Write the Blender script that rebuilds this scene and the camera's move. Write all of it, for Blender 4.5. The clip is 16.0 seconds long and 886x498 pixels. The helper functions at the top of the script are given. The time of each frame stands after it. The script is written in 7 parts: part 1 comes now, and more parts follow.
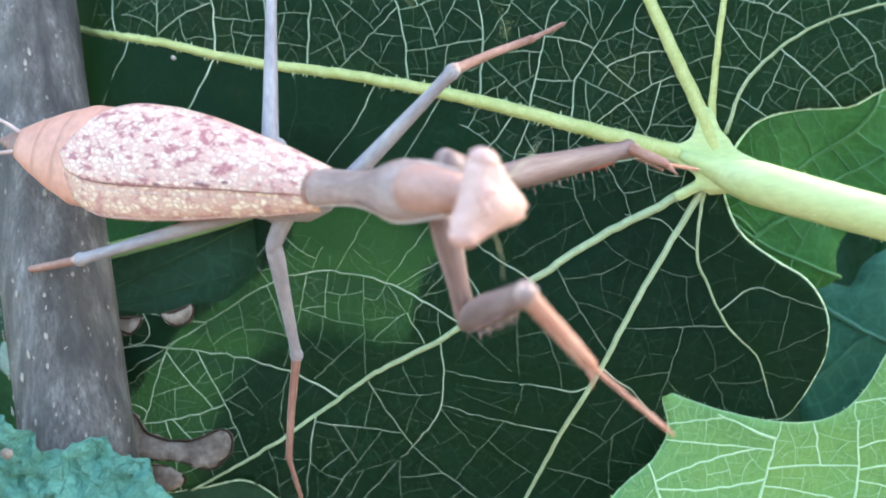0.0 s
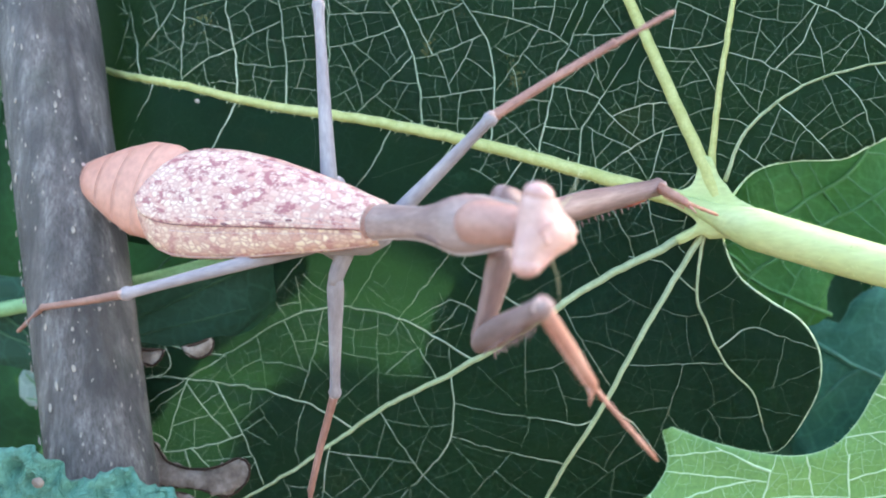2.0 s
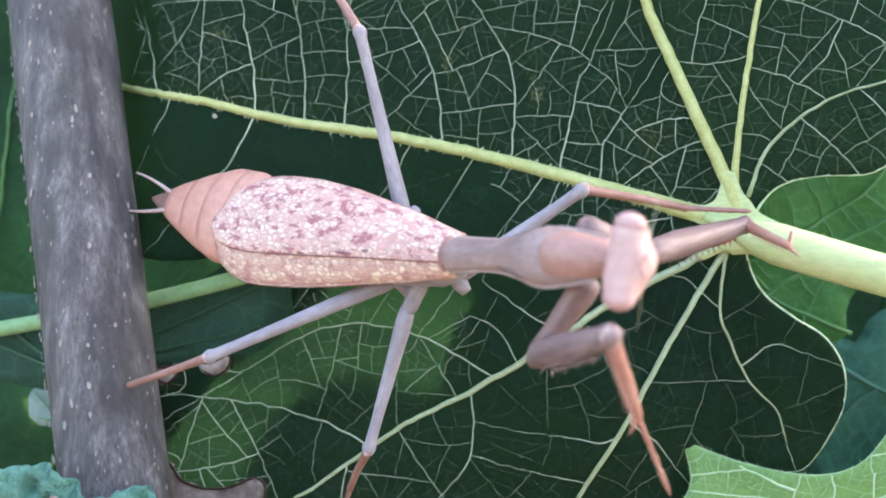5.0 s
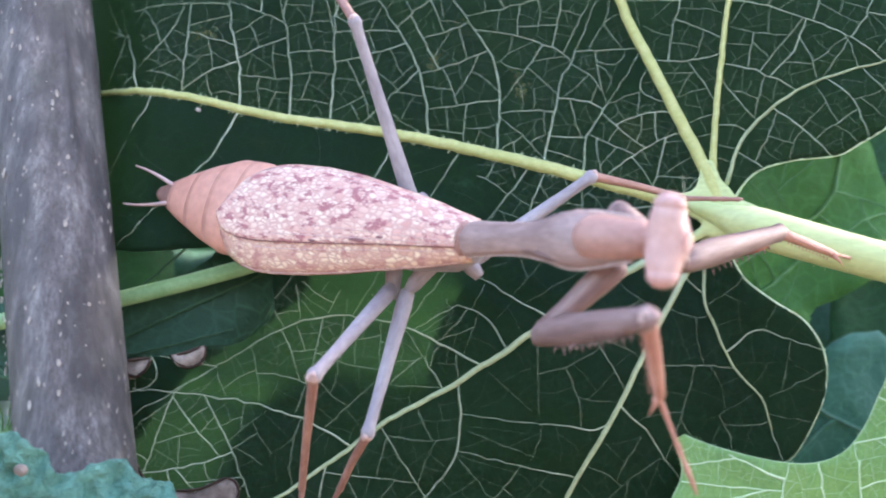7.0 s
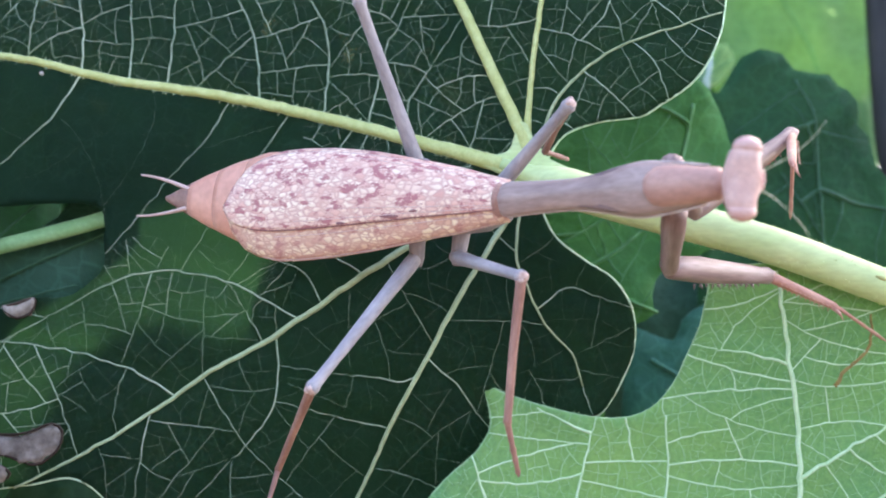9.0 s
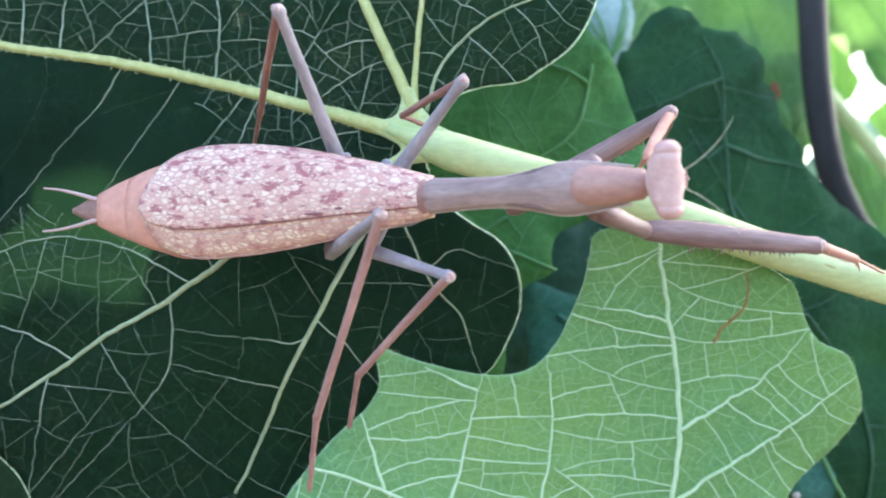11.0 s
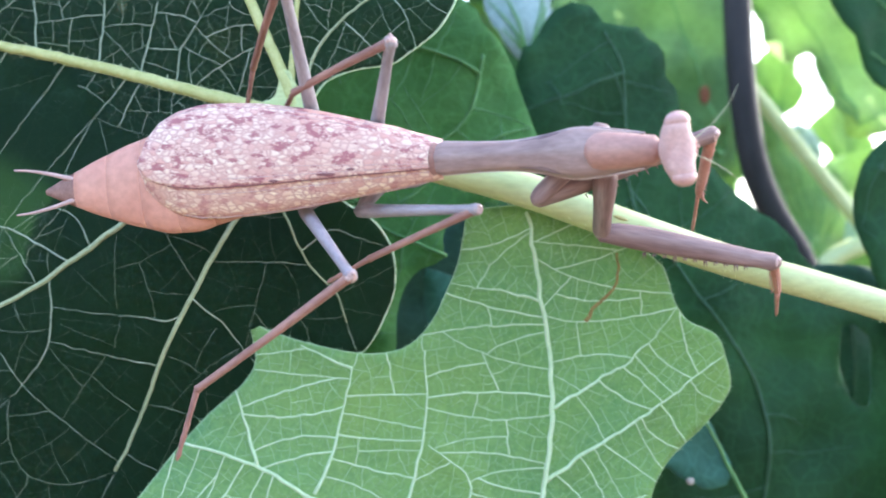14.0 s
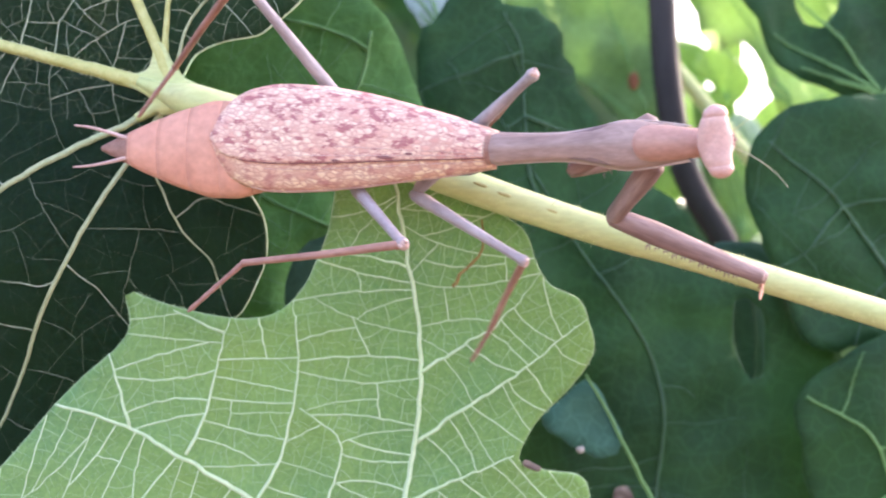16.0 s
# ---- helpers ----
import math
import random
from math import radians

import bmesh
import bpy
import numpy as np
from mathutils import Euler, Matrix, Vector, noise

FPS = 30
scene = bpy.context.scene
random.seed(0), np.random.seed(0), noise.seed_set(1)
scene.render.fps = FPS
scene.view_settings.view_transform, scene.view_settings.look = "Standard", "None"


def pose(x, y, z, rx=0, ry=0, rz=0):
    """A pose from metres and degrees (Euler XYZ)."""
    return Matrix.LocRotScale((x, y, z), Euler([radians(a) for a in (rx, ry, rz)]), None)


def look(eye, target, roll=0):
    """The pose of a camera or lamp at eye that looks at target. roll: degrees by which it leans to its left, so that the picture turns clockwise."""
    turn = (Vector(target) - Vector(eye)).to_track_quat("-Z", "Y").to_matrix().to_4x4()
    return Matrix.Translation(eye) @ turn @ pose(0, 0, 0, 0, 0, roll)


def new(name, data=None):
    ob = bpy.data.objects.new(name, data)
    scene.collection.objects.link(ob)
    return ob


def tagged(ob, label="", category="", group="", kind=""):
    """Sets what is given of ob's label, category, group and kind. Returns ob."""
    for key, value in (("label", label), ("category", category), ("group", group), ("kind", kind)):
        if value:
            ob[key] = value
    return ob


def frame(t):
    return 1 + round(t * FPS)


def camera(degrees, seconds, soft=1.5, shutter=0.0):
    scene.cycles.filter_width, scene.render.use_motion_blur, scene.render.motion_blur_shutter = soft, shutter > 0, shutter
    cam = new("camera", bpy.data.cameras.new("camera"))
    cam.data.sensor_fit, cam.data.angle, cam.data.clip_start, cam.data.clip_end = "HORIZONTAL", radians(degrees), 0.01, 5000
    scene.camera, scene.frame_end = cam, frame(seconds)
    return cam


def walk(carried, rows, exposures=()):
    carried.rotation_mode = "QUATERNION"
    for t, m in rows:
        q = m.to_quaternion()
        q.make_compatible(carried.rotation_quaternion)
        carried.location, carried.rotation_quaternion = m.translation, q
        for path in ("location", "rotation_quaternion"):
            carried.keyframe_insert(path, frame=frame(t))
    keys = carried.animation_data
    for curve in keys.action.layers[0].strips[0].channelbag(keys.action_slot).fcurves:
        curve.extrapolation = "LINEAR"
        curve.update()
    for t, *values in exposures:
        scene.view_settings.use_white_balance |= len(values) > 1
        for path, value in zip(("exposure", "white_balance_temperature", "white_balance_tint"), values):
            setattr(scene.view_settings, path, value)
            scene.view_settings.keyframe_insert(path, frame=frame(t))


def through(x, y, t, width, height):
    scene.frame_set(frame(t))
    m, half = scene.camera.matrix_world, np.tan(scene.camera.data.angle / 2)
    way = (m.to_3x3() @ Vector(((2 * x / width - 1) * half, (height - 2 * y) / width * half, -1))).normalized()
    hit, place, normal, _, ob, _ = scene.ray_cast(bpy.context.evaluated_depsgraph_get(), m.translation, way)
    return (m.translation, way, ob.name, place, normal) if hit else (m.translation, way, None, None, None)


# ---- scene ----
from mathutils.geometry import delaunay_2d_cdt

# ---- camera ----
cam = camera(48, 16.0, soft=1.9, shutter=0.4)
PATH = [
    (0, (0.00457, -0.09762, -0.00244), (-0.00393, 0.00123, -0.01499), -0.92),
    (0.5, (0.00354, -0.09928, -0.00091), (-0.00409, -0.00022, -0.01229), -0.69),
    (1, (0.00407, -0.10045, -0.00128), (-0.00367, -0.00138, -0.01245), -0.63),
    (1.5, (0.00326, -0.10140, -0.00075), (-0.00401, -0.00229, -0.01191), -0.48),
    (2, (0.00234, -0.10200, 0.00035), (-0.00473, -0.00286, -0.01060), -0.31),
    (2.5, (0.00255, -0.10257, -0.00026), (-0.00450, -0.00343, -0.01127), -0.50),
    (3, (0.00261, -0.10286, -0.00103), (-0.00434, -0.00373, -0.01219), -0.61),
    (3.5, (0.00311, -0.10314, -0.00070), (-0.00373, -0.00394, -0.01133), -0.54),
    (4, (0.00302, -0.10384, 0.00048), (-0.00292, -0.00451, -0.00945), -0.45),
    (4.5, (-0.00080, -0.10217, 0.00130), (-0.00689, -0.00272, -0.00718), -0.12),
    (4.7, (0.00021, -0.10172, 0.00091), (-0.00652, -0.00235, -0.00806), -0.21),
    (6.8, (-0.01182, -0.10084, -0.01918), (-0.00789, -0.00131, -0.01036), 0.18),
    (7, (-0.01010, -0.10112, -0.01999), (-0.00543, -0.00172, -0.01011), 0.23),
    (7.5, (-0.00529, -0.10222, -0.02377), (-0.00047, -0.00298, -0.01246), 0.28),
    (8, (0.00035, -0.10417, -0.02577), (0.00551, -0.00498, -0.01418), 0.31),
    (8.2, (0.00293, -0.10475, -0.02624), (0.00746, -0.00556, -0.01430), 0.47),
    (10.3, (0.01621, -0.10474, -0.01900), (0.01617, -0.00482, -0.01490), 0.55),
    (10.5, (0.01592, -0.10527, -0.02006), (0.01893, -0.00541, -0.01569), 0.29),
    (11, (0.02044, -0.10722, -0.02206), (0.02416, -0.00737, -0.01817), 0.19),
    (11.5, (0.02521, -0.10842, -0.02184), (0.02911, -0.00857, -0.01803), 0.16),
    (12, (0.02815, -0.10856, -0.02090), (0.03198, -0.00871, -0.01698), 0.10),
    (12.5, (0.02844, -0.10765, -0.02110), (0.03290, -0.00788, -0.01608), -0.03),
    (13, (0.02781, -0.10727, -0.02399), (0.03239, -0.00756, -0.01804), 0.07),
    (13.5, (0.02813, -0.10792, -0.02143), (0.03272, -0.00817, -0.01615), 0.13),
    (14, (0.03219, -0.10942, -0.02616), (0.03709, -0.00971, -0.02037), 0.29),
    (14.5, (0.03566, -0.10993, -0.02649), (0.04085, -0.01019, -0.02150), 0.41),
    (15, (0.04079, -0.11120, -0.02913), (0.04641, -0.01150, -0.02376), 0.87),
    (15.5, (0.04605, -0.11298, -0.03054), (0.05143, -0.01328, -0.02506), 0.79),
    (16, (0.04538, -0.11281, -0.02992), (0.05096, -0.01314, -0.02403), 0.16),
]
GRADES = [(0, 2.87, 6800, -4), (1.5, 2.83, 6750, 0), (4.5, 2.79, 7000, 8), (7, 2.78, 6850, 15), (8, 2.74, 6700, 14), (10.5, 2.67, 6380, 6), (13.5, 2.73, 6280, 9), (14, 2.73, 6330, 10), (14.5, 2.73, 6880, 8), (15, 2.75, 7450, 15), (15.5, 2.78, 7350, 20), (16, 2.78, 7350, 26)]
cam.data.dof.use_dof, cam.data.dof.focus_distance, cam.data.dof.aperture_fstop = True, 0.091, 37
walk(cam, [(t, look(eye, target, roll)) for t, eye, target, roll in PATH], GRADES)

# ---- light ----
scene.view_settings.exposure = 2.75
world = bpy.data.worlds.new("sky")
scene.world = world
world.use_nodes = True
wn = world.node_tree
sky = wn.nodes.new("ShaderNodeTexSky")
sky.sky_type, sky.sun_disc = "NISHITA", False
sky.sun_elevation, sky.sun_rotation = radians(40), radians(50)
sky.air_density, sky.dust_density, sky.ozone_density = 1.0, 3.0, 1.0
wn.nodes["Background"].inputs["Strength"].default_value = 0.14
wn.links.new(sky.outputs[0], wn.nodes["Background"].inputs["Color"])
sun = new("sun", bpy.data.lights.new("sun", "SUN"))
sun.data.energy, sun.data.angle, sun.data.color = 4.4, radians(0.53), (1.0, 0.94, 0.84)
sun.matrix_world = look((1.2, 1.0, 1.3), (0, 0, 0))

MM = 0.001


# ---- materials ----
def material(name, rough=0.5, spec=0.4, sheen=0.0):
    m = bpy.data.materials.new(name)
    m.use_nodes = True
    b = m.node_tree.nodes["Principled BSDF"]
    b.inputs["Roughness"].default_value = rough
    b.inputs["Specular IOR Level"].default_value = spec
    b.inputs["Sheen Weight"].default_value = sheen
    return m, m.node_tree, b


def node(nt, kind, **values):
    n = nt.nodes.new(kind)
    for key, value in values.items():
        n.inputs[key.replace("_", " ")].default_value = value
    return n


def coords(nt, scale=(1, 1, 1)):
    """Object coordinates in millimetres, stretched by scale."""
    tc = nt.nodes.new("ShaderNodeTexCoord")
    mp = nt.nodes.new("ShaderNodeMapping")
    mp.inputs["Scale"].default_value = tuple(1000 * v for v in scale)
    nt.links.new(tc.outputs["Object"], mp.inputs["Vector"])
    return mp.outputs["Vector"]


def ramp(nt, fac, stops):
    r = nt.nodes.new("ShaderNodeValToRGB")
    r.color_ramp.elements[0].position, r.color_ramp.elements[0].color = stops[0][0], (*stops[0][1], 1)
    r.color_ramp.elements[1].position, r.color_ramp.elements[1].color = stops[-1][0], (*stops[-1][1], 1)
    for p, c in stops[1:-1]:
        r.color_ramp.elements.new(p).color = (*c, 1)
    nt.links.new(fac, r.inputs["Fac"])
    return r.outputs["Color"]


def mix(nt, fac, a, b, kind="MIX"):
    m = nt.nodes.new("ShaderNodeMix")
    m.data_type, m.blend_type = "RGBA", kind
    for socket, value in ((m.inputs["Factor"], fac), (m.inputs[6], a), (m.inputs[7], b)):
        if isinstance(value, bpy.types.NodeSocket):
            nt.links.new(value, socket)
        elif isinstance(value, (int, float)):
            socket.default_value = value
        else:
            socket.default_value = (*value, 1)
    return m.outputs[2]


def noise_tex(nt, vec, scale, detail=4.0, rough=0.55):
    n = node(nt, "ShaderNodeTexNoise", Scale=scale, Detail=detail, Roughness=rough)
    nt.links.new(vec, n.inputs["Vector"])
    return n.outputs["Fac"]


def cells(nt, vec, scale, feature="DISTANCE_TO_EDGE", out="Distance"):
    v = nt.nodes.new("ShaderNodeTexVoronoi")
    v.feature = feature
    v.inputs["Scale"].default_value = scale
    nt.links.new(vec, v.inputs["Vector"])
    return v.outputs[out]


def bump(nt, b, height, strength=0.3, distance=0.0002):
    n = node(nt, "ShaderNodeBump", Strength=strength, Distance=distance)
    nt.links.new(height, n.inputs["Height"])
    nt.links.new(n.outputs["Normal"], b.inputs["Normal"])
    return n


def warped(nt, vec, amount, scale):
    """The coordinates pushed about by a slow noise, so that a pattern does not repeat."""
    n = node(nt, "ShaderNodeTexNoise", Scale=scale, Detail=2.0)
    nt.links.new(vec, n.inputs["Vector"])
    s = nt.nodes.new("ShaderNodeVectorMath")
    s.operation = "MULTIPLY_ADD"
    s.inputs[1].default_value = (amount,) * 3
    nt.links.new(n.outputs["Color"], s.inputs[0])
    nt.links.new(vec, s.inputs[2])
    return s.outputs[0]


def see_through(nt, b, colour, amount):
    """Thin leaf: part of the light comes through it."""
    tr = nt.nodes.new("ShaderNodeBsdfTranslucent")
    if isinstance(colour, bpy.types.NodeSocket):
        nt.links.new(colour, tr.inputs["Color"])
    else:
        tr.inputs["Color"].default_value = (*colour, 1)
    ms = nt.nodes.new("ShaderNodeMixShader")
    ms.inputs[0].default_value = amount
    nt.links.new(b.outputs[0], ms.inputs[1])
    nt.links.new(tr.outputs[0], ms.inputs[2])
    nt.links.new(ms.outputs[0], nt.nodes["Material Output"].inputs["Surface"])


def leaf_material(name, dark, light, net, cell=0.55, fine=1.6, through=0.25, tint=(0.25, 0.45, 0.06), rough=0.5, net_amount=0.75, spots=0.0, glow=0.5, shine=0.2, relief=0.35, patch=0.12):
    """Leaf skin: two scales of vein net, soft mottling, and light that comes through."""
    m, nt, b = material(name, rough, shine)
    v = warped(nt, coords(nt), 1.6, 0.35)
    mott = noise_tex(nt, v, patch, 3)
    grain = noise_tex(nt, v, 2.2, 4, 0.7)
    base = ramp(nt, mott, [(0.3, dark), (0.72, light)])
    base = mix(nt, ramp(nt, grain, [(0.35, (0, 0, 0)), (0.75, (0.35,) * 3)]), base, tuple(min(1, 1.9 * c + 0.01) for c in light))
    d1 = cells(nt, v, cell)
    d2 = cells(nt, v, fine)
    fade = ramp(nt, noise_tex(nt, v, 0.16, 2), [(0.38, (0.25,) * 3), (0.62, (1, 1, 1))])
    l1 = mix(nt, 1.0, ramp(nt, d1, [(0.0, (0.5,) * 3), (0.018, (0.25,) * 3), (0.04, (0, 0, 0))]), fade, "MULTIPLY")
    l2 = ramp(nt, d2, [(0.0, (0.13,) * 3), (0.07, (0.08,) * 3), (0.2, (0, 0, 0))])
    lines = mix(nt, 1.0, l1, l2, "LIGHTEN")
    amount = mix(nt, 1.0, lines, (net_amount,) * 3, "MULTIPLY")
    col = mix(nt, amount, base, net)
    if spots:
        sp = ramp(nt, noise_tex(nt, coords(nt), 0.10, 2), [(0.66, (0, 0, 0)), (0.78, (spots,) * 3)])
        col = mix(nt, sp, col, (0.16, 0.13, 0.02))
    nt.links.new(col, b.inputs["Base Color"])
    h = mix(nt, 1.0, lines, ramp(nt, grain, [(0.2, (0, 0, 0)), (0.9, (0.4,) * 3)]), "ADD")
    bump(nt, b, h, relief, 0.0004 * relief + 0.0001)
    see_through(nt, b, mix(nt, glow, col, tint), through)
    return m


def plain_leaf(name, dark, light, through=0.3, tint=(0.25, 0.5, 0.06), rough=0.55):
    """A leaf that stays far behind: soft mottling and a faint net."""
    m, nt, b = material(name, rough, 0.16)
    v = warped(nt, coords(nt), 3.0, 0.15)
    col = ramp(nt, noise_tex(nt, v, 0.07, 4), [(0.3, dark), (0.7, light)])
    net = ramp(nt, cells(nt, v, 0.4), [(0.0, (0.22,) * 3), (0.05, (0.06,) * 3), (0.10, (0, 0, 0))])
    col = mix(nt, net, col, tuple(min(1, 2.0 * c) for c in light))
    nt.links.new(col, b.inputs["Base Color"])
    bump(nt, b, noise_tex(nt, v, 0.5, 4, 0.65), 0.45, 0.0009)
    see_through(nt, b, mix(nt, 0.5, col, tint), through)
    return m


def grained(name, stops, scale=(1, 1, 1), freq=1.0, rough=0.5, spec=0.4, fine=6.0, relief=0.2):
    m, nt, b = material(name, rough, spec)
    v = coords(nt, scale)
    big, small = noise_tex(nt, v, freq, 4), noise_tex(nt, v, freq * fine, 3)
    col = ramp(nt, big, stops)
    col = mix(nt, ramp(nt, small, [(0.35, (0, 0, 0)), (0.8, (0.45,) * 3)]), col, tuple(0.6 * c for c in stops[0][1]))
    nt.links.new(col, b.inputs["Base Color"])
    bump(nt, b, small, relief, 0.0001)
    return m


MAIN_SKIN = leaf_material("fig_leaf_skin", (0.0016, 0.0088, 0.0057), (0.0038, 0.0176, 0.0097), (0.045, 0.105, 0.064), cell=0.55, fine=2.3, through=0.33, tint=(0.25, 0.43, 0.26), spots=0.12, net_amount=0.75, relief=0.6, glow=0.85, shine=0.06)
PALE_SKIN = leaf_material("pale_leaf_skin", (0.125, 0.295, 0.125), (0.25, 0.415, 0.125), (0.52, 0.72, 0.44), cell=0.30, fine=1.0, through=0.30, tint=(0.3, 0.55, 0.12), net_amount=0.3, patch=0.05)
MID_SKIN = plain_leaf("mid_leaf_skin", (0.062, 0.185, 0.058), (0.105, 0.265, 0.085))
# Shaded copy of the leaf skin, with the shade painted into its colour.
SHADE_SKIN = plain_leaf("shade_toned_leaf_skin", (0.027, 0.073, 0.049), (0.048, 0.115, 0.077), through=0.05)
# Dark copy for leaves in shade; that shade is put into the colour.
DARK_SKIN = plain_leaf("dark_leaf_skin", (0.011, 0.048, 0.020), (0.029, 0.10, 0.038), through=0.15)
TEAL_SKIN = plain_leaf("teal_leaf_skin", (0.03, 0.11, 0.085), (0.07, 0.20, 0.15), through=0.15, tint=(0.1, 0.3, 0.2), rough=0.45)
# Sunlit copy of the leaf skin: the sunlight is put into its colour.
BRIGHT_SKIN = plain_leaf("sun_toned_leaf_skin", (0.17, 0.33, 0.10), (0.34, 0.52, 0.22), through=0.4, tint=(0.55, 0.72, 0.34))
CRINKLE_SKIN = leaf_material("crinkled_leaf_skin", (0.05, 0.165, 0.132), (0.165, 0.37, 0.29), (0.18, 0.38, 0.30), cell=0.55, fine=1.7, through=0.12, tint=(0.1, 0.3, 0.2), net_amount=0.35, glow=0.3, rough=0.38, relief=0.9, shine=0.4)
# Bluish leaf sheen put into the colour; also the tone of a whitish leaf.
SILVER_SKIN = plain_leaf("pale_sheen_leaf_skin", (0.26, 0.38, 0.36), (0.42, 0.54, 0.52), through=0.2, tint=(0.4, 0.5, 0.45))
OLIVE_SKIN = plain_leaf("olive_leaf_skin", (0.10, 0.215, 0.085), (0.20, 0.34, 0.145), through=0.36, tint=(0.4, 0.58, 0.22))
VEIN = grained("leaf_vein", [(0.3, (0.49, 0.51, 0.18)), (0.7, (0.63, 0.65, 0.29))], freq=0.8, rough=0.5)
# Duller, less yellow copy of VEIN, with shade mixed into the colour.
SHADE_VEIN = grained("shade_toned_vein", [(0.3, (0.36, 0.43, 0.24)), (0.7, (0.50, 0.57, 0.35))], freq=0.6, rough=0.5)
THIN_VEIN = grained("thin_vein", [(0.3, (0.27, 0.36, 0.24)), (0.7, (0.60, 0.68, 0.50))], freq=0.10, fine=20, rough=0.55)
SMALL_VEIN = grained("small_vein", [(0.3, (0.08, 0.125, 0.08)), (0.7, (0.32, 0.40, 0.27))], freq=0.10, fine=20, rough=0.55)
FINE_VEIN = grained("fine_vein", [(0.35, (0.03, 0.056, 0.032)), (0.7, (0.165, 0.22, 0.135))], freq=0.09, fine=20, rough=0.55)
PALE_FINE = grained("pale_fine_vein", [(0.3, (0.31, 0.52, 0.24)), (0.7, (0.46, 0.66, 0.37))], freq=0.2, rough=0.5)
MID_VEIN = grained("mid_vein", [(0.3, (0.09, 0.24, 0.08)), (0.7, (0.17, 0.36, 0.14))], freq=0.2, rough=0.5)
DARK_VEIN = grained("dark_vein", [(0.3, (0.025, 0.09, 0.045)), (0.7, (0.07, 0.17, 0.09))], freq=0.1, rough=0.5)
TEAL_VEIN = grained("teal_vein", [(0.3, (0.05, 0.17, 0.13)), (0.7, (0.10, 0.27, 0.20))], freq=0.3, rough=0.5)
STALK = grained("stalk_skin", [(0.3, (0.24, 0.44, 0.19)), (0.7, (0.35, 0.56, 0.28))], freq=0.4, rough=0.5)
PALE_VEIN = grained("pale_vein", [(0.3, (0.51, 0.70, 0.42)), (0.7, (0.66, 0.81, 0.55))], freq=0.8, rough=0.5)
FAR_VEIN = grained("far_vein", [(0.3, (0.12, 0.30, 0.10)), (0.7, (0.18, 0.38, 0.14))], freq=0.5, rough=0.55)
PETIOLE = grained("petiole_skin", [(0.3, (0.53, 0.61, 0.27)), (0.7, (0.66, 0.72, 0.37))], scale=(0.3, 1, 1), freq=0.4, rough=0.45, fine=5, relief=0.1)
DEAD = grained("dead_leaf", [(0.3, (0.10, 0.07, 0.055)), (0.5, (0.24, 0.185, 0.16)), (0.7, (0.42, 0.34, 0.30))], freq=0.45, rough=0.85, relief=0.8, fine=5)
SCUFF = grained("stalk_scuff", [(0.3, (0.42, 0.38, 0.14)), (0.7, (0.52, 0.50, 0.22))], freq=1.5, rough=0.7)
SCAR = grained("brown_scar", [(0.3, (0.24, 0.15, 0.05)), (0.7, (0.40, 0.29, 0.11))], freq=1.0, rough=0.8)
RUST_SPOT = grained("rust_spot", [(0.3, (0.14, 0.045, 0.02)), (0.7, (0.28, 0.11, 0.05))], freq=1.0, rough=0.8)
STAIN = grained("yellow_stain", [(0.3, (0.045, 0.06, 0.012)), (0.7, (0.13, 0.13, 0.035))], freq=0.6, rough=0.6)
DARK_RIM = grained("dark_rim", [(0.3, (0.03, 0.018, 0.012)), (0.7, (0.07, 0.04, 0.03))], freq=1.5, rough=0.8)
DARK_BARK = grained("dark_stem_bark", [(0.3, (0.013, 0.010, 0.012)), (0.7, (0.034, 0.028, 0.031))], scale=(1, 1, 0.3), freq=0.3, rough=0.6)


def bark_material():
    m, nt, b = material("branch_bark", 0.37, 0.8)
    v = coords(nt, (1, 1, 0.16))
    u = coords(nt)
    col = ramp(nt, noise_tex(nt, v, 0.9, 5, 0.65), [(0.24, (0.050, 0.041, 0.043)), (0.5, (0.205, 0.178, 0.178)), (0.76, (0.47, 0.43, 0.42))])
    w = coords(nt, (1, 1, 0.03))
    # Broad dark bands painted in for the branch's shaded sides beside its sheen.
    band = ramp(nt, noise_tex(nt, w, 0.30, 2), [(0.42, (0, 0, 0)), (0.58, (0.75,) * 3)])
    col = mix(nt, band, col, (0.045, 0.037, 0.041))
    moss = ramp(nt, noise_tex(nt, u, 0.16, 3), [(0.55, (0, 0, 0)), (0.75, (0.35,) * 3)])
    col = mix(nt, moss, col, (0.10, 0.12, 0.08))
    streak = ramp(nt, noise_tex(nt, v, 3.5, 5, 0.8), [(0.42, (0, 0, 0)), (0.66, (0.75,) * 3)])
    col = mix(nt, streak, col, (0.045, 0.032, 0.035))
    nt.links.new(col, b.inputs["Base Color"])
    bump(nt, b, noise_tex(nt, v, 3.0, 6, 0.75), 0.8, 0.0006)
    return m


BARK = bark_material()
LENTICEL = grained("lenticel", [(0.3, (0.34, 0.29, 0.26)), (0.7, (0.58, 0.52, 0.48))], freq=2.0, rough=0.8)


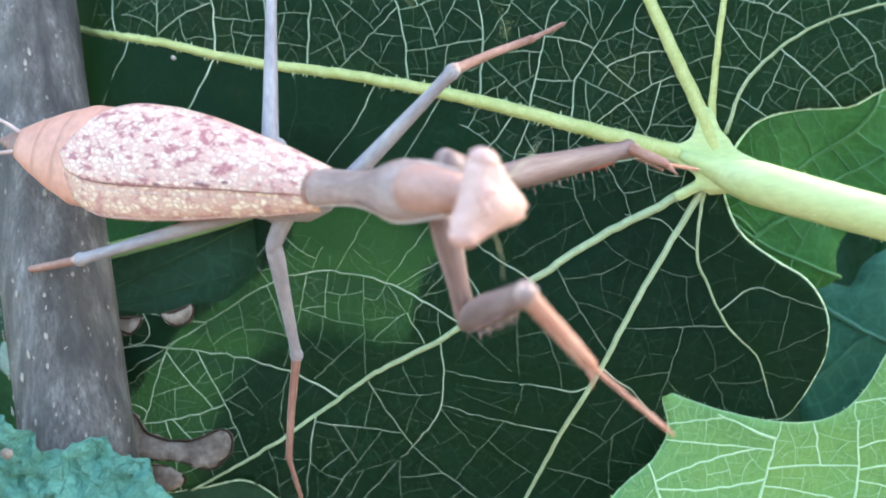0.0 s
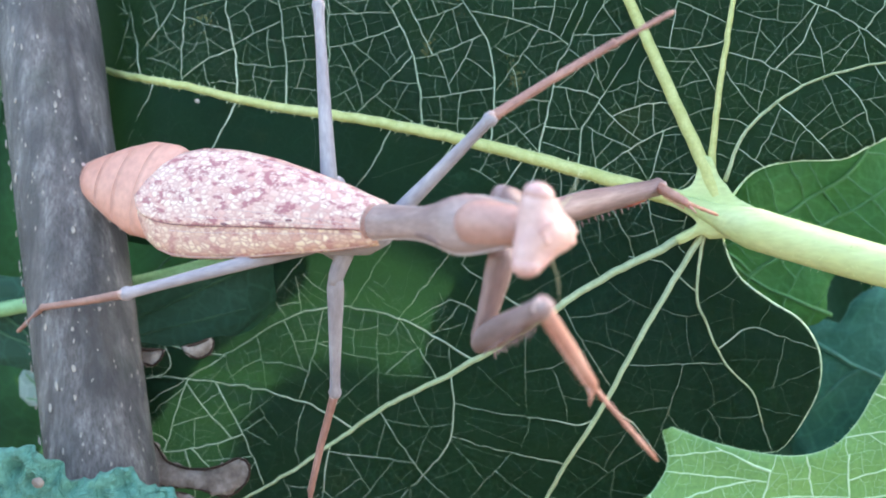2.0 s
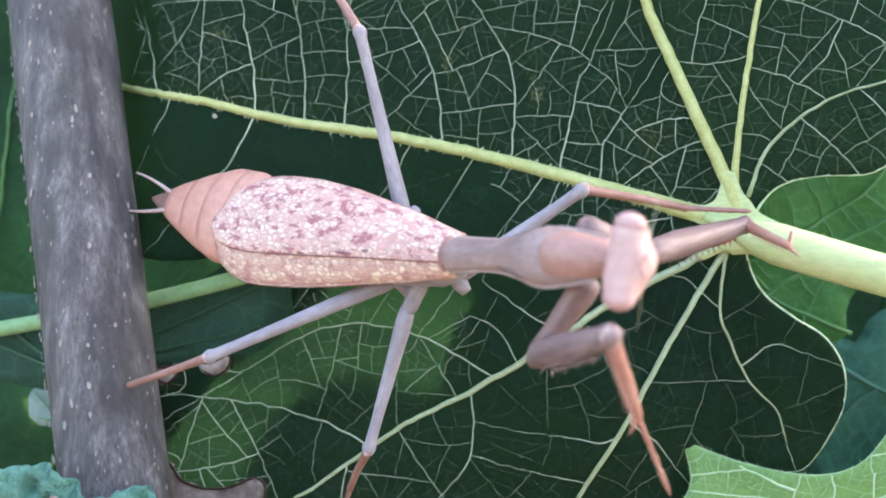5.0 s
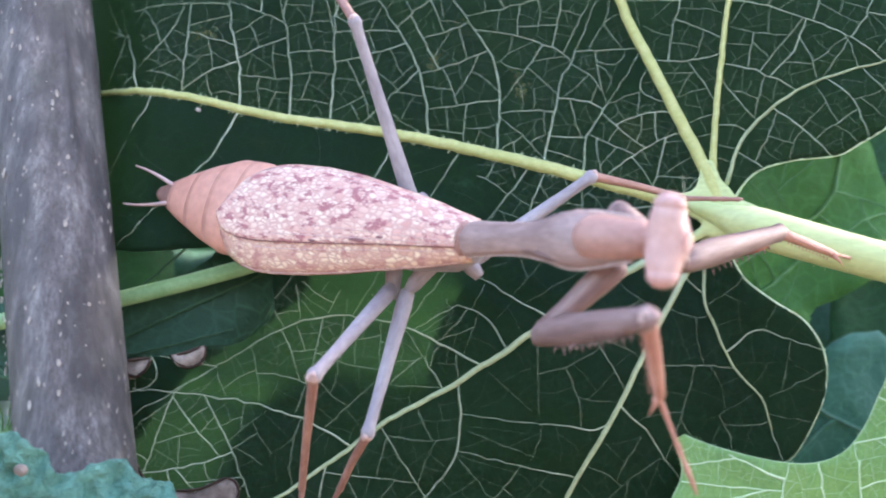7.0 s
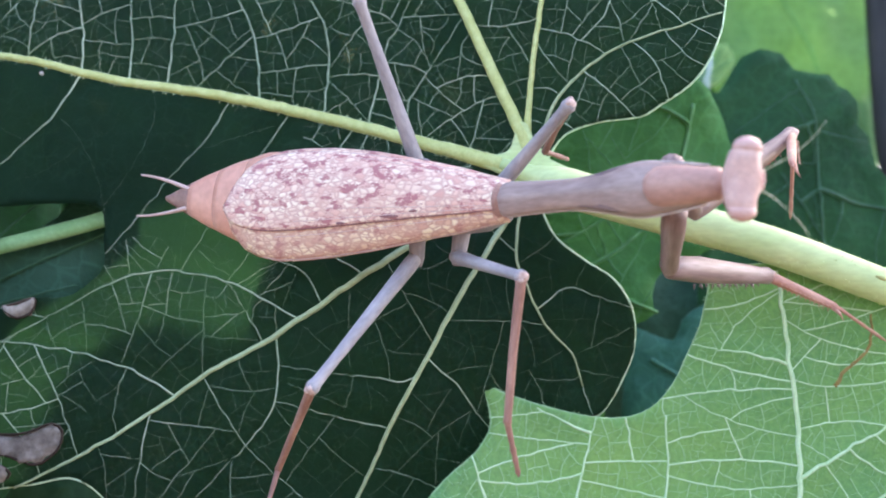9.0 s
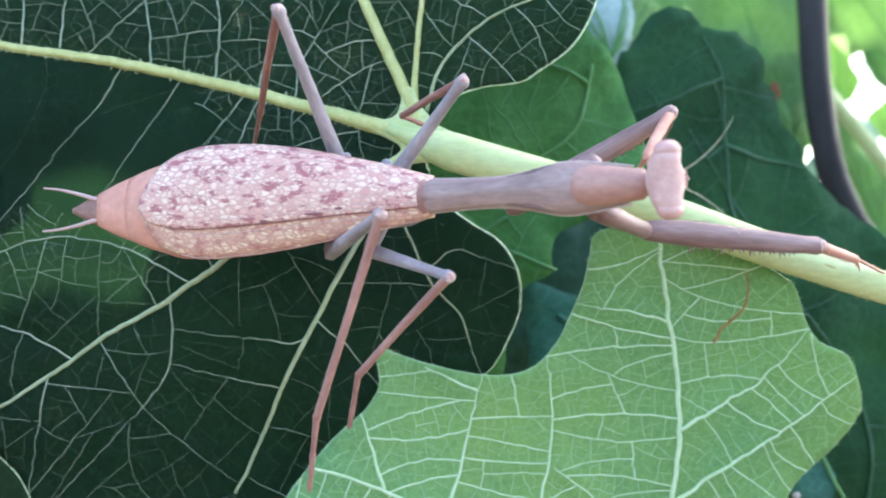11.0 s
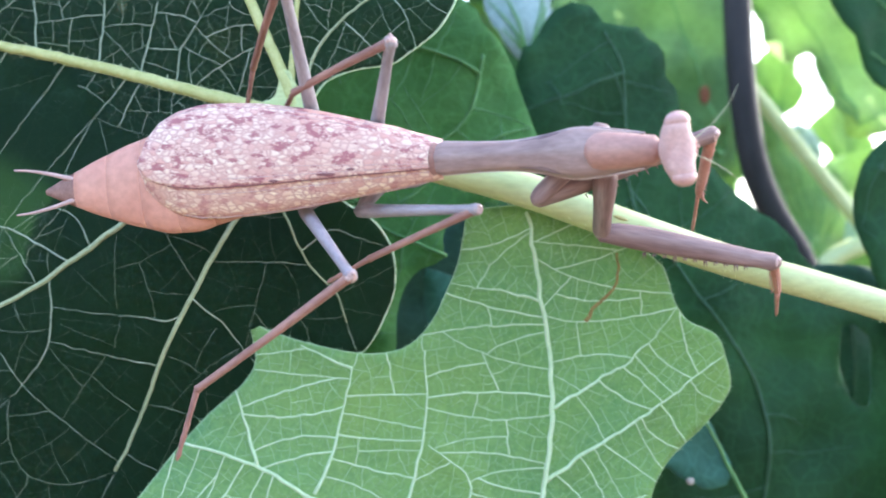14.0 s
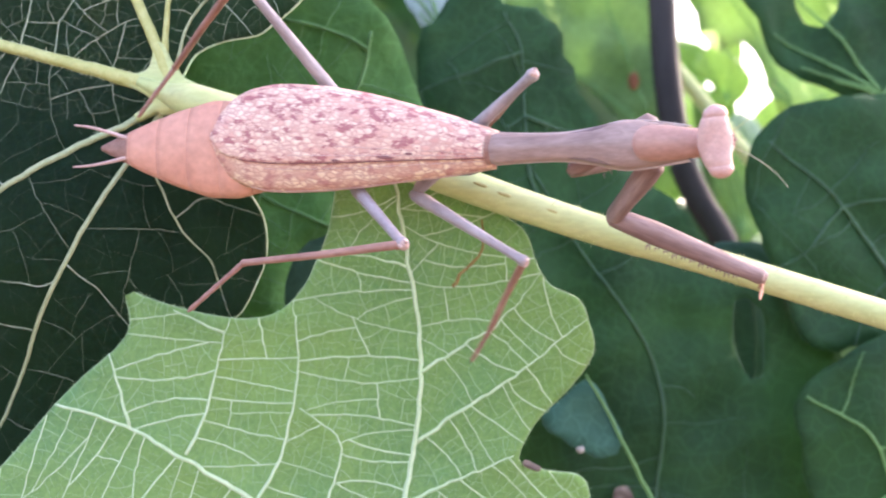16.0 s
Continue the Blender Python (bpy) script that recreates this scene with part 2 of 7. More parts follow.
def wing_material(name, stops, veins, blotch, strength):
    """Small cream and pink cells between darker veins, with wine-red blotches."""
    m, nt, b = material(name, 0.42, 0.3)
    v = warped(nt, coords(nt, (0.62, 1, 1)), 0.45, 1.2)
    edge = cells(nt, v, 2.2)
    tone = nt.nodes.new("ShaderNodeSeparateColor")
    nt.links.new(cells(nt, v, 2.2, "F1", "Color"), tone.inputs[0])
    col = ramp(nt, tone.outputs[0], stops)
    line = ramp(nt, edge, [(0.0, (0.9,) * 3), (0.09, (0.65,) * 3), (0.20, (0, 0, 0))])
    col = mix(nt, line, col, veins)
    u = coords(nt, (0.55, 1, 1))
    soft = ramp(nt, noise_tex(nt, u, 0.42, 3), [(0.42, (0, 0, 0)), (0.66, (0.6,) * 3)])
    col = mix(nt, soft, col, tuple(0.5 * (p + q) for p, q in zip(veins, stops[1][1])))
    blot = ramp(nt, noise_tex(nt, u, 1.25, 4, 0.65), [(0.54, (0, 0, 0)), (0.60, (strength,) * 3)])
    col = mix(nt, blot, col, blotch)
    nt.links.new(col, b.inputs["Base Color"])
    bump(nt, b, edge, 0.4, 0.0002)
    return m


WING = wing_material("wing_cover", [(0.0, (0.70, 0.36, 0.31)), (0.18, (0.80, 0.48, 0.40)), (0.34, (0.89, 0.65, 0.53)), (1.0, (0.93, 0.75, 0.61))], (0.64, 0.35, 0.31), (0.42, 0.13, 0.15), 0.85)
WING_EDGE = wing_material("wing_edge", [(0.0, (0.62, 0.33, 0.27)), (0.25, (0.74, 0.45, 0.34)), (0.45, (0.88, 0.67, 0.49)), (1.0, (0.92, 0.74, 0.55))], (0.58, 0.31, 0.26), (0.44, 0.16, 0.16), 0.6)
WING_LINE = grained("wing_line", [(0.3, (0.20, 0.07, 0.08)), (0.7, (0.36, 0.16, 0.16))], freq=1.0, rough=0.5)
WING_RIB = grained("wing_rib", [(0.3, (0.58, 0.36, 0.35)), (0.7, (0.74, 0.53, 0.49))], freq=0.8, rough=0.5)
BELLY = grained("belly_skin", [(0.3, (0.69, 0.315, 0.235)), (0.7, (0.79, 0.40, 0.31))], scale=(0.6, 0.6, 0.6), freq=0.35, rough=0.45)
BELLY_TIP = grained("belly_tip", [(0.3, (0.24, 0.12, 0.10)), (0.7, (0.40, 0.22, 0.18))], freq=1.2, rough=0.5)
THORAX = grained("pronotum_skin", [(0.25, (0.225, 0.14, 0.132)), (0.45, (0.375, 0.25, 0.23)), (0.75, (0.53, 0.376, 0.35))], scale=(0.22, 0.8, 1), freq=0.6, rough=0.42)
RIDGE = grained("ridge_skin", [(0.3, (0.50, 0.38, 0.36)), (0.7, (0.68, 0.55, 0.52))], freq=0.7, rough=0.45)
FLANK = grained("flank_band", [(0.3, (0.17, 0.105, 0.11)), (0.7, (0.33, 0.22, 0.22))], scale=(0.3, 1, 1), freq=0.9, rough=0.42)
NECK = grained("neck_skin", [(0.3, (0.45, 0.23, 0.19)), (0.7, (0.61, 0.35, 0.295))], scale=(0.5, 1, 1), freq=0.5, rough=0.42)
HEAD = grained("head_skin", [(0.3, (0.64, 0.36, 0.325)), (0.7, (0.79, 0.525, 0.485))], freq=0.7, rough=0.42)
EYE = grained("eye_skin", [(0.3, (0.62, 0.33, 0.30)), (0.7, (0.74, 0.46, 0.42))], freq=1.2, rough=0.25, spec=0.6)
LILAC = grained("lilac_leg", [(0.3, (0.30, 0.255, 0.285)), (0.7, (0.46, 0.405, 0.435))], scale=(0.3, 1, 1), freq=0.7, rough=0.42)
RUST = grained("rust_leg", [(0.3, (0.29, 0.135, 0.11)), (0.7, (0.50, 0.27, 0.22))], scale=(0.3, 1, 1), freq=0.7, rough=0.45)
FOREARM = grained("foreleg_skin", [(0.3, (0.155, 0.088, 0.083)), (0.55, (0.31, 0.197, 0.187)), (0.8, (0.46, 0.325, 0.315))], scale=(0.12, 1, 1), freq=0.8, rough=0.42)
CLAW_RED = grained("foreleg_inner", [(0.3, (0.46, 0.19, 0.14)), (0.7, (0.64, 0.35, 0.27))], scale=(0.4, 1, 1), freq=0.8, rough=0.45)
KNEE = grained("knee_skin", [(0.3, (0.52, 0.34, 0.31)), (0.7, (0.68, 0.48, 0.44))], freq=1.2, rough=0.45)
INNER_RED = grained("inner_red", [(0.3, (0.34, 0.06, 0.04)), (0.7, (0.52, 0.14, 0.08))], scale=(0.4, 1, 1), freq=0.9, rough=0.45)
CERCUS = grained("cercus_skin", [(0.3, (0.55, 0.36, 0.34)), (0.7, (0.70, 0.50, 0.47))], freq=1.0, rough=0.5)
FEELER = grained("feeler_skin", [(0.3, (0.55, 0.55, 0.34)), (0.7, (0.68, 0.66, 0.45))], freq=1.0, rough=0.5)
SOIL = grained("garden_soil", [(0.3, (0.035, 0.026, 0.018)), (0.7, (0.075, 0.055, 0.04))], freq=0.02, rough=0.95)


# ---- shapes ----
def part(name, bm, mat, parent=None, label="", smooth=True):
    me = bpy.data.meshes.new(name)
    bmesh.ops.recalc_face_normals(bm, faces=bm.faces[:])
    bm.to_mesh(me)
    bm.free()
    for p in me.polygons:
        p.use_smooth = smooth
    me.materials.append(mat)
    ob = new(name, me)
    ob.parent = parent
    return tagged(ob, label)


def catmull(points, step, closed=False):
    """A smooth line through the points, sampled about every step."""
    p = [Vector(q) for q in points]
    n, out = len(p), []
    for i in range(n if closed else n - 1):
        a = p[(i - 1) % n] if closed or i else p[0] * 2 - p[1]
        b, c = p[i], p[(i + 1) % n]
        d = p[(i + 2) % n] if closed or i + 2 < n else p[-1] * 2 - p[-2]
        k = max(1, int((c - b).length / step))
        for j in range(k):
            t = j / k
            out.append(0.5 * (2 * b + (c - a) * t + (2 * a - 5 * b + 4 * c - d) * t * t + (3 * b - a - 3 * c + d) * t ** 3))
    if not closed:
        out.append(p[-1])
    return out


def ring_tube(bm, line, radii, sides=8, flat=1.0, up=Vector((0, 0, 1))):
    """A tube along the line (millimetres), with capped ends."""
    rings, n = [], len(line)
    for i, c in enumerate(line):
        d = (line[min(i + 1, n - 1)] - line[max(i - 1, 0)]).normalized()
        u = d.cross(up)
        u = (u if u.length > 0.05 else d.cross(Vector((0.3, 1, 0)))).normalized()
        w = u.cross(d)
        r = radii(i / (n - 1)) if callable(radii) else radii
        rings.append([bm.verts.new((c + r * (math.cos(a) * u + flat * math.sin(a) * w)) * MM) for a in (2 * math.pi * k / sides for k in range(sides))])
    for a, b in zip(rings, rings[1:]):
        for k in range(sides):
            bm.faces.new((a[k], a[(k + 1) % sides], b[(k + 1) % sides], b[k]))
    bm.faces.new(rings[0])
    bm.faces.new(rings[-1])


def loft(bm, sections, sides=20):
    """Elliptic rings along x: rows of x, half width, half height, centre z, in millimetres."""
    rings = []
    for x, w, h, z in sections:
        rings.append([bm.verts.new((x * MM, w * math.cos(a) * MM, (z + h * math.sin(a)) * MM)) for a in (2 * math.pi * k / sides for k in range(sides))])
    for a, b in zip(rings, rings[1:]):
        for k in range(sides):
            bm.faces.new((a[k], a[(k + 1) % sides], b[(k + 1) % sides], b[k]))
    bm.faces.new(rings[0])
    bm.faces.new(rings[-1])


def blob(bm, centre, radii, seg=16, rings=10, m=None):
    made = bmesh.ops.create_uvsphere(bm, u_segments=seg, v_segments=rings, radius=1.0)["verts"]
    for v in made:
        v.co = Vector((v.co.x * radii[0], v.co.y * radii[1], v.co.z * radii[2]))
        if m:
            v.co = m @ v.co
        v.co = (v.co + Vector(centre)) * MM
    return made


def inside(x, z, poly):
    hit = False
    for (ax, az), (bx, bz) in zip(poly, poly[1:] + poly[:1]):
        if (az > z) != (bz > z) and x < (bx - ax) * (z - az) / (bz - az) + ax:
            hit = not hit
    return hit


def waved(surface, wave):
    """The bent surface with the slow and fine waves of a living blade."""
    return lambda x, z: surface(x, z) + wave * noise.noise(Vector((x * 0.12, z * 0.12, 1))) * 2 + 0.35 * wave * noise.noise(Vector((x * 0.55, z * 0.55, 5)))


def blade(name, edge, surface, mat, parent, step=1.1, wave=0.25, thick=0.22, holes=(), serrate=0.12, label=""):
    """A leaf blade inside a closed edge (x, z in millimetres), bent to y = surface(x, z)."""
    loops = []
    for line in (edge, *holes):
        pts = catmull([(x, z, 0) for x, z in line], step * 0.7, True)
        loops.append([(p.x + serrate * (noise.noise(Vector((p.x * 1.3, p.y * 1.3, 3)))), p.y + serrate * noise.noise(Vector((p.x * 1.3, p.y * 1.3, 8)))) for p in pts])
    coordinates, edges = [], []
    for lp in loops:
        o = len(coordinates)
        coordinates += [Vector(p) for p in lp]
        edges += [(o + i, o + (i + 1) % len(lp)) for i in range(len(lp))]
    xs, zs = [p[0] for p in loops[0]], [p[1] for p in loops[0]]
    near = {}
    for p in coordinates:
        near.setdefault((int(p.x // step), int(p.y // step)), []).append(p)
    z, row = min(zs), 0
    while z < max(zs):
        x = min(xs) + (row % 2) * step / 2
        while x < max(xs):
            q = Vector((x + random.uniform(-0.12, 0.12) * step, z + random.uniform(-0.12, 0.12) * step))
            k = (int(q.x // step), int(q.y // step))
            close = any((q - p).length < 0.5 * step for i in (-1, 0, 1) for j in (-1, 0, 1) for p in near.get((k[0] + i, k[1] + j), ()))
            if not close and inside(q.x, q.y, loops[0]) and not any(inside(q.x, q.y, h) for h in loops[1:]):
                coordinates.append(q)
            x += step
        z, row = z + step * 0.866, row + 1
    vs, _, fs, *_ = delaunay_2d_cdt(coordinates, edges, [], 1, 1e-5)
    bm = bmesh.new()
    made, over = [], waved(surface, wave)
    for v in vs:
        made.append(bm.verts.new((v.x * MM, over(v.x, v.y) * MM, v.y * MM)))
    for f in fs:
        cx, cz = sum(vs[i].x for i in f) / 3, sum(vs[i].y for i in f) / 3
        if inside(cx, cz, loops[0]) and not any(inside(cx, cz, h) for h in loops[1:]):
            bm.faces.new([made[i] for i in f])
    for v in [v for v in bm.verts if not v.link_faces]:
        bm.verts.remove(v)
    ob = part(name, bm, mat, parent, label)
    so = ob.modifiers.new("thickness", "SOLIDIFY")
    so.thickness, so.offset = thick * MM, 0
    return ob


def vein(name, line, r0, r1, surface, mat, parent, lift=0.1, sides=7, label="", wiggle=0.15, flare=0.0):
    """A raised vein from its thin end to its thick end, along the blade."""
    pts = catmull([(x, z, 0) for x, z in line], 0.8)
    path = []
    for p in pts:
        x = p.x + wiggle * noise.noise(Vector((p.x * 0.7, p.y * 0.7, 11)))
        z = p.y + wiggle * noise.noise(Vector((p.x * 0.7, p.y * 0.7, 17)))
        path.append(Vector((x, surface(x, z) - lift, z)))
    bm = bmesh.new()
    ring_tube(bm, path, lambda t: r0 + (r1 - r0) * t + flare * r1 * max(0.0, (t - 0.86) / 0.14) ** 2, sides, 1.0, Vector((0, 1, 0)))
    return part(name, bm, mat, parent, label)


def tubes(name, lines, mat, parent, sides=4):
    """Many thin tapering tubes in one mesh: rows of (points in millimetres, thick end, thin end)."""
    verts, faces = [], []
    ring = [(math.cos(2 * math.pi * k / sides + 0.4), math.sin(2 * math.pi * k / sides + 0.4)) for k in range(sides)]
    for pts, r0, r1 in lines:
        n, base = len(pts), len(verts)
        for i, p in enumerate(pts):
            d = (pts[min(i + 1, n - 1)] - pts[max(i - 1, 0)]).normalized()
            u = Vector((d.z, 0, -d.x)).normalized()
            r = r0 + (r1 - r0) * i / (n - 1)
            verts += [((p.x + r * c * u.x) * MM, (p.y + r * e) * MM, (p.z + r * c * u.z) * MM) for c, e in ring]
        for i in range(n - 1):
            a = base + i * sides
            faces += [(a + k, a + (k + 1) % sides, a + sides + (k + 1) % sides, a + sides + k) for k in range(sides)]
    me = bpy.data.meshes.new(name)
    me.from_pydata(verts, [], faces)
    for p in me.polygons:
        p.use_smooth = True
    me.materials.append(mat)
    ob = new(name, me)
    ob.parent = parent
    return ob


def grow_veins(lines, edge, surface, parent, levels, seed, lift=0.08, sparse=None, loose=0.6):
    """Venation: veins leave the larger ones at even gaps and run on until they meet another.
    levels: rows of gap, reach, angle, radius, wobble, material, own parts or not."""
    rng = random.Random(seed)
    cell, taken, room = 0.3, {}, {}

    def free(x, z):
        k = (round(x / 0.6), round(z / 0.6))
        if k not in room:
            room[k] = inside(k[0] * 0.6, k[1] * 0.6, edge)
        return room[k]

    def claim(p, who):
        taken.setdefault((int(p.x // cell), int(p.y // cell)), who)

    parents, count = [], 0
    for line in lines:
        pts = catmull([(x, z, 0) for x, z in line], 0.25)
        for p in pts:
            claim(p, count)
        parents.append((count, pts[::2]))
        count += 1
    for gap, reach, angle, radius, wobble, mat, own in levels:
        made = []
        for who, pts in parents:
            run, wait = rng.uniform(0, gap), gap
            for a, b in zip(pts, pts[1:]):
                run += (b - a).length
                if run < wait or (b - a).length < 1e-4:
                    continue
                run, wait = 0.0, gap * rng.uniform(0.7, 1.3) * ((sparse(a.x, a.y) ** (2 if own else 1)) if sparse else 1)
                d = (b - a).normalized()
                for side in (-1, 1):
                    turn = side * radians(angle + rng.uniform(-7, 7))
                    h = Vector((d.x * math.cos(turn) - d.y * math.sin(turn), d.x * math.sin(turn) + d.y * math.cos(turn), 0))
                    q = a + h * gap * 0.55
                    near_by = False
                    for k in range(8):
                        o = q + Vector((math.cos(k * 0.785), math.sin(k * 0.785), 0)) * gap * 0.30
                        if taken.get((int(o.x // cell), int(o.y // cell)), who) != who:
                            near_by = True
                            break
                    if near_by:
                        continue
                    p, path, left, met = a + h * 0.12, [Vector(a)], reach * rng.uniform(0.5, 1.2), False
                    curve, sway, base = rng.uniform(-1, 1) * wobble * 0.10, 0.0, math.atan2(h.y, h.x)
                    while left > 0 and free(p.x, p.y):
                        path.append(Vector(p))
                        back = p - h * 0.2
                        other = [taken.get((int(o.x // cell), int(o.y // cell))) for o in (back, p)]
                        if len(path) > 2 and any(o is not None and o != who for o in other):
                            met = True
                            break
                        sway = 0.8 * sway + rng.uniform(-wobble, wobble)
                        base += radians(curve)
                        h = Vector((math.cos(base + radians(sway)), math.sin(base + radians(sway)), 0))
                        p, left = p + h * 0.4, left - 0.4
                    if len(path) < 4 or (not met and rng.random() < loose):
                        continue
                    for o, e in zip(path[1:], path[2:]):
                        for k in range(4):
                            claim(o + (e - o) * k / 4, count)
                    made.append((count, path))
                    count += 1
        rows = []
        for who, path in made:
            r = radius * rng.uniform(0.7, 1.3)
            rows.append(([Vector((p.x, surface(p.x, p.y) - lift, p.y)) for p in path], r, r * (0.75 if len(path) < 14 else 0.5)))
        if own:
            for row in rows:
                tubes("vein", [row], mat, parent, 6)
        elif rows:
            tagged(tubes("vein_net", rows, mat, parent), kind="stuff")
        parents += [(w, path) for w, path in made]


def nearest(poly, p):
    return min(range(len(poly)), key=lambda i: (poly[i] - p).length_squared)


def crossing(poly, p, d):
    """Where a ray from p first meets the outline: the place, or None."""
    best = None
    for a, b in zip(poly, poly[1:] + poly[:1]):
        ex, ey = b.x - a.x, b.y - a.y
        det = d.x * ey - d.y * ex
        if abs(det) < 1e-9:
            continue
        t = ((a.x - p.x) * ey - (a.y - p.y) * ex) / det
        u = ((a.x - p.x) * d.y - (a.y - p.y) * d.x) / det
        if t > 1e-4 and -1e-6 <= u <= 1 + 1e-6 and (best is None or t < best):
            best = t
    return None if best is None else p + d * best


def moments(poly):
    """Area, centre, and the direction and slimness of a cell."""
    a = cx = cy = 0.0
    for p, q in zip(poly, poly[1:] + poly[:1]):
        k = p.x * q.y - q.x * p.y
        a, cx, cy = a + k, cx + (p.x + q.x) * k, cy + (p.y + q.y) * k
    if abs(a) < 1e-9:
        return 0.0, poly[0], (1, 0, 1)
    c = Vector((cx / (3 * a), cy / (3 * a)))
    sxx = syy = sxy = 0.0
    for p in poly:
        x, y = p.x - c.x, p.y - c.y
        sxx, syy, sxy = sxx + x * x, syy + y * y, sxy + x * y
    return abs(a) / 2, c, (sxx / len(poly), syy / len(poly), sxy / len(poly))


def divide(poly, i, j, way):
    if i > j:
        i, j, way = j, i, way[::-1]
    return poly[i:j + 1] + way[::-1], poly[j:] + poly[:i + 1] + way


def venation(edge, trunks, surface, parent, tiers, least, seed, stretch=1.0, lift=0.125, spur_rate=0.5, loose=0.0):
    """Leaf venation by repeated division: the large veins part the blade into fields, and each field is crossed by
    ever finer veins that end on the older ones, until the meshes are small.
    tiers: rows of smallest field area, radius, material, own parts or not. least: a factor on the areas at a place."""
    rng = random.Random(seed)
    fields = [[Vector((p.x, p.y)) for p in catmull([(x, z, 0) for x, z in edge], 0.5, True)]]
    rows = [[] for _ in tiers]

    def draw(k, path, r, taper=0.8):
        rows[k].append(([Vector((p.x, surface(p.x, p.y) - lift, p.y)) for p in path], r, r * taper))

    for line in trunks:
        pts = [Vector((p.x, p.y)) for p in catmull([(x, z, 0) for x, z in line], 0.35)]
        mid = pts[len(pts) // 2]
        home = next((f for f in fields if inside(mid.x, mid.y, [(p.x, p.y) for p in f])), None)
        if home is None:
            continue
        flat = [(p.x, p.y) for p in home]
        lo = hi = len(pts) // 2
        while lo > 0 and inside(pts[lo - 1].x, pts[lo - 1].y, flat):
            lo -= 1
        while hi < len(pts) - 1 and inside(pts[hi + 1].x, pts[hi + 1].y, flat):
            hi += 1
        run, ends = pts[lo:hi + 1], []
        if len(run) < 4:
            continue
        for tip, back in ((run[0], run[2]), (run[-1], run[-3])):
            k = nearest(home, tip)
            q = home[k] if (home[k] - tip).length < 1.3 else crossing(home, tip, (tip - back).normalized())
            ends.append(nearest(home, q if q is not None else tip))
        for k, tip in ((ends[0], run[0]), (ends[1], run[-1])):
            gap = (home[k] - tip).length
            if gap > 0.9:
                n = max(3, int(gap / 0.4))
                draw(0, [tip + (home[k] - tip) * (m / n) + Vector((noise.noise(Vector((tip.x, m * 0.3, 2))), noise.noise(Vector((tip.y, m * 0.3, 9))))) * 0.35 * math.sin(math.pi * m / n) for m in range(n + 1)], tiers[0][1] * 0.8)
        if abs(ends[0] - ends[1]) < 3:
            continue
        halves = divide(home, ends[0], ends[1], run)
        whole = moments(home)[0]
        if abs(sum(moments(g)[0] for g in halves) - whole) < 0.02 * whole:
            fields.remove(home)
            fields += halves
    stack, nodes = [(f, None) for f in fields], set()
    while stack:
        f, axis = stack.pop()
        area, c, (sxx, syy, sxy) = moments(f)
        scale = least(c.x, c.y)
        k = next((i for i, t in enumerate(tiers) if area > t[0] * scale * rng.uniform(0.75, 1.35)), None)
        if k is None or len(f) < 8:
            if k is None and len(f) > 8 and rng.random() < spur_rate / scale:
                a = f[rng.randrange(len(f))]
                e = a + (c - a) * rng.uniform(0.6, 1.0)
                m = (a + e) / 2 + Vector((e.y - a.y, a.x - e.x)) * rng.uniform(-0.2, 0.2)
                draw(len(tiers) - 1, [a, m, e], tiers[-1][1] * 0.7, 0.5)
            continue
        turn = 0.5 * math.atan2(2 * sxy, sxx - syy)
        if axis is None or k > 0 and stretch <= 1:
            axis = Vector((math.cos(turn), math.sin(turn)))
        if stretch > 1 and k < 1:
            ax, ay = axis
            along = sxx * ax * ax + 2 * sxy * ax * ay + syy * ay * ay
            across = sxx * ay * ay - 2 * sxy * ax * ay + syy * ax * ax
            u = axis if along * stretch * stretch > across else Vector((-ay, ax))
        else:
            u = Vector((math.cos(turn), math.sin(turn)))
        long = math.sqrt(3 * max(1e-6, sxx * u.x ** 2 + 2 * sxy * u.x * u.y + syy * u.y ** 2))
        flat, best = [(p.x, p.y) for p in f], None
        for trial in range(70):
            if best and (6 <= trial < 12 or trial > 45):
                break
            p = c + u * long * rng.uniform(-0.26, 0.26)
            free = trial >= 12
            if free or not inside(p.x, p.y, flat):
                p = (f[rng.randrange(len(f))] + f[rng.randrange(len(f))]) / 2
                if not inside(p.x, p.y, flat):
                    continue
            swing = radians(rng.uniform(0, 180) if free else rng.uniform(-16, 16) + 90)
            d = Vector((u.x * math.cos(swing) - u.y * math.sin(swing), u.x * math.sin(swing) + u.y * math.cos(swing)))
            bend = 0.0 if free else radians(rng.uniform(-20, 20))
            e = Vector((-d.x * math.cos(bend) + d.y * math.sin(bend), -d.x * math.sin(bend) - d.y * math.cos(bend)))
            q1, q2 = crossing(f, p, d), crossing(f, p, e)
            if q1 is None or q2 is None:
                continue
            i, j = nearest(f, q1), nearest(f, q2)
            if free:
                p = (f[i] + f[j]) / 2
            far = (f[i] - p).length + (f[j] - p).length
            if trial < 40 and any((round(f[m].x / 0.5), round(f[m].y / 0.5)) in nodes for m in (i, j)):
                continue
            if min(abs(i - j), len(f) - abs(i - j)) < 3 or (f[i] - f[j]).length < 0.3:
                continue
            if best is not None and far >= best[0]:
                continue
            a, b, n, path = f[i], f[j], max(2, int(far / 0.33)), []
            for m in range(n + 1):
                t = m / n
                o = a * (1 - t) ** 2 + (p * 2 - (a + b) / 2) * 2 * t * (1 - t) + b * t * t
                amp = 0.22 * math.sin(math.pi * t) * min(1.0, 0.3 + 0.1 * n)
                path.append(o + amp * Vector((noise.noise(Vector((o.x * 0.9, o.y * 0.9, 31))), noise.noise(Vector((o.x * 0.9, o.y * 0.9, 47))))))
            if not all(inside(o.x, o.y, flat) for o in path[2:-2]):
                continue
            if min((o - path[n // 2]).length for o in f) < 0.16 * far:
                continue
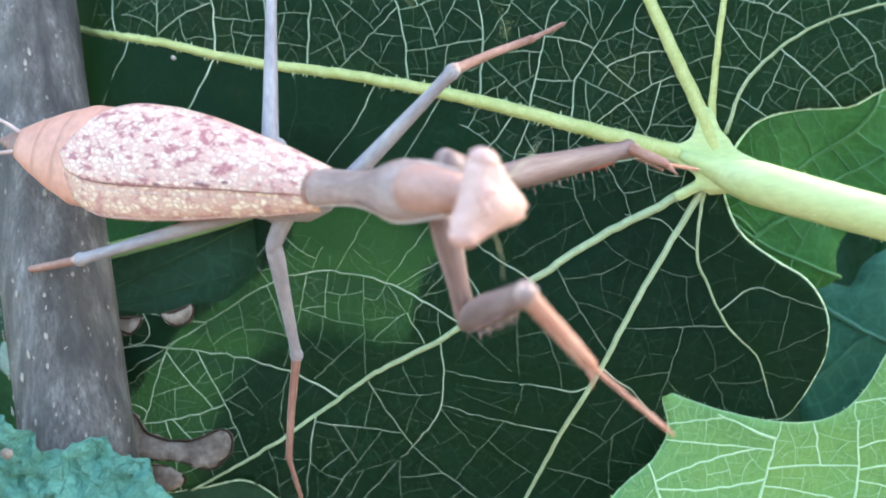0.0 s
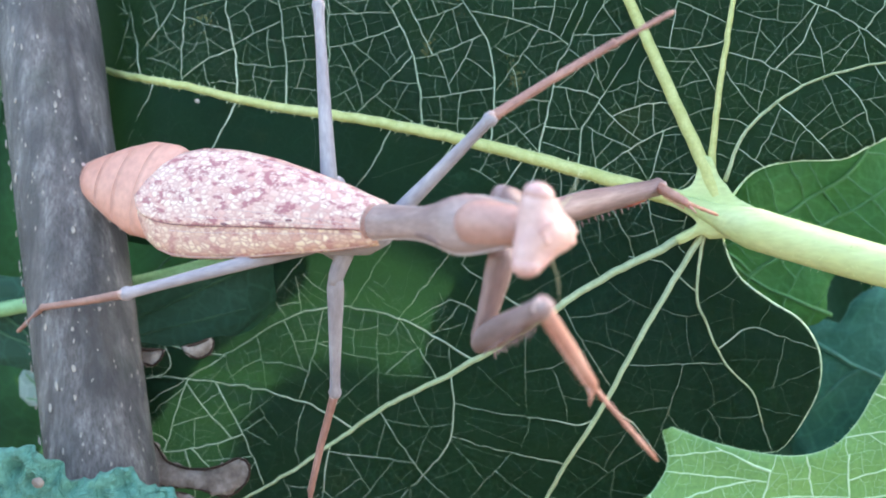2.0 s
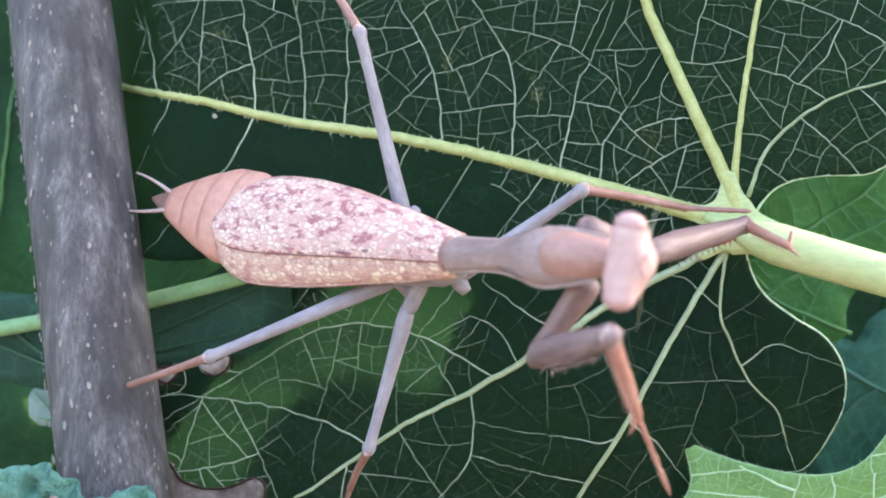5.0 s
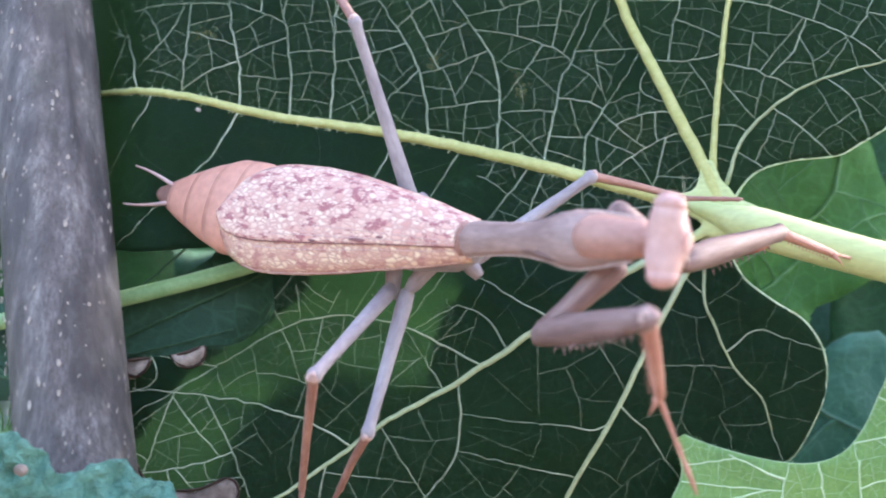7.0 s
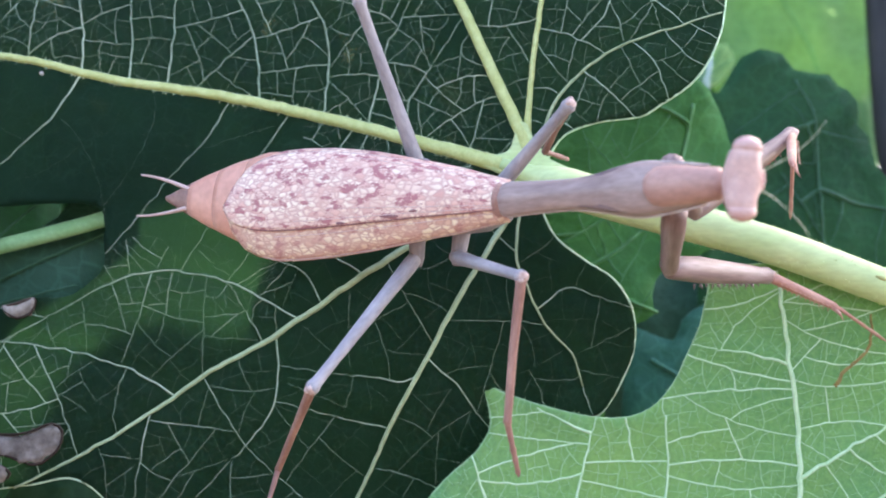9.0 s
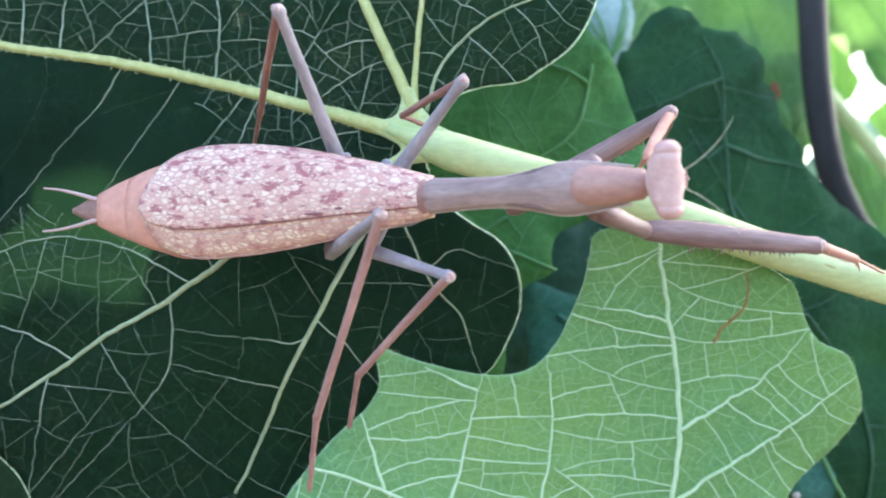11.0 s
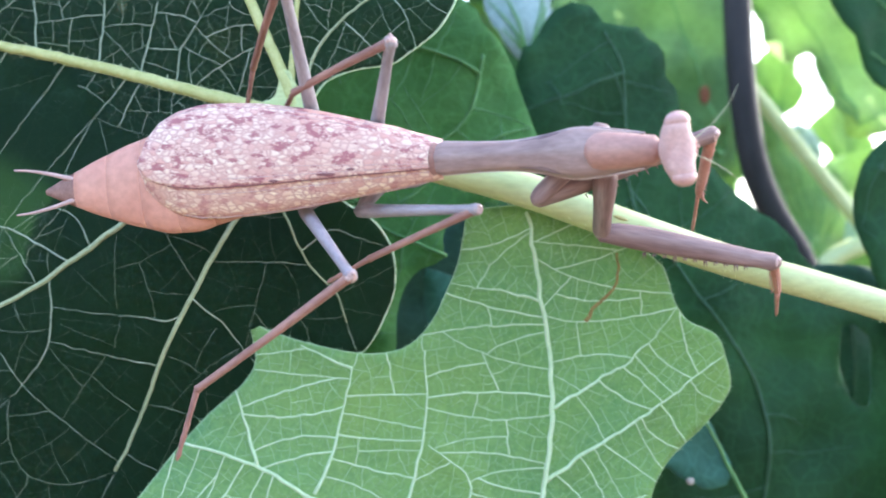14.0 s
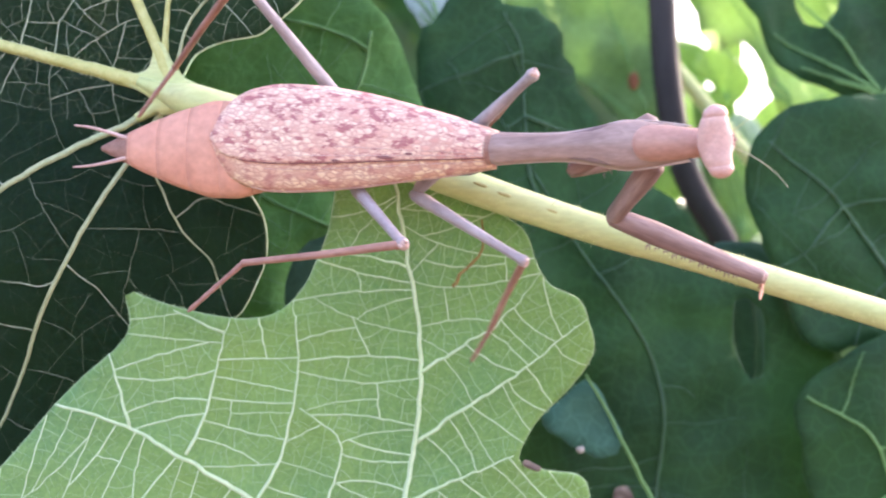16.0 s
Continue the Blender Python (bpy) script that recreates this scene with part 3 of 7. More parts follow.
            halves = divide(f, i, j, path[1:-1])
            sizes = [moments(g)[0] for g in halves]
            if abs(sum(sizes) - area) > 0.02 * area or min(sizes) < (0.16 if free else 0.22) * area:
                continue
            best = (far, path, halves)
        if best is None:
            continue
        _, path, halves = best
        nodes.update((round(path[m].x / 0.5), round(path[m].y / 0.5)) for m in (0, -1))
        if not (loose and k and rng.random() < loose):
            r = tiers[k][1] * rng.uniform(0.75, 1.25) * (min(1.6, area / (tiers[k][0] * scale)) ** 0.35) / scale ** 0.6
            draw(k, path, r, rng.uniform(0.7, 1.0))
        elif len(path) > 4:
            draw(k, path[:max(3, int(len(path) * rng.uniform(0.4, 0.8)))], tiers[k][1] * 0.8 / scale ** 0.6, 0.4)
        stack += [(g, axis) for g in halves]
    for (_, _, mat, own), made in zip(tiers, rows):
        if own:
            for row in made:
                tubes("vein", [row], mat, parent, 6)
        elif made:
            tagged(tubes("vein_net", made, mat, parent), kind="stuff")
    return [p for made in rows[:2] for row in made for p in row[0]]


def quilted(surface, lines, depth, reach):
    """The blade swells a little between its larger veins."""
    cell, spots = reach, {}
    for line in lines:
        for p in line:
            spots.setdefault((int(p[0] // cell), int(p[1] // cell)), []).append(p)

    def form(x, z):
        i, j, d = int(x // cell), int(z // cell), reach * reach
        for m in (-1, 0, 1):
            for n in (-1, 0, 1):
                for p in spots.get((i + m, j + n), ()):
                    d = min(d, (p[0] - x) ** 2 + (p[1] - z) ** 2)
        k = math.sqrt(d) / reach
        return surface(x, z) - depth * k * k * (3 - 2 * k)

    return form


def leaf_rim(edge, surface, mat, parent, r):
    """The thickened pale edge of a blade."""
    bm = bmesh.new()
    pts = catmull([(x, z, 0) for x, z in edge], 0.8, True)
    ring_tube(bm, [Vector((p.x, surface(p.x, p.y), p.y)) for p in pts + pts[:1]], lambda t: r, 5, 1.0, Vector((0, 1, 0)))
    return part("leaf_rim", bm, mat, parent, "pale thickened leaf edge")


def thing(name, label, category, group="", kind=""):
    return tagged(new(name), label, category, group, kind)


# ---- ground, far below the shrub ----
bm = bmesh.new()
bmesh.ops.create_grid(bm, x_segments=40, y_segments=40, size=60)
for v in bm.verts:
    v.co.z = -1.1 + 0.02 * noise.noise(v.co * 0.8)
ground = tagged(part("ground", bm, SOIL), "bare brown garden soil under the fig tree", "ground", kind="structure")


# ---- the fig branch ----
def branch_line(z):
    up = max(z, -130) + 10
    return -43.45 - 0.217 * up, -1.5 + 0.3 * up


branch = thing("branch", "upright grey-brown fig branch with pale lenticel specks", "branch")
bm = bmesh.new()
line = [Vector((branch_line(z)[0], branch_line(z)[1], z)) for z in list(range(-1100, -120, 20)) + list(range(-120, 121, 3))]
ring_tube(bm, line, lambda t: 5.28 + 0.12 * noise.noise(Vector((t * 30, 0, 0))), 72, 1.0, Vector((0, 1, 0)))
for v in bm.verts:
    x, y = branch_line(v.co.z / MM)
    d = Vector((v.co.x - x * MM, v.co.y - y * MM, 0))
    a = math.atan2(d.y, d.x)
    v.co += d.normalized() * MM * (0.16 * noise.noise(Vector((a * 5, v.co.z * 25, 2))) + 0.10 * noise.noise(Vector((a * 13, v.co.z * 60, 7))))
part("bark", bm, BARK, branch)
rng = random.Random(5)
speck = bmesh.new()
blob(speck, (0, 0, 0), (0.16, 0.10, 0.42), 8, 6)
speck_mesh = bpy.data.meshes.new("lenticel")
speck.to_mesh(speck_mesh)
speck.free()
speck_mesh.materials.append(LENTICEL)
for k in range(300):
    z = rng.uniform(-42, 26)
    a = radians(rng.uniform(188, 352))
    x, y = branch_line(z)
    r = 5.35
    ob = new("lenticel", speck_mesh)
    ob.parent = branch
    s = rng.choice((0.35, 0.45, 0.55, 0.7, 1.0))
    ob.matrix_basis = Matrix.LocRotScale(Vector((x + 1.025 * r * math.cos(a), y + 1.05 * r * math.sin(a), z)) * MM, Euler((0, radians(rng.uniform(-12, 12)), a + radians(90))), (s * rng.uniform(0.7, 1.5), s, s * rng.uniform(0.6, 1.3)))


# ---- the large fig leaf ----
def main_form(x, z):
    y = -0.917 - 0.1145 * x + 0.0367 * z - 0.00195 * x * x - 0.00428 * x * z + 0.00164 * z * z
    y -= 5.0 * math.exp(-((x - 8) ** 2 + (z + 23) ** 2) / 162) + 4.0 * math.exp(-((x - 38) ** 2 + (z - 2) ** 2) / 128)
    if x < -26:
        y += 0.010 * (x + 26) ** 2
    if x < -35:
        y += 0.2 * (-35 - x) ** 1.5 * max(0.12, min(1.0, (z + 14) / 8))
    return max(-13.5, min(9.0, y)) if x > 0 else y


MAIN_EDGE = [(22.9, -5.7), (24.8, -2.9), (27.9, -1.8), (31.7, -1.6), (33.4, -0.7), (36.5, 1.5), (38.5, 5.2), (39.5, 10), (39.4, 19.3), (32.4, 28.2), (21.5, 33.2), (6.5, 35.6), (-12.8, 35.7), (-33.1, 34.2), (-63.6, 35.7), (-84.6, 26.9), (-75.9, 12.3), (-60.8, 0), (-44.6, -7.9), (-37.3, -10.4), (-28.5, -10), (-23.3, -10.3), (-22.4, -14), (-22.4, -16.9), (-25.5, -19.6), (-28.5, -19.9), (-33, -20.9), (-40, -21), (-40.5, -28), (-39, -35), (-33.5, -38.6), (-28.4, -38.6), (-23.6, -38), (-19.7, -41.2), (-14.6, -48.5), (1.2, -54.8), (12.9, -49.3), (18.4, -37.5), (23, -32.2), (27.1, -31.3), (29.4, -30.5), (31.8, -25.8), (32.3, -23), (31.9, -20.1), (30.1, -17.3), (27.3, -15.5), (24.4, -13.3), (23, -10.9), (22.4, -8.3)]
big_leaf = thing("fig_leaf", "dark green fig leaf with pale raised veins and dead patches", "leaf")
BIG_VEINS = {
    "midrib": ([(-62.9, 13), (-41.9, 7.9), (-32.4, 6.1), (-23.3, 4), (-13.7, 2.5), (-5.4, 0.9), (2.2, -1), (9.1, -2.9), (14.8, -4.5), (20.9, -6.3)], 0.25, 0.90),
    "vein_top": ([(8, 30), (11.1, 20.3), (13.3, 13.9), (15, 10.1), (17.7, 4), (20.7, -2.6), (22, -6)], 0.45, 0.82),
    "vein_bottom": ([(-29.4, -38.9), (-22.7, -35.3), (-16.2, -31), (-10.7, -27.1), (-5.1, -24), (0.4, -20.4), (5.9, -16.5), (11.6, -13), (17.5, -10), (23.1, -6.9)], 0.2, 0.72),
    "vein_low": ([(2.5, -44), (5.7, -37.2), (7.7, -32.5), (11.3, -25.4), (14.2, -19.8), (17.9, -13.5), (21.4, -7.7)], 0.28, 0.52),
    "vein_upright": ([(24.5, 30), (23.7, 19.1), (22.8, 13.2), (22.1, 8.4), (21.5, 2.6), (21.2, -2.6)], 0.22, 0.38),
    "vein_right": ([(39.0, 8.1), (35.3, 7), (30.1, 5.7), (26.6, 3.6), (23.8, 0.4), (22.5, -3.8)], 0.12, 0.30),
    "vein_lobe": ([(27.3, -28.1), (26, -24.7), (23.3, -21.9), (21.3, -18), (20.2, -14.6), (20.9, -8.3)], 0.10, 0.28),
}
SMALL_VEINS = [
    [(-27.6, -21.9), (-22.2, -18.7), (-17.7, -17), (-13.8, -17), (-9.7, -17.8), (-5.2, -19.8), (-2, -21.5)],
    [(-35.7, -24), (-27.4, -24.9), (-21.9, -26), (-17.4, -27.7), (-14.9, -29.3)],
    [(-40.7, 16.1), (-39.1, 11.7), (-37.7, 7.7)],
    [(-28.5, 18.8), (-27.8, 13.9), (-26.9, 9.9), (-26.5, 4.8)],
    [(-22.4, 15.2), (-21.4, 9.2), (-21.3, 3.9)],
    [(-16.8, 15.1), (-16.8, 7.9), (-17.4, 3)],
    [(-12.3, 17.1), (-11, 15), (-8.2, 9.7), (-7.2, 5.3), (-7, 1.4)],
    [(-5.5, 18.8), (-3.1, 14.7), (-0.4, 10.2), (0.5, 5.1), (0, -0.4)],
]
SMALL_VEINS += [
    [(8.1, 10.5), (6.6, 6.8), (5.5, 2), (4.8, -1.5)],
    [(11.2, 4.8), (9.2, 1.3), (8.9, -2.7)],
    [(-35.5, -6.8), (-32.2, -3.5), (-28.9, -0.1), (-26.5, 4.3)],
    [(-13.5, -4), (-12.1, -2.1), (-10.1, 1.8)],
    [(-5.9, -3.4), (-3.6, 0.3)],
    [(-0.1, -6.1), (3.4, -1.6)],
    [(-38.2, 2.3), (-36.4, 5.5), (-36.2, 6.8)],
    [(-2.9, -12.3), (0.4, -14.4), (4.8, -17.1)],
]
SMALL_VEINS += [
    [(-4.1, -15.8), (-1.3, -17), (0.7, -20.2)],
    [(-8.4, -36), (-5, -32.1), (-3.7, -28.2), (-3.9, -23.7)],
    [(-17.6, -36.4), (-17.3, -34), (-16.8, -31.6)],
    [(-7.4, -20.9), (-6.3, -22.6), (-5.4, -24.2)],
    [(16.5, -30.9), (14.3, -28), (11.3, -25.4)],
    [(2.2, -31.4), (4.4, -31.9), (7.7, -32.5)],
    [(3.7, -27.2), (9.2, -27.7), (10.5, -27.2)],
    [(13.7, -11.2), (16.8, -11.8), (20.2, -14.6)],
    [(28.8, -19), (25.3, -18.2), (22.4, -20.5)],
]


def rooted(line, trunks, reach=2.6):
    """The vein led on to the larger vein that it springs from, its root last."""
    best = None
    for at_end in (0, 1):
        q = Vector(line[-1] if at_end else line[0])
        for trunk in trunks:
            for p in trunk:
                d = (p.xy - q).length
                if d < reach and (best is None or d < best[0]):
                    best = (d, at_end, (p.x, p.y))
    if best is None:
        return line
    run = list(line) if best[1] else list(line)[::-1]
    return (run[:-1] if best[0] < 1.6 and len(run) > 2 else run) + [best[2]]


trunks = [catmull([(x, z, 0) for x, z in v[0]], 0.4) for v in BIG_VEINS.values()]
SMALL_VEINS = [rooted(line, trunks) for line in SMALL_VEINS]
main_quilt = quilted(main_form, trunks + [catmull([(x, z, 0) for x, z in line], 0.4) for line in SMALL_VEINS], 0.42, 2.0)
main_surface = waved(main_quilt, 0.25)
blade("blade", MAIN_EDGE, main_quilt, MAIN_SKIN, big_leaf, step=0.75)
for key, (line, r0, r1) in BIG_VEINS.items():
    # The lower veins lie in shade, which is put into their colour.
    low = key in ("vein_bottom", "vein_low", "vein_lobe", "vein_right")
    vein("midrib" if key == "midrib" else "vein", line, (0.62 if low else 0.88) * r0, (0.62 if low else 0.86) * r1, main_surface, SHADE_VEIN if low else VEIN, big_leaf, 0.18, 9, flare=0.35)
for line in SMALL_VEINS:
    long = sum((Vector(b) - Vector(a)).length for a, b in zip(line, line[1:]))
    vein("vein", line, 0.036, min(0.10, 0.042 + 0.0055 * long), main_surface, THIN_VEIN, big_leaf, 0.14, 6, wiggle=0.3)


def thinner_below(x, z):
    if x < 0 and -14 < z < -1.55 - 0.225 * x:
        return 8
    # Fewer, thinner veins where shade hides them: the faintness is put into shape.
    return 2.4 if x > -4 and z < -7 - 0.2 * x else 1.7 if x > -24 and z < -22 else 1.0


def mesh_size(x, z):
    seen = -48 < x and -47 < z < 30
    return (thinner_below(x, z) ** 1.3 if seen else 6.0)


venation(MAIN_EDGE, [v[0][::-1] for v in BIG_VEINS.values()] + [line[::-1] for line in SMALL_VEINS], main_surface, big_leaf, [
    (34, 0.042, THIN_VEIN, True), (9, 0.026, THIN_VEIN, False), (3.0, 0.018, SMALL_VEIN, False), (0.7, 0.011, FINE_VEIN, False)], mesh_size, 3, spur_rate=0.6, loose=0.06)
stubs, rng = [], random.Random(12)
for key in ("midrib",):
    line, r0, r1 = BIG_VEINS[key]
    pts = catmull([(x, z, 0) for x, z in line], 0.42)
    for k, (a, b) in enumerate(zip(pts, pts[1:])):
        r = 0.85 * (r0 + (r1 - r0) * k / len(pts))
        d = (b - a).normalized()
        for side in (-1, 1):
            if rng.random() < 0.5:
                out = (Vector((-d.y, d.x, 0)) * side + d * rng.uniform(-0.3, 0.3)).normalized()
                p, q = a + out * r * 0.5, a + out * (r + rng.uniform(0.08, 0.36))
                stubs.append(([Vector((p.x, main_surface(p.x, p.y) - 0.12, p.y)), Vector((q.x, main_surface(q.x, q.y) - 0.08, q.y))], 0.2, 0.05))
tagged(tubes("vein_fringe", stubs, SHADE_VEIN, big_leaf), kind="stuff")
for run in (MAIN_EDGE[:18], MAIN_EDGE[-20:] + MAIN_EDGE[:1]):
    bm = bmesh.new()
    ring_tube(bm, [Vector((p.x, main_surface(p.x, p.y), p.y)) for p in catmull([(x, z, 0) for x, z in run], 0.6)], lambda t: 0.125, 6, 1.0, Vector((0, 1, 0)))
    part("leaf_rim", bm, PALE_VEIN, big_leaf, "pale thickened leaf edge")


def near(surface, d):
    return lambda x, z: surface(x, z) - d


for line in ([(-38.7, -30.5), (-35.9, -30.6), (-34.6, -31.2), (-33.5, -32.8), (-30.7, -33.6), (-28.5, -33.4), (-26.2, -32.5), (-25, -33.3), (-25.3, -35), (-27.4, -36.5), (-30.3, -35.6), (-34, -35.3), (-37.6, -34.5)],
             [(-33.9, -35.9), (-31.7, -36.1), (-29.6, -37.4), (-31.5, -38.5), (-33.4, -38.1)],
             [(-38.8, -21), (-36, -21.3), (-33.9, -21.2), (-34.4, -22.3), (-35.1, -22.9), (-37.1, -22.4), (-39, -21.9)],
             [(-31.9, -20.9), (-30.3, -20.5), (-28.7, -20), (-28.9, -21.5), (-30.3, -22), (-31.5, -21.5)]):
    blade("dead_patch", line, near(main_quilt, 0.35), DEAD, big_leaf, 0.7, 0.5, 0.15, serrate=0.5, label="dry grey-brown dead patch")
    rim = bmesh.new()
    pts = [Vector((p.x, main_surface(p.x, p.y) - 0.5 - 0.2 * noise.noise(p * 0.9), p.y)) for p in catmull([(x + 0.3 * noise.noise(Vector((x, z, 2))), z, 0) for x, z in line + line[:1]], 0.5)]
    ring_tube(rim, pts, lambda t: 0.14 + 0.09 * noise.noise(Vector((t * 40, 0, 0))), 5, 1.0, Vector((0, 1, 0)))
    part("patch_rim", rim, DARK_RIM, big_leaf, "dark brown rim of the dead patch")
droplet = bmesh.new()
blob(droplet, (-30.8, main_surface(-30.8, 4.5) - 0.2, 4.5), (0.30, 0.12, 0.22), 10, 8, Matrix.Rotation(0.5, 3, "Y"))
part("white_speck", droplet, LENTICEL, big_leaf, "small whitish speck")

verts, faces, rng = [], [], random.Random(8)
for cx, cz, wide, many in ((-6.9, 9.6, 0.55, 60), (1.2, 7.9, 0.5, 60), (2.4, 6.4, 0.6, 40), (-30.5, 13.2, 0.7, 40), (-3.2, 13.6, 0.6, 24)):
    for _ in range(many):
        x, z, r = rng.gauss(cx, wide), rng.gauss(cz, wide), rng.uniform(0.05, 0.17)
        base, turn = len(verts), rng.uniform(0, 6)
        ring = [(x + r * rng.uniform(0.6, 1.3) * math.cos(turn + k), z + r * rng.uniform(0.6, 1.3) * math.sin(turn + k)) for k in (0, 1.05, 2.1, 3.15, 4.2, 5.25)]
        verts += [(u * MM, (main_surface(u, w) - 0.116) * MM, w * MM) for u, w in ring]
        faces.append(tuple(range(base, base + 6)))
stain = bpy.data.meshes.new("leaf_stain")
stain.from_pydata(verts, [], faces)
stain.materials.append(STAIN)
ob = tagged(new("leaf_stain", stain), "yellow-brown flecks on the leaf", kind="stuff")
ob.parent = big_leaf

foot = [(13.5, -3.75), (17, -4.7), (19.3, -4.3), (20.0, -2.6), (20.1, -1.4), (21.2, -1.5), (21.9, -3.2), (22.7, -4.2), (23.6, -5.4), (26, -6.6), (30, -8.2), (30, -11.0), (26, -10.1), (23, -9.1), (21.2, -9.2), (20.6, -8.8), (18.4, -9.9), (18.0, -9.2), (20.0, -7.7), (17, -5.9), (13.5, -4.6)]
blade("leaf_foot", foot, lambda x, z: main_form(x, z) - 0.25 - 0.9 * math.exp(-((x - 24) / 5) ** 2 - ((z + 7.4) / 2.2) ** 2), PETIOLE, big_leaf, 0.6, 0.1, 0.9, label="flat yellow-green web where the veins meet", serrate=0.0)

# petiole with its swollen foot where the veins meet
def stalk_radius(t):
    return (0.5 + 1.5 * min(1, t / 0.06)) * (1 - 0.06 * min(1, max(0, (t - 0.06) / 0.16)) - 0.16 * min(1, max(0, (t - 0.2) / 0.4)))


line = catmull([(18.5, -5.2, -5.6), (21.5, -5.4, -6.9), (25, -6.4, -8.2), (33.8, -7.6, -10.8), (45.2, -8.3, -14.0), (56.6, -8.4, -18.0), (68.1, -8.3, -21.7), (77.8, -8.0, -24.3), (91.3, -7.6, -28.2), (118, -6, -36)], 1.2)
bm = bmesh.new()
ring_tube(bm, line, stalk_radius, 24, 1.0, Vector((0, 1, 0)))
part("petiole", bm, PETIOLE, big_leaf, "thick yellow-green leaf stalk")
fuzz, rng = [], random.Random(44)
for at, (a, b) in enumerate(zip(line, line[1:])):
    size = stalk_radius(at / (len(line) - 1))
    for _ in range(14):
        p = a + (b - a) * rng.random()
        ang = rng.uniform(0, 2 * math.pi)
        d = (b - a).normalized()
        u = d.cross(Vector((0, 1, 0))).normalized()
        out = u * math.cos(ang) + u.cross(d) * math.sin(ang)
        if p.x > 27:
            fuzz.append(([p + out * size * 0.96, p + out * (size + rng.uniform(0.08, 0.3)) + d * rng.uniform(-0.1, 0.1)], 0.04, 0.015))
tagged(tubes("stalk_fuzz", fuzz, PETIOLE, big_leaf), kind="stuff")
bm = bmesh.new()
for x, y, z in ((55, -10.17, -17.1), (62.5, -9.98, -19.8), (57.5, -10.12, -18.1)):
    blob(bm, (x, y, z), (0.8, 0.12, 0.2), 8, 6, Matrix.Rotation(radians(18), 3, "Y"))
part("stalk_scar", bm, SCUFF, big_leaf, "brown scuffs on the leaf stalk")


# ---- the pale leaf in front ----
def pale_form(x, z):
    return -4.1 - 0.026 * x + 0.006 * z - 0.00213 * x * x - 0.00596 * x * z - 0.00233 * z * z


PALE_EDGE = [(17.2, -28), (18.8, -28.7), (22.4, -29.9), (27.3, -31), (30.9, -31.2), (33.9, -30.3), (36.3, -27.8), (37.8, -24.7), (39, -21.7), (39.6, -18.6), (40.5, -16.2), (46.6, -15.6), (52.7, -17.3), (58.2, -20.3), (60.3, -22.1), (61.4, -25.1), (63, -27.5), (66.1, -29), (67.4, -31.7), (68, -34.8), (65.6, -38.6), (62.3, -42.1), (60.2, -45.6), (60.4, -47.2), (63.5, -48.1), (67.3, -48.9), (68.1, -53.2), (66.4, -62.9), (53.7, -68.7), (35.4, -67.4), (18.6, -63.3), (5.3, -57), (1.2, -51.5), (4.7, -47.9), (7.5, -44.7), (10.4, -40.7), (13.5, -37.2), (16.5, -34.5), (17.9, -31.8)]
pale_leaf = thing("fig_leaf", "light green fig leaf with whitish net veins and a toothed edge", "leaf")
PALE_VEINS = [
    ([(46, -58), (47.2, -52), (48.6, -44.4), (49.1, -36.9), (48.7, -30.7), (47.7, -25.2), (47, -21), (46, -16.2)], 0.33, 0.2),
    ([(41.1, -57.8), (32.6, -51.7), (29, -49.1), (23, -45.5), (18, -42.5), (10.8, -40.1)], 0.34, 0.15),
    ([(31.7, -50.7), (33.7, -46.8), (35, -42), (35.8, -35.8), (35.4, -30.9)], 0.21, 0.08),
    ([(24.2, -45.5), (25.8, -42), (26.8, -37.7), (27.9, -32.7)], 0.21, 0.08),
    ([(18.3, -42.5), (17.3, -39), (15.9, -34.9)], 0.21, 0.08),
    ([(49.1, -37.1), (53.1, -34.4), (57.3, -31.8), (60.3, -28.4)], 0.21, 0.07),
    ([(48.8, -44.7), (54.5, -40.6), (59.4, -37.4), (65.9, -32)], 0.23, 0.07),
    ([(47.5, -51.2), (53.4, -48.8), (59.6, -46.2)], 0.21, 0.07),
    ([(47.6, -25.5), (44.3, -24.6), (40.6, -24.1)], 0.17, 0.06),
    ([(27.9, -32.7), (24.9, -31.4), (22.4, -30.2)], 0.17, 0.06),
    ([(38.6, -51.7), (40, -48.1), (40.3, -44.4), (35.9, -40.7)], 0.17, 0.06),
]
pale_quilt = quilted(pale_form, [catmull([(x, z, 0) for x, z in v[0]], 0.4) for v in PALE_VEINS], -0.4, 2.4)
pale_surface = waved(pale_quilt, 0.3)
blade("blade", PALE_EDGE, pale_quilt, PALE_SKIN, pale_leaf, step=0.8, wave=0.3)
for line, r0, r1 in PALE_VEINS:
    vein("vein", line, r0, r1, pale_surface, PALE_VEIN, pale_leaf, 0.12, 7, wiggle=0.3)
venation(PALE_EDGE, [v[0] for v in PALE_VEINS], pale_surface, pale_leaf, [
    (26, 0.075, PALE_VEIN, True), (6, 0.042, PALE_FINE, False), (1.6, 0.020, PALE_FINE, False)], lambda x, z: 1.0 if z > -62 else 4.0, 9, stretch=2.8, spur_rate=0.4, loose=0.2)
leaf_rim(PALE_EDGE, pale_surface, PALE_FINE, pale_leaf, 0.10)
hairs, rng = [], random.Random(31)
pts = catmull([(x, z, 0) for x, z in PALE_EDGE], 0.35, True)
for a, b in zip(pts, pts[1:]):
    if rng.random() < 0.6:
        d = (b - a).normalized()
        out = Vector((d.y, -d.x, 0))
        if inside(a.x + out.x, a.y + out.y, PALE_EDGE):
            out = -out
        q = a + out * rng.uniform(0.12, 0.4) + d * rng.uniform(-0.15, 0.15)
        hairs.append(([Vector((a.x, pale_surface(a.x, a.y), a.y)), Vector((q.x, pale_surface(q.x, q.y), q.y))], 0.06, 0.02))
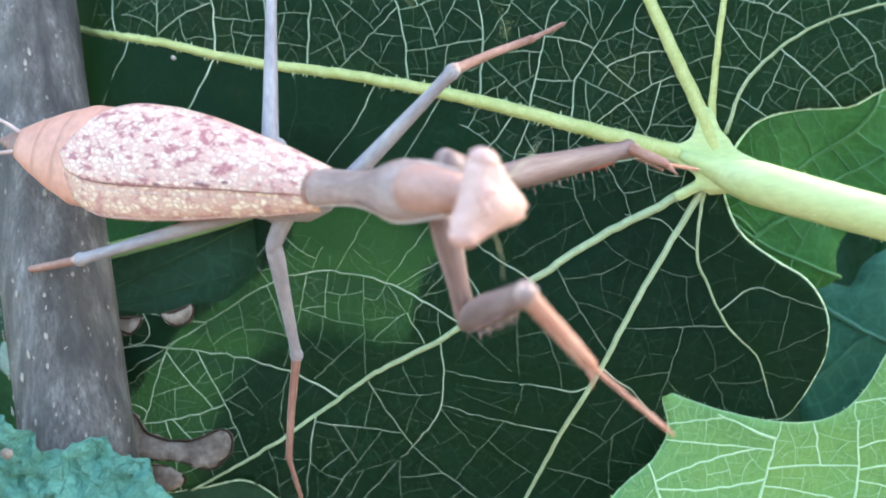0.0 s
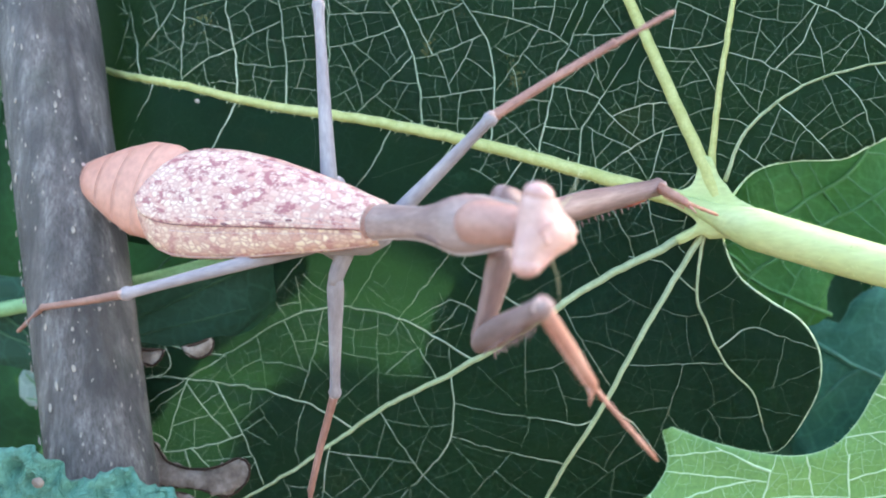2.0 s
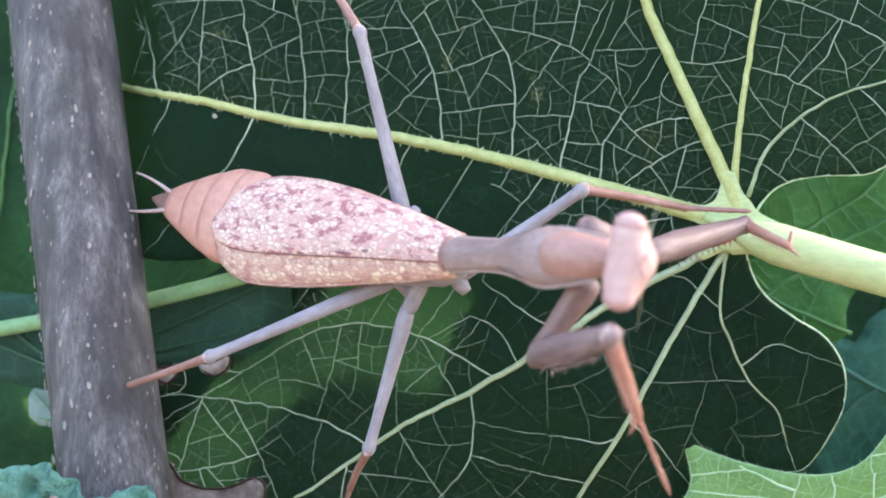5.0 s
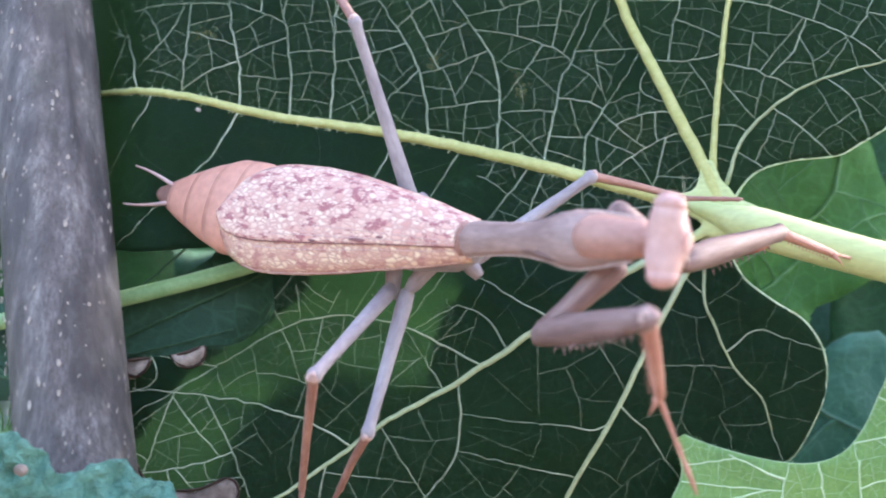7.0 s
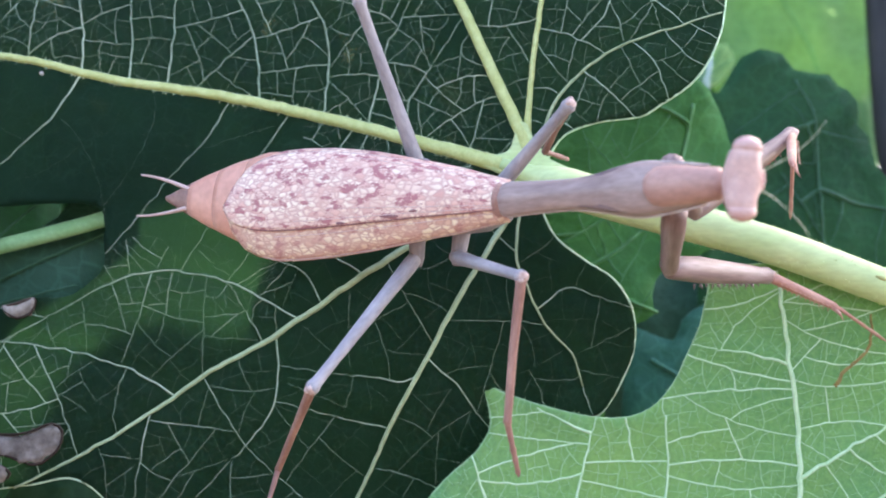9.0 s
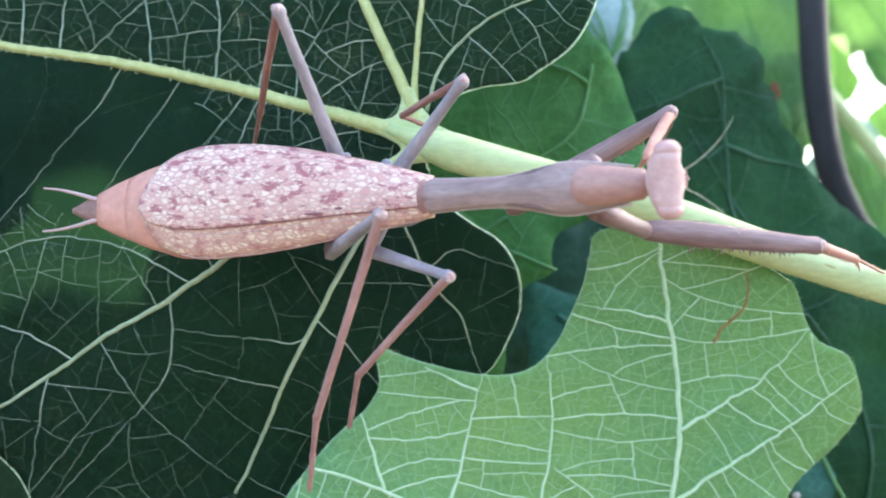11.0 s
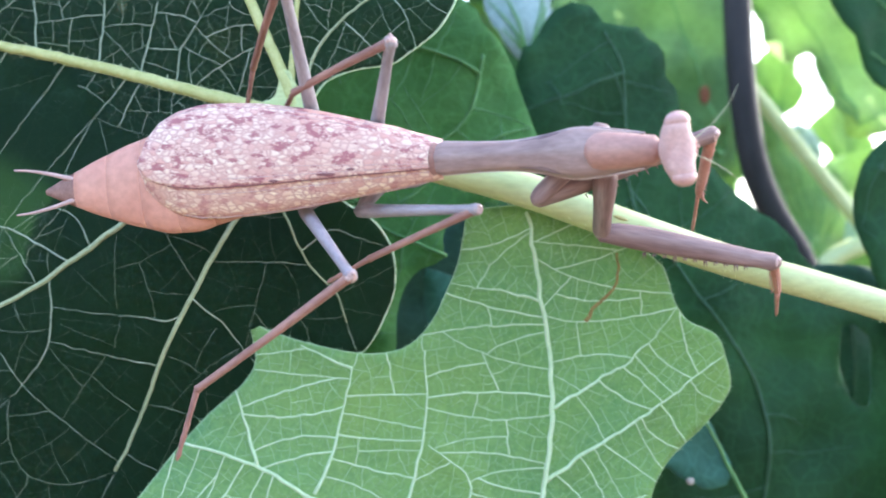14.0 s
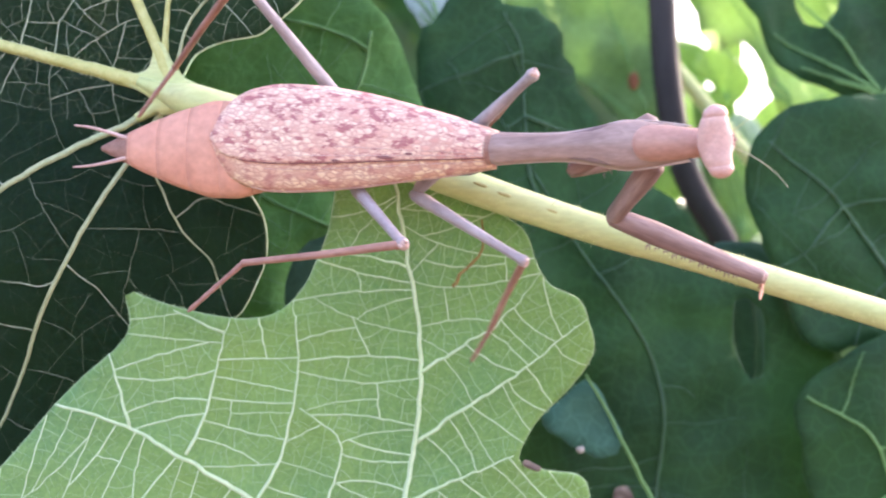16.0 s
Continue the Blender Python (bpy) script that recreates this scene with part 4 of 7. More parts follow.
tagged(tubes("edge_hairs", hairs, PALE_FINE, pale_leaf), kind="stuff")
bm = bmesh.new()
blob(bm, (61.4, -2.2, -47.2), (1.2, 0.3, 0.5), 16, 10, Matrix.Rotation(radians(25), 3, "Y"))
for v in bm.verts:
    v.co += Vector((noise.noise(v.co * 700), noise.noise(v.co * 700 + Vector((3, 0, 0))), noise.noise(v.co * 700 + Vector((7, 0, 0))))) * 0.5 * MM
part("dry_bit", bm, DEAD, pale_leaf, "dry brown curl in the leaf notch")
vein("brown_scar", [(55.5, -20.3), (55.8, -22.7), (54.1, -25.7), (52.6, -27.9)], 0.12, 0.24, pale_surface, SCAR, pale_leaf, 0.08, 6, "brown scar along a vein", 0.5)


# ---- leaves behind ----
def flat_leaf(label, edge, y, mat, veins=(), vein_mat=None, tilt=(0, 0), holes=(), wave=0.9, r=0.35, step=2.2, net=None, crumple=0.0):
    ob = thing("fig_leaf", label, "leaf", "leaves behind")
    cx, cz = sum(p[0] for p in edge) / len(edge), sum(p[1] for p in edge) / len(edge)
    surface = lambda x, z: y + tilt[0] * (x - cx) + tilt[1] * (z - cz) + crumple * (abs(noise.noise(Vector((x * 0.5, z * 0.5, 21)))) + 0.45 * abs(noise.noise(Vector((x * 1.3, z * 1.3, 4)))))
    blade("blade", edge, surface, mat, ob, step, wave, 0.3, holes, 0.55 if y > 20 else 0.3)
    veins = [list(v) for v in veins]
    if not veins:
        low = min(edge, key=lambda p: p[1])
        for k in range(0, len(edge), max(1, len(edge) // 5)):
            q = edge[k]
            if q != low:
                a, e = Vector((low[0] * 0.85 + cx * 0.15, low[1] * 0.85 + cz * 0.15)), Vector((q[0] * 0.85 + cx * 0.15, q[1] * 0.85 + cz * 0.15))
                veins.append([(e.x, e.y), ((a.x + e.x) / 2 + 0.06 * (e.y - a.y), (a.y + e.y) / 2), (a.x, a.y)])
    over = waved(surface, wave)
    for line in holes:
        leaf_rim(line, over, DARK_VEIN, ob, 0.12)
    for line in veins:
        vein("vein", line, r * 0.4, r, over, vein_mat or FAR_VEIN, ob, 0.1 + 0.2 * step, 6)
    if net:
        grow_veins(veins, edge, over, ob, [(g, reach, 70 if k == 0 else 83, w, 6 + 4 * k, vein_mat or FAR_VEIN, k == 0) for k, (g, reach, w) in enumerate(net)], 7, 0.1 + 0.2 * step)
    return ob


flat_leaf("mid-green fig leaf behind the dark one", [(12, -2.4), (18, 9), (32.2, 12), (40.6, 12.9), (43.3, 9.4), (45.1, 7.3), (46.7, 4.8), (47.9, 1.8), (48.9, -1.8), (50.2, -5), (49.7, -7.6), (46.1, -11.4), (41.9, -14.2), (39.5, -14.9), (38.1, -17.7), (38.4, -20.1), (34.3, -22.5), (32.6, -27.3), (32.2, -32.8), (28.1, -39.6), (21.3, -38.2), (17.1, -25.9), (15.7, -12.2)], 14, MID_SKIN, [[(21.2, -7.4), (29.4, -15.6), (38.7, -19.9)], [(24, -13.6), (34.9, -7.3), (41.2, -2.4), (43.2, 5.4)]], MID_VEIN, r=0.24, net=[(8, 26, 0.2), (2.8, 10, 0.09)])
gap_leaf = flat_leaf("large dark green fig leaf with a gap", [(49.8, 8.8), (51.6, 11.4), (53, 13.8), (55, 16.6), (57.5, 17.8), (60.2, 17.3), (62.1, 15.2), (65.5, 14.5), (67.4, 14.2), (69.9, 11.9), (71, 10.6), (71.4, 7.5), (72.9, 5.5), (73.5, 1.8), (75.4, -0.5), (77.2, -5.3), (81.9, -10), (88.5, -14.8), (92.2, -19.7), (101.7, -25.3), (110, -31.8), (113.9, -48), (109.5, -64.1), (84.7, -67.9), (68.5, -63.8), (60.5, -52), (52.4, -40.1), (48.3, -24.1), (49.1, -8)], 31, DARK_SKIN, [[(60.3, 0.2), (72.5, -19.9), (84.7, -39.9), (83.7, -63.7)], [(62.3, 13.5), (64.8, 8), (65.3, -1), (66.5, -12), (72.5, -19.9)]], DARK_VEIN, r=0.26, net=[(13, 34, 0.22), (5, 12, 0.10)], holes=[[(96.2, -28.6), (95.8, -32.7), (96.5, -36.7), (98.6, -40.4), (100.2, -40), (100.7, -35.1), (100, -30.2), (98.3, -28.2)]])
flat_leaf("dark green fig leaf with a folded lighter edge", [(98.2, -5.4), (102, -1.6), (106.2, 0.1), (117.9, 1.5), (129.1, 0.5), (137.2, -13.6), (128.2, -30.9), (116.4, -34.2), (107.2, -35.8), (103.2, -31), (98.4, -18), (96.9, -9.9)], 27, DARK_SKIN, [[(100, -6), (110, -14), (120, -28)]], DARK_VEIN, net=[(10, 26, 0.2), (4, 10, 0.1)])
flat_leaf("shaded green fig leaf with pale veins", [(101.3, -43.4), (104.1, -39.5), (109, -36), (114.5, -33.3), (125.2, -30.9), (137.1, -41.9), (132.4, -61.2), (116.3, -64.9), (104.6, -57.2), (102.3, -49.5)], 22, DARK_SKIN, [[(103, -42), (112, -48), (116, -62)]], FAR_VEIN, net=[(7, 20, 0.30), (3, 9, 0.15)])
teal_leaf = flat_leaf("bluish green fig leaf in shade", [(66.7, -44.5), (69.8, -42.2), (72.9, -39.8), (75.3, -42.1), (78.1, -48.3), (75.3, -50.6), (70.6, -48.7), (66.7, -46.1)], 24, TEAL_SKIN, [[(72.7, -39), (75.9, -44.3), (79, -50.5), (83, -58.1)]])
flat_leaf("bluish green fig leaf behind the lobe", [(36.7, -21.1), (43.4, -22.9), (46, -19), (54, -18.5), (57, -32.3), (52, -42), (41.4, -43.2), (37.1, -36.7), (36.9, -29.6)], 26, TEAL_SKIN, [[(56, -32), (47.7, -29.5), (40.8, -25.7)]], TEAL_VEIN, r=0.3, net=[(7, 16, 0.16)])
crinkled_leaf = flat_leaf("bluish green crinkled fig leaf at the branch", [(-43.1, -27.2), (-41, -27), (-39, -28.4), (-37.4, -30.4), (-35, -29.8), (-32.8, -29.3), (-31.1, -30.8), (-28.6, -31.3), (-27.9, -32.8), (-25.7, -35.2), (-28.4, -40.9), (-38.8, -43.9), (-54.2, -39), (-53.4, -28.6)], -18, CRINKLE_SKIN, [], TEAL_VEIN, wave=1.1, r=0.12, step=0.45, net=[(3.0, 14, 0.05)], crumple=2.2)
# Its hidden right end is widened to keep the sun off the branch.
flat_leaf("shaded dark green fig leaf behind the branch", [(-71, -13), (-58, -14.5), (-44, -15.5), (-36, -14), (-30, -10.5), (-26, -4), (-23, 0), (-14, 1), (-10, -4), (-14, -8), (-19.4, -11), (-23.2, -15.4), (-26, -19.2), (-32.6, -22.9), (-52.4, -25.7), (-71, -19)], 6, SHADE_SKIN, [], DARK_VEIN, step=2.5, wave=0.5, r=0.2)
stalk = bmesh.new()
ring_tube(stalk, catmull([(-73, 3.8, -20.6), (-59, 3.8, -18.9), (-51.2, 3.6, -17.6), (-39.1, 3.4, -15.2), (-27.1, 2.8, -12.1), (-19.8, 1.8, -9.9)], 1.5), lambda t: 0.85, 12, 1.0, Vector((0, 1, 0)))
flat_leaf("small whitish green leaf beside the branch", [(-56, -26.8), (-53.2, -25.4), (-51.7, -24.8), (-50, -23.9), (-50, -27.2), (-50.8, -30.3), (-52.8, -31), (-56, -30.4)], 10.5, SILVER_SKIN, wave=0.3, step=1.2, r=0.15)
bm = bmesh.new()
ring_tube(bm, catmull([(-49.5, 10.4, -12), (-49.6, 10.3, -22), (-49.4, 10.2, -31), (-49, 10, -60), (-48, 10, -120)], 3), lambda t: 0.55, 10, 1.0, Vector((0, 1, 0)))
tagged(part("twig", bm, DARK_BARK), "thin dark twig beside the branch", "twig")
tagged(part("leaf_stalk", stalk, STALK), "bright green leaf stalk behind the leaves", "leaf stalk")

# ---- dark stem and foliage in the distance ----
stem = bmesh.new()
ring_tube(stem, catmull([(101.6, 90, 66), (102.1, 90, 53), (102.7, 90, 34.8), (103.5, 90, 19.2), (105.8, 90, 3.7), (109.8, 90, -6.9), (116, 90, -18), (122, 92, -40), (124, 95, -120), (124, 100, -1100)], 3), lambda t: 2.9 - 0.8 * t, 16, 1.0, Vector((0, 1, 0)))
tagged(part("stem", stem, DARK_BARK), "dark upright woody stem among distant leaves", "stem")


flat_leaf("fig leaf in the distance, its bluish sheen in the colour", [(45.8, 36), (47.2, 27.2), (50.1, 20.9), (55.4, 15.6), (58.3, 19.5), (59.1, 26.4), (58.5, 36.2)], 60, SILVER_SKIN, wave=1.0, step=1.5)
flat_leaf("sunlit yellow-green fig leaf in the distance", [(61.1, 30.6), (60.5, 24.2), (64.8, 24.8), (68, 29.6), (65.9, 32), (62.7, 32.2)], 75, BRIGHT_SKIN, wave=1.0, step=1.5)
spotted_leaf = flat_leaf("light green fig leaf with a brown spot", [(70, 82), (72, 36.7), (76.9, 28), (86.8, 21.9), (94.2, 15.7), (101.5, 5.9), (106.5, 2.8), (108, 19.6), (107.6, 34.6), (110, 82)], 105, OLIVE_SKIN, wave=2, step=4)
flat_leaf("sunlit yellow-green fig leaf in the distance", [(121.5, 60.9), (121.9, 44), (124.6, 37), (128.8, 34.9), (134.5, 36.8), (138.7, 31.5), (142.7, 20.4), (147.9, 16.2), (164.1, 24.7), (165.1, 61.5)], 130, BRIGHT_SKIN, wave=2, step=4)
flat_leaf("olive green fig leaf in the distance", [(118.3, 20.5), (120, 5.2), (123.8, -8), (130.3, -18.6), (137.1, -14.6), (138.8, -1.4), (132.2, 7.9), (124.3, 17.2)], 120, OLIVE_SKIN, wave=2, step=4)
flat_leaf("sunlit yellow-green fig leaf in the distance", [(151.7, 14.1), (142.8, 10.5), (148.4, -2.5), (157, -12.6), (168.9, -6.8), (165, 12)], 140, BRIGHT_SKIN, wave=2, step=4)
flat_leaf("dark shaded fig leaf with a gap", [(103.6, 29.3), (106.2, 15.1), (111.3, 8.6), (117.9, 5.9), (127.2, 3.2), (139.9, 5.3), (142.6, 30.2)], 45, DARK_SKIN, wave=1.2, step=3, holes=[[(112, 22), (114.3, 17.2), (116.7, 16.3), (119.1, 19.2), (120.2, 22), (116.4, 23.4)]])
for line, r, words in (([(107.6, 31.2), (116.5, 20.3), (125.4, 9.4), (133.6, -0.8), (142.5, -11.6)], 1.7, "pale straight leaf stalk in the distance"), ([(128.7, -18), (133.3, -13.8), (143.8, -9.7)], 2.2, "yellow-green leaf stalk in the distance")):
    bm = bmesh.new()
    ring_tube(bm, catmull([(x, 112, z) for x, z in line], 2), lambda t: r, 12, 1.0, Vector((0, 1, 0)))
    tagged(part("leaf_stalk", bm, PETIOLE), words, "leaf stalk")


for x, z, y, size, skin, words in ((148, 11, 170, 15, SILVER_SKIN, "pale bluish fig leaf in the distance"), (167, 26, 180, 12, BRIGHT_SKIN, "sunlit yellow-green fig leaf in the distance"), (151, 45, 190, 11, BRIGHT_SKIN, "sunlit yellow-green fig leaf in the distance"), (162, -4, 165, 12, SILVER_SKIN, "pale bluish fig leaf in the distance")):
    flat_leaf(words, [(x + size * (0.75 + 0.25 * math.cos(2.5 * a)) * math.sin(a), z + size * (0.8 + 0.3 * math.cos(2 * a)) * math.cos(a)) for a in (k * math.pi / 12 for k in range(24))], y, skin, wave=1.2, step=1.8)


# Added dark backing: the shade between the leaves is put into its colour.
flat_leaf("large dark backing leaf added deep among the foliage", [(-70, -12), (-45, -5), (-20, -7), (0, -12), (20, -9), (42, -11), (60, -9), (78, -26), (95, -36), (130, -50), (145, -80), (140, -115), (60, -125), (-30, -118), (-70, -100)], 58, SHADE_SKIN, [[(-50, -30), (0, -60), (40, -100)], [(60, -30), (45, -70), (40, -100)], [(120, -70), (80, -85), (40, -100)]], DARK_VEIN, wave=2.0, step=4, r=0.5)


def spot(centre, radii, mat, parent, name, words):
    bm = bmesh.new()
    blob(bm, centre, radii, 24, 16)
    for v in bm.verts:
        v.co += Vector((noise.noise(v.co * 900), 0, noise.noise(v.co * 900 + Vector((5, 0, 0))))) * 0.12 * radii[0] * MM
    part(name, bm, mat, parent, words)


spot((71.7, 22.4, -49.1), (0.55, 0.25, 0.5), LENTICEL, teal_leaf, "speck", "small whitish speck")
spot((79.1, 29.4, -57.0), (1.5, 0.25, 1.7), DEAD, gap_leaf, "dry_spot", "pinkish dry spot")
spot((99.9, 103.4, 20.5), (1.2, 0.3, 2.1), RUST_SPOT, spotted_leaf, "dry_spot", "rusty brown spot")
spot((-39.8, -19.1, -29.8), (0.55, 0.3, 0.5), DEAD, crinkled_leaf, "dry_spot", "pinkish brown spot at the leaf tip")
# Dark leaf added so that the hole stays dark; its colour carries the shade.
flat_leaf("dark backing leaf added behind the gap", [(102 + 15 * math.sin(a), -35 + 16 * math.cos(a)) for a in (k * math.pi / 9 for k in range(18))], 43, SHADE_SKIN, vein_mat=DARK_VEIN, wave=0.8)


def shifted(edge):
    return [(x + 120, z + 130) for x, z in edge]


# added unseen blocker: its outline shades all but a patch of the large leaf
flat_leaf("unseen leaf added to shade the large leaf", shifted([(-90, -60), (-40, -60), (-36, -40), (-35.5, -24), (-34, -14), (-26, -12), (-12, -9), (0, -11), (3, -17), (-5, -21), (-12, -19.5), (-19, -21.5), (-23, -25), (-24.5, -32), (-26, -44), (-18, -58), (40, -66), (110, -60), (120, 60), (-90, 60)]), 100, DARK_SKIN, wave=0.5, step=5)
# Dark backing added to cover sky and soil past the branch.
flat_leaf("dark leaf backing added behind the branch", [(-140, 60), (-150, 0), (-140, -70), (-100, -90), (-60, -70), (-45, -45), (-40, -20), (-44, 20), (-60, 55), (-100, 75)], 34, DARK_SKIN, wave=1.5, step=6)


def lobed(cx, cz, size, turn, rng, lobes=5):
    """The outline of a fig leaf with rounded lobes."""
    out, n = [], 40
    for k in range(n):
        a = 2 * math.pi * k / n
        r = 0.62 + 0.30 * abs(math.cos(lobes * 0.5 * a)) ** 0.8 + rng.uniform(-0.03, 0.03)
        out.append((cx + size * r * math.sin(a + turn), cz + size * r * math.cos(a + turn)))
    return out


rng = random.Random(21)
words = {BRIGHT_SKIN: "sunlit yellow-green fig leaf in the distance", OLIVE_SKIN: "olive green fig leaf in the distance", DARK_SKIN: "dark shaded fig leaf in the distance"}
for k in range(70):
    x, z, y = rng.uniform(-170, 280), rng.uniform(-160, 110), rng.uniform(150, 300)
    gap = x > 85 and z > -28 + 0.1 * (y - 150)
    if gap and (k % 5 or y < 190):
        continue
    # Sun and shade put into colour: bright skins in the gap, mostly dark elsewhere.
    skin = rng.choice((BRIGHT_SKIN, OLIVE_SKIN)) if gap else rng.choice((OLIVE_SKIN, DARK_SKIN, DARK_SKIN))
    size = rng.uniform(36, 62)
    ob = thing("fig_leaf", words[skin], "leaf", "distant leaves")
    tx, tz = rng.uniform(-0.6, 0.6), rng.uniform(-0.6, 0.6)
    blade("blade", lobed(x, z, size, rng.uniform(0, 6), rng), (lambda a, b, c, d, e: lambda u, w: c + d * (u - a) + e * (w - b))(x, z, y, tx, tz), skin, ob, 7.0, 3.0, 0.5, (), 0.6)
    turn = rng.uniform(0, 6)
    flat_form = (lambda a, b, c, d, e: lambda u, w: c + d * (u - a) + e * (w - b))(x, z, y, tx, tz)
    for ang in (-0.9, 0.0, 0.9):
        tip = (x + 0.7 * size * math.sin(turn + ang), z + 0.7 * size * math.cos(turn + ang))
        foot = (x - 0.5 * size * math.sin(turn), z - 0.5 * size * math.cos(turn))
        vein("vein", [tip, ((tip[0] + foot[0]) / 2 + 0.1 * size * ang, (tip[1] + foot[1]) / 2), foot], 0.3, 0.8, waved(flat_form, 3.0), FAR_VEIN, ob, 1.6, 5)


# ---- the mantis ----
def at_mm(x, y, z, rx=0, ry=0, rz=0):
    return pose(x * MM, y * MM, z * MM, rx, ry, rz)


def bone(ax, ay, az, bx, by, bz, ref):
    """A pose at the first point with x along the limb and z towards ref."""
    a, b = Vector((ax, ay, az)) * MM, Vector((bx, by, bz)) * MM
    x = (b - a).normalized()
    y = Vector(ref).cross(x).normalized()
    m = Matrix((x, y, x.cross(y))).transposed().to_4x4()
    return Matrix.Translation(a) @ m


mantis = thing("praying_mantis", "pinkish praying mantis with speckled cream and wine-red wings and lilac legs", "insect")


WING_ROWS = ((0, 0.34), (0.08, 0.44), (0.15, 0.54), (0.31, 0.71), (0.45, 0.86), (0.6, 0.965), (0.72, 1.0), (0.8, 0.99), (0.88, 0.89), (0.94, 0.72), (0.98, 0.46), (1.0, 0.12))


def wing_width(s):
    for (a, p), (b, q) in zip(WING_ROWS, WING_ROWS[1:]):
        if s <= b:
            t = (s - a) / (b - a)
            return 4.95 * (p + (q - p) * t)
    return 4.95 * WING_ROWS[-1][1]


def wing_point(s, f, lift):
    """A place on the folded wings: s from the root to the tip, f across."""
    w = wing_width(s)
    return Vector((-27.3 * s + 0.6, 1.05 * w * f + 0.35 * math.sin(math.pi * min(1, s)), lift + 0.5 + (1.5 + 0.75 * math.sin(math.pi * min(1, s))) * math.sqrt(max(0.0, 1.04 - f * f)) - 1.5))


def wing(name, lo, hi, lift, label, mat):
    """One wing cover: a domed sheet over the back, from y fraction lo to hi."""
    bm = bmesh.new()
    rows, cols, grid = 48, 20, []
    for i in range(rows + 1):
        grid.append([])
        for j in range(cols + 1):
            p = wing_point(i / rows, lo + (hi - lo) * j / cols, lift)
            p.z += 0.05 * noise.noise(p * 0.6)
            grid[-1].append(bm.verts.new(p * MM))
    for a, b in zip(grid, grid[1:]):
        for j in range(cols):
            bm.faces.new((a[j], a[j + 1], b[j + 1], b[j]))
    ob = part(name, bm, mat, mantis, label)
    so = ob.modifiers.new("thickness", "SOLIDIFY")
    so.thickness, so.offset = 0.12 * MM, 0
    return ob


under_wing = wing("forewing", -1.0, 0.35, 0.0, "speckled right wing cover with a yellowish edge", WING_EDGE)
upper_wing = wing("forewing", -0.5, 1.0, 0.16, "speckled left wing cover overlapping the other", WING)
for f0, f1, s0, s1, r, owner, mat, words in (
        (-0.50, -0.50, 0.03, 0.90, 0.05, upper_wing, WING_LINE, "dark wine-red wing edge"),
        (-0.40, -0.36, 0.03, 0.72, 0.035, upper_wing, WING_RIB, ""), (-0.30, -0.18, 0.03, 0.6, 0.03, upper_wing, WING_RIB, ""),
        (0.86, 0.93, 0.03, 0.9, 0.045, upper_wing, WING_RIB, ""), (0.70, 0.80, 0.03, 0.5, 0.03, upper_wing, WING_RIB, ""),
        (-0.62, -0.60, 0.03, 0.8, 0.035, under_wing, WING_RIB, ""), (-0.985, -0.985, 0.03, 0.86, 0.06, under_wing, WING_RIB, "pale outer wing edge")):
    bm = bmesh.new()
    lift = 0.22 if owner is upper_wing else 0.06
    ring_tube(bm, [wing_point(s0 + (s1 - s0) * k / 40, f0 + (f1 - f0) * k / 40, lift) for k in range(41)], lambda t: r, 6)
    part("wing_rib", bm, mat, owner, words)
for s0, f0, long in ((0.38, -0.42, 0.9), (0.55, -0.46, 0.45), (0.30, -0.34, 0.4)):
    bm = bmesh.new()
    blob(bm, wing_point(s0, f0, 0.23), (long, 0.13, 0.05), 12, 8)
    part("wing_dash", bm, WING_LINE, upper_wing, "dark wine-red dash")

# abdomen: overlapping rings that taper to the tip
ABD = 28.5


def girth(s):
    return (4.9 + 0.4 * min(1, max(0, (s - 0.35) / 0.15))) * min(1, 0.40 + s * 1.0) * (1 - max(0, (s - 0.48) / 0.53) ** 1.55)


abdomen = new("abdomen")
abdomen.parent = mantis
for k in range(9):
    a, b = k / 9, (k + 1) / 9
    bm = bmesh.new()
    rows = []
    for j in range(7):
        s = a + (b - a) * j / 6 + (0.012 if j == 6 else 0)
        s = min(0.995, s)
        flare = 0.988 + 0.018 * math.sin(math.pi * j / 6.4)
        w = max(0.25, girth(s)) * flare
        rows.append((ABD * s, w, max(0.25, 0.46 * w), 0.15))
    loft(bm, rows, 26)
    part("abdomen_ring", bm, BELLY if k < 8 else BELLY_TIP, abdomen)
for s in (-1, 1):
    bm = bmesh.new()
    ring_tube(bm, catmull([(25.6, 0.9 * s, 0.5), (27.5, 1.5 * s, 0.9), (29.2, 1.9 * s, 1.3), (30.6, 2.05 * s, 1.6)], 0.4), lambda t: 0.24 - 0.15 * t, 8)
    part("cercus", bm, CERCUS, abdomen, "short pointed tail feeler")
bm = bmesh.new()
loft(bm, [(-13, 1.2, 1.0, -3.4), (-11, 2.4, 1.8, -3.2), (-6, 2.6, 2.2, -3.0), (-2, 2.3, 2.0, -2.6), (0.4, 1.6, 1.4, -1.4)], 18)
part("thorax", bm, LILAC, mantis, "lilac underside of the body")

bm = bmesh.new()
loft(bm, [(-0.3, 1.0, 0.7, -0.2), (0, 1.45, 1.05, -0.2), (0.9, 1.5, 1.1, -0.1), (2.4, 1.42, 1.05, -0.05), (4, 1.31, 0.98, 0), (6, 1.24, 0.96, 0), (7.5, 1.27, 0.98, 0), (9, 1.40, 1.06, 0.03), (10.5, 1.64, 1.2, 0.06), (12, 1.96, 1.36, 0.1), (13.2, 2.13, 1.46, 0.1), (14.2, 2.13, 1.46, 0.1), (15.2, 2.0, 1.4, 0.1), (17, 1.7, 1.28, 0.05), (18.4, 1.45, 1.12, 0), (19.2, 1.05, 0.85, -0.1), (19.5, 0.7, 0.55, -0.1)], 24)
